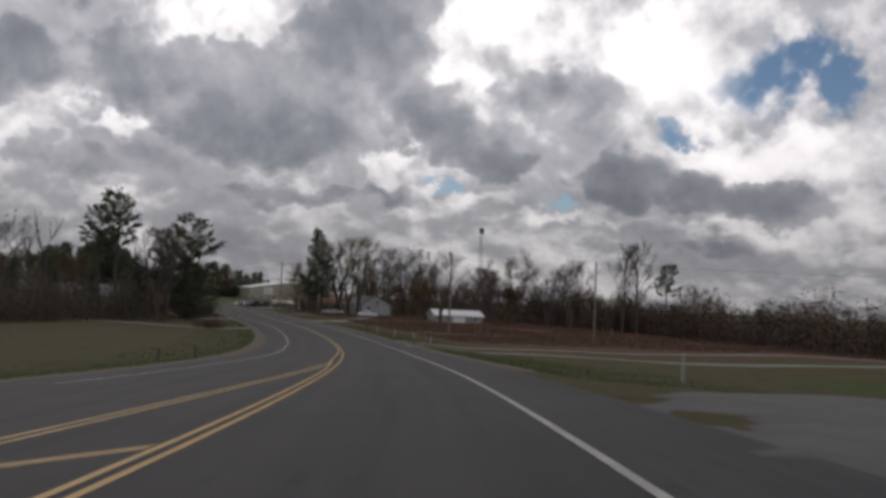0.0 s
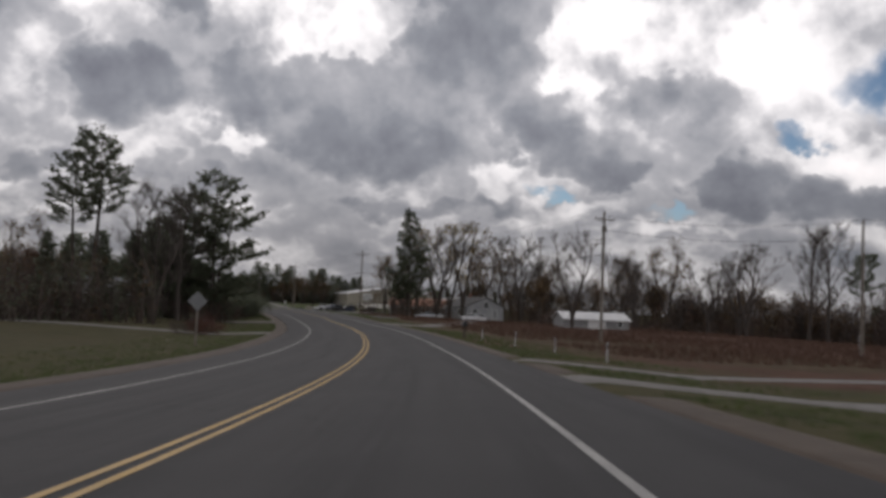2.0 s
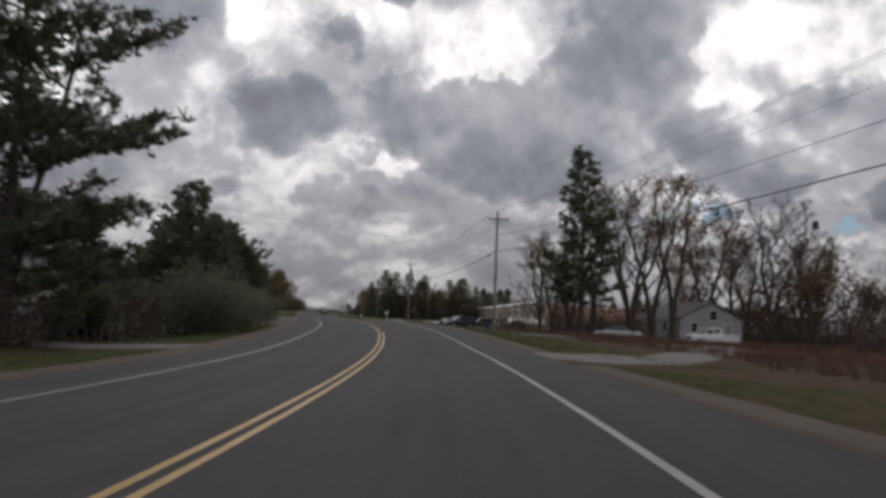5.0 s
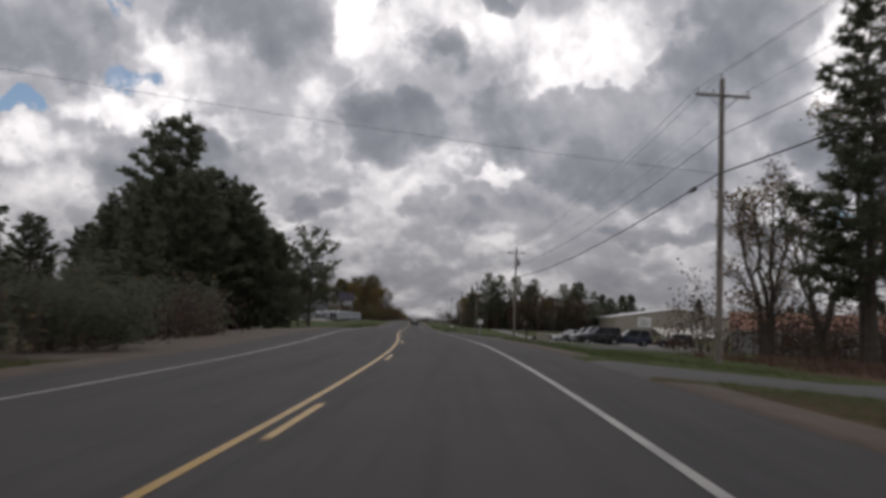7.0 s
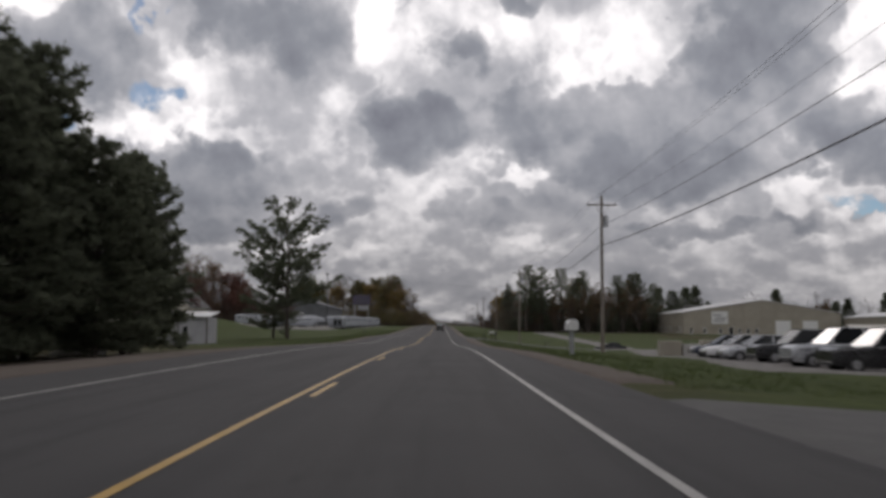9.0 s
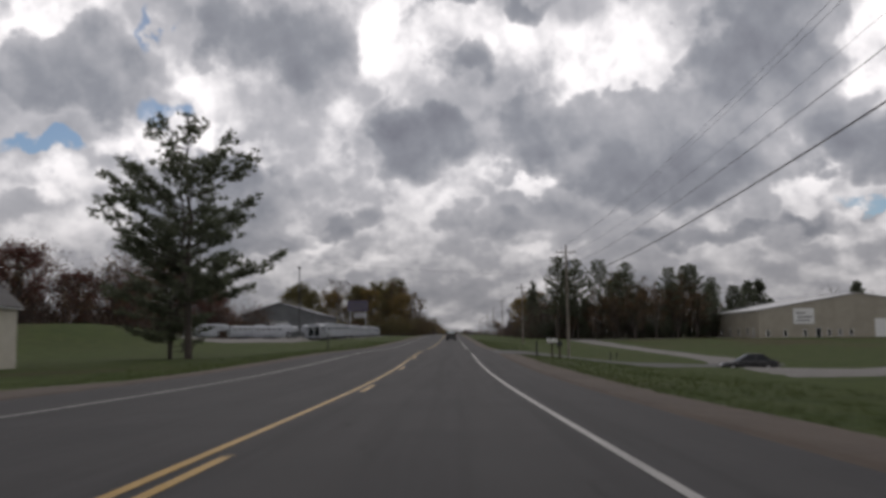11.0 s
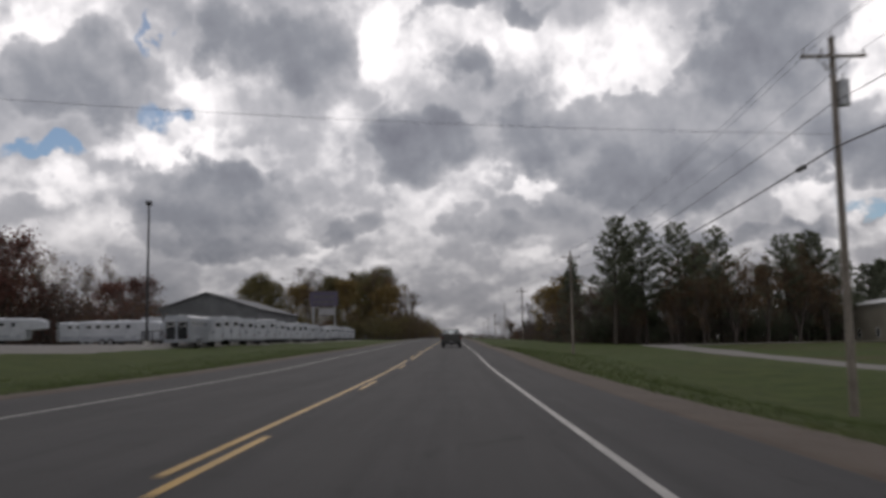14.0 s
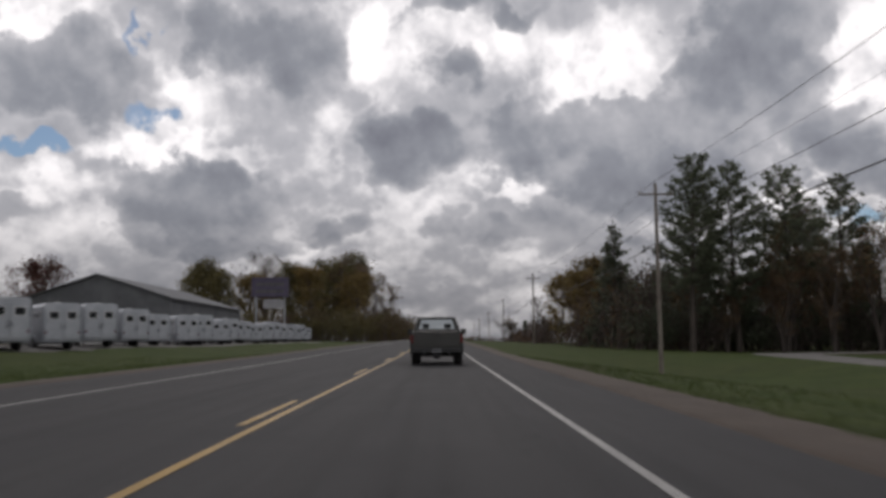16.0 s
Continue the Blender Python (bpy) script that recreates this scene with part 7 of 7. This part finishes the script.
stand(far_pine, 84, 604, 0, 0.9)
stand(far_spruce, -58, 236, 0, 0.9)
stand(far_bare, -60, 214, 0, 0.9)
stand(far_bare_b, -64, 226, 0, 0.9)
stand(far_brown, 96, 300, 0, 0.9)
stand(far_red, -106, 520, 0, 1.0)
stand(far_olive, -24, 830, 0, 1.0)
woods(1, (-62, 190, -48, 300, 26), 34, [far_bare, far_brown, far_spruce, far_pine, far_bare_b, far_bare_b], "roadside woodland tree in late autumn", 0.6, 0.95)
woods(2, (-70, 150, -110, 120, 30), 16, [far_bare_b, far_brown, far_spruce, far_bare_b], "woodland tree in late autumn", 0.6, 0.9)
woods(3, (-130, 80, -75, 190, 20), 20, [far_bare, far_brown, far_bare_b, far_spruce], "woodland tree in late autumn", 0.5, 0.8)
woods(4, (300, 190, 130, 275, 40), 40, [far_bare, far_brown, far_bare_b, far_bare_b, far_bare_b, far_spruce], "woodland tree at the field's far edge", 0.55, 0.85)
woods(5, (150, 285, 55, 300, 45), 30, [far_bare, far_brown, far_bare_b, far_bare_b], "woodland tree behind the houses", 0.6, 0.9)
woods(6, (230, 560, 80, 600, 30), 36, [far_pine, far_brown, far_bare, far_spruce, far_bare_b], "woodland tree behind the workshop", 0.6, 1.0)
woods(7, (-200, 480, -95, 700, 40), 34, [far_red, far_brown, far_bare, far_spruce, far_bare_b], "woodland tree beyond the trailer lot", 0.7, 1.05)
woods(8, (-110, 330, -150, 470, 30), 30, [far_bare, far_brown, far_spruce, far_red], "woodland tree beyond the lawn", 0.6, 0.9)
woods(9, (28, 610, 50, 760, 20), 22, [far_brown, far_bare, far_bare_b, far_pine, far_bare_b], "roadside woodland tree in late autumn", 0.3, 0.5)
woods(10, (-22, 760, -34, 1200, 30), 34, [far_brown, far_bare, far_olive, far_pine], "roadside woodland tree in late autumn", 0.4, 0.65)
belt(120, [(60, 1150), (0, 1290), (-60, 1290)], 20, 7.0, 1.6, mix_dark, "low far woodland on the skyline", 0.6)
woods(12, (340, 20, 320, 190, 40), 14, [far_bare, far_brown, far_bare_b, far_spruce], "woodland tree at the field's far edge", 0.6, 0.9)
woods(13, (20, 600, 62, 575, 12), 20, [far_pine, far_brown, far_spruce, far_bare_b], "woodland tree behind the roadside pines", 0.6, 0.9)


# ---- grass, weeds and fallen leaves ----
def tufts(name, seed, count, where_, long_, wide_, blades_, material, label):
    r = random.Random(seed)
    vs, fs = [], []
    while len(fs) < count * blades_:
        q = where_(r)
        if not q:
            continue
        x, y = q
        z = ground_height(x, y) - 0.03
        for _ in range(blades_):
            a = r.uniform(0, 2 * math.pi)
            h = long_ * r.uniform(0.5, 1.2)
            dx, dy = math.cos(a) * wide_, math.sin(a) * wide_
            lx, ly = r.gauss(0, 0.35) * h, r.gauss(0, 0.35) * h
            ox, oy = r.gauss(0, 0.12), r.gauss(0, 0.12)
            b = len(vs)
            vs += [(x + ox - dx, y + oy - dy, z), (x + ox + dx, y + oy + dy, z), (x + ox + lx, y + oy + ly, z + h)]
            fs.append((b, b + 1, b + 2))
    return tagged(mesh_object(name, vs, fs, material), label, "grass", kind="stuff")


def beside(y0, y1, lo, hi, side):
    """A place beside the road, but not where a drive joins it."""
    def pick(r):
        y = r.uniform(y0, y1)
        if any(abs(y - at) < half for at, half in (((24, 12), (86, 3), (99, 3), (175, 4), (224.5, 4.5), (269, 6), (384.5, 10.5)) if side > 0 else ((148, 4), (187, 4), (284, 58)))):
            return None
        d = lo + (hi - lo) * r.random() ** 1.6
        return along(right_edge(y) + d, y) if side > 0 else along(left_edge(y) - d, y)
    return pick


def in_field(r):
    x, y = r.uniform(-6, 90), r.uniform(108, 255)
    bx, s = bend(y)
    if x < bx + 14 + 4 * mnoise.noise((y * 0.05, 0, 0)) or mnoise.noise((x * 0.06, y * 0.06, 0)) < -0.25:
        return None
    return x, y


tufts("verge_grass", 61, 12000, beside(10, 500, 1.3, 9.0, 1), 0.16, 0.018, 5, "blades", "green and tan roadside grass")
tufts("verge_grass", 62, 12000, beside(10, 500, 1.3, 9.0, -1), 0.16, 0.018, 5, "blades", "green and tan roadside grass")
tufts("field_weeds", 63, 16000, in_field, 0.55, 0.03, 5, "weeds", "dry reddish-brown weeds in the field")
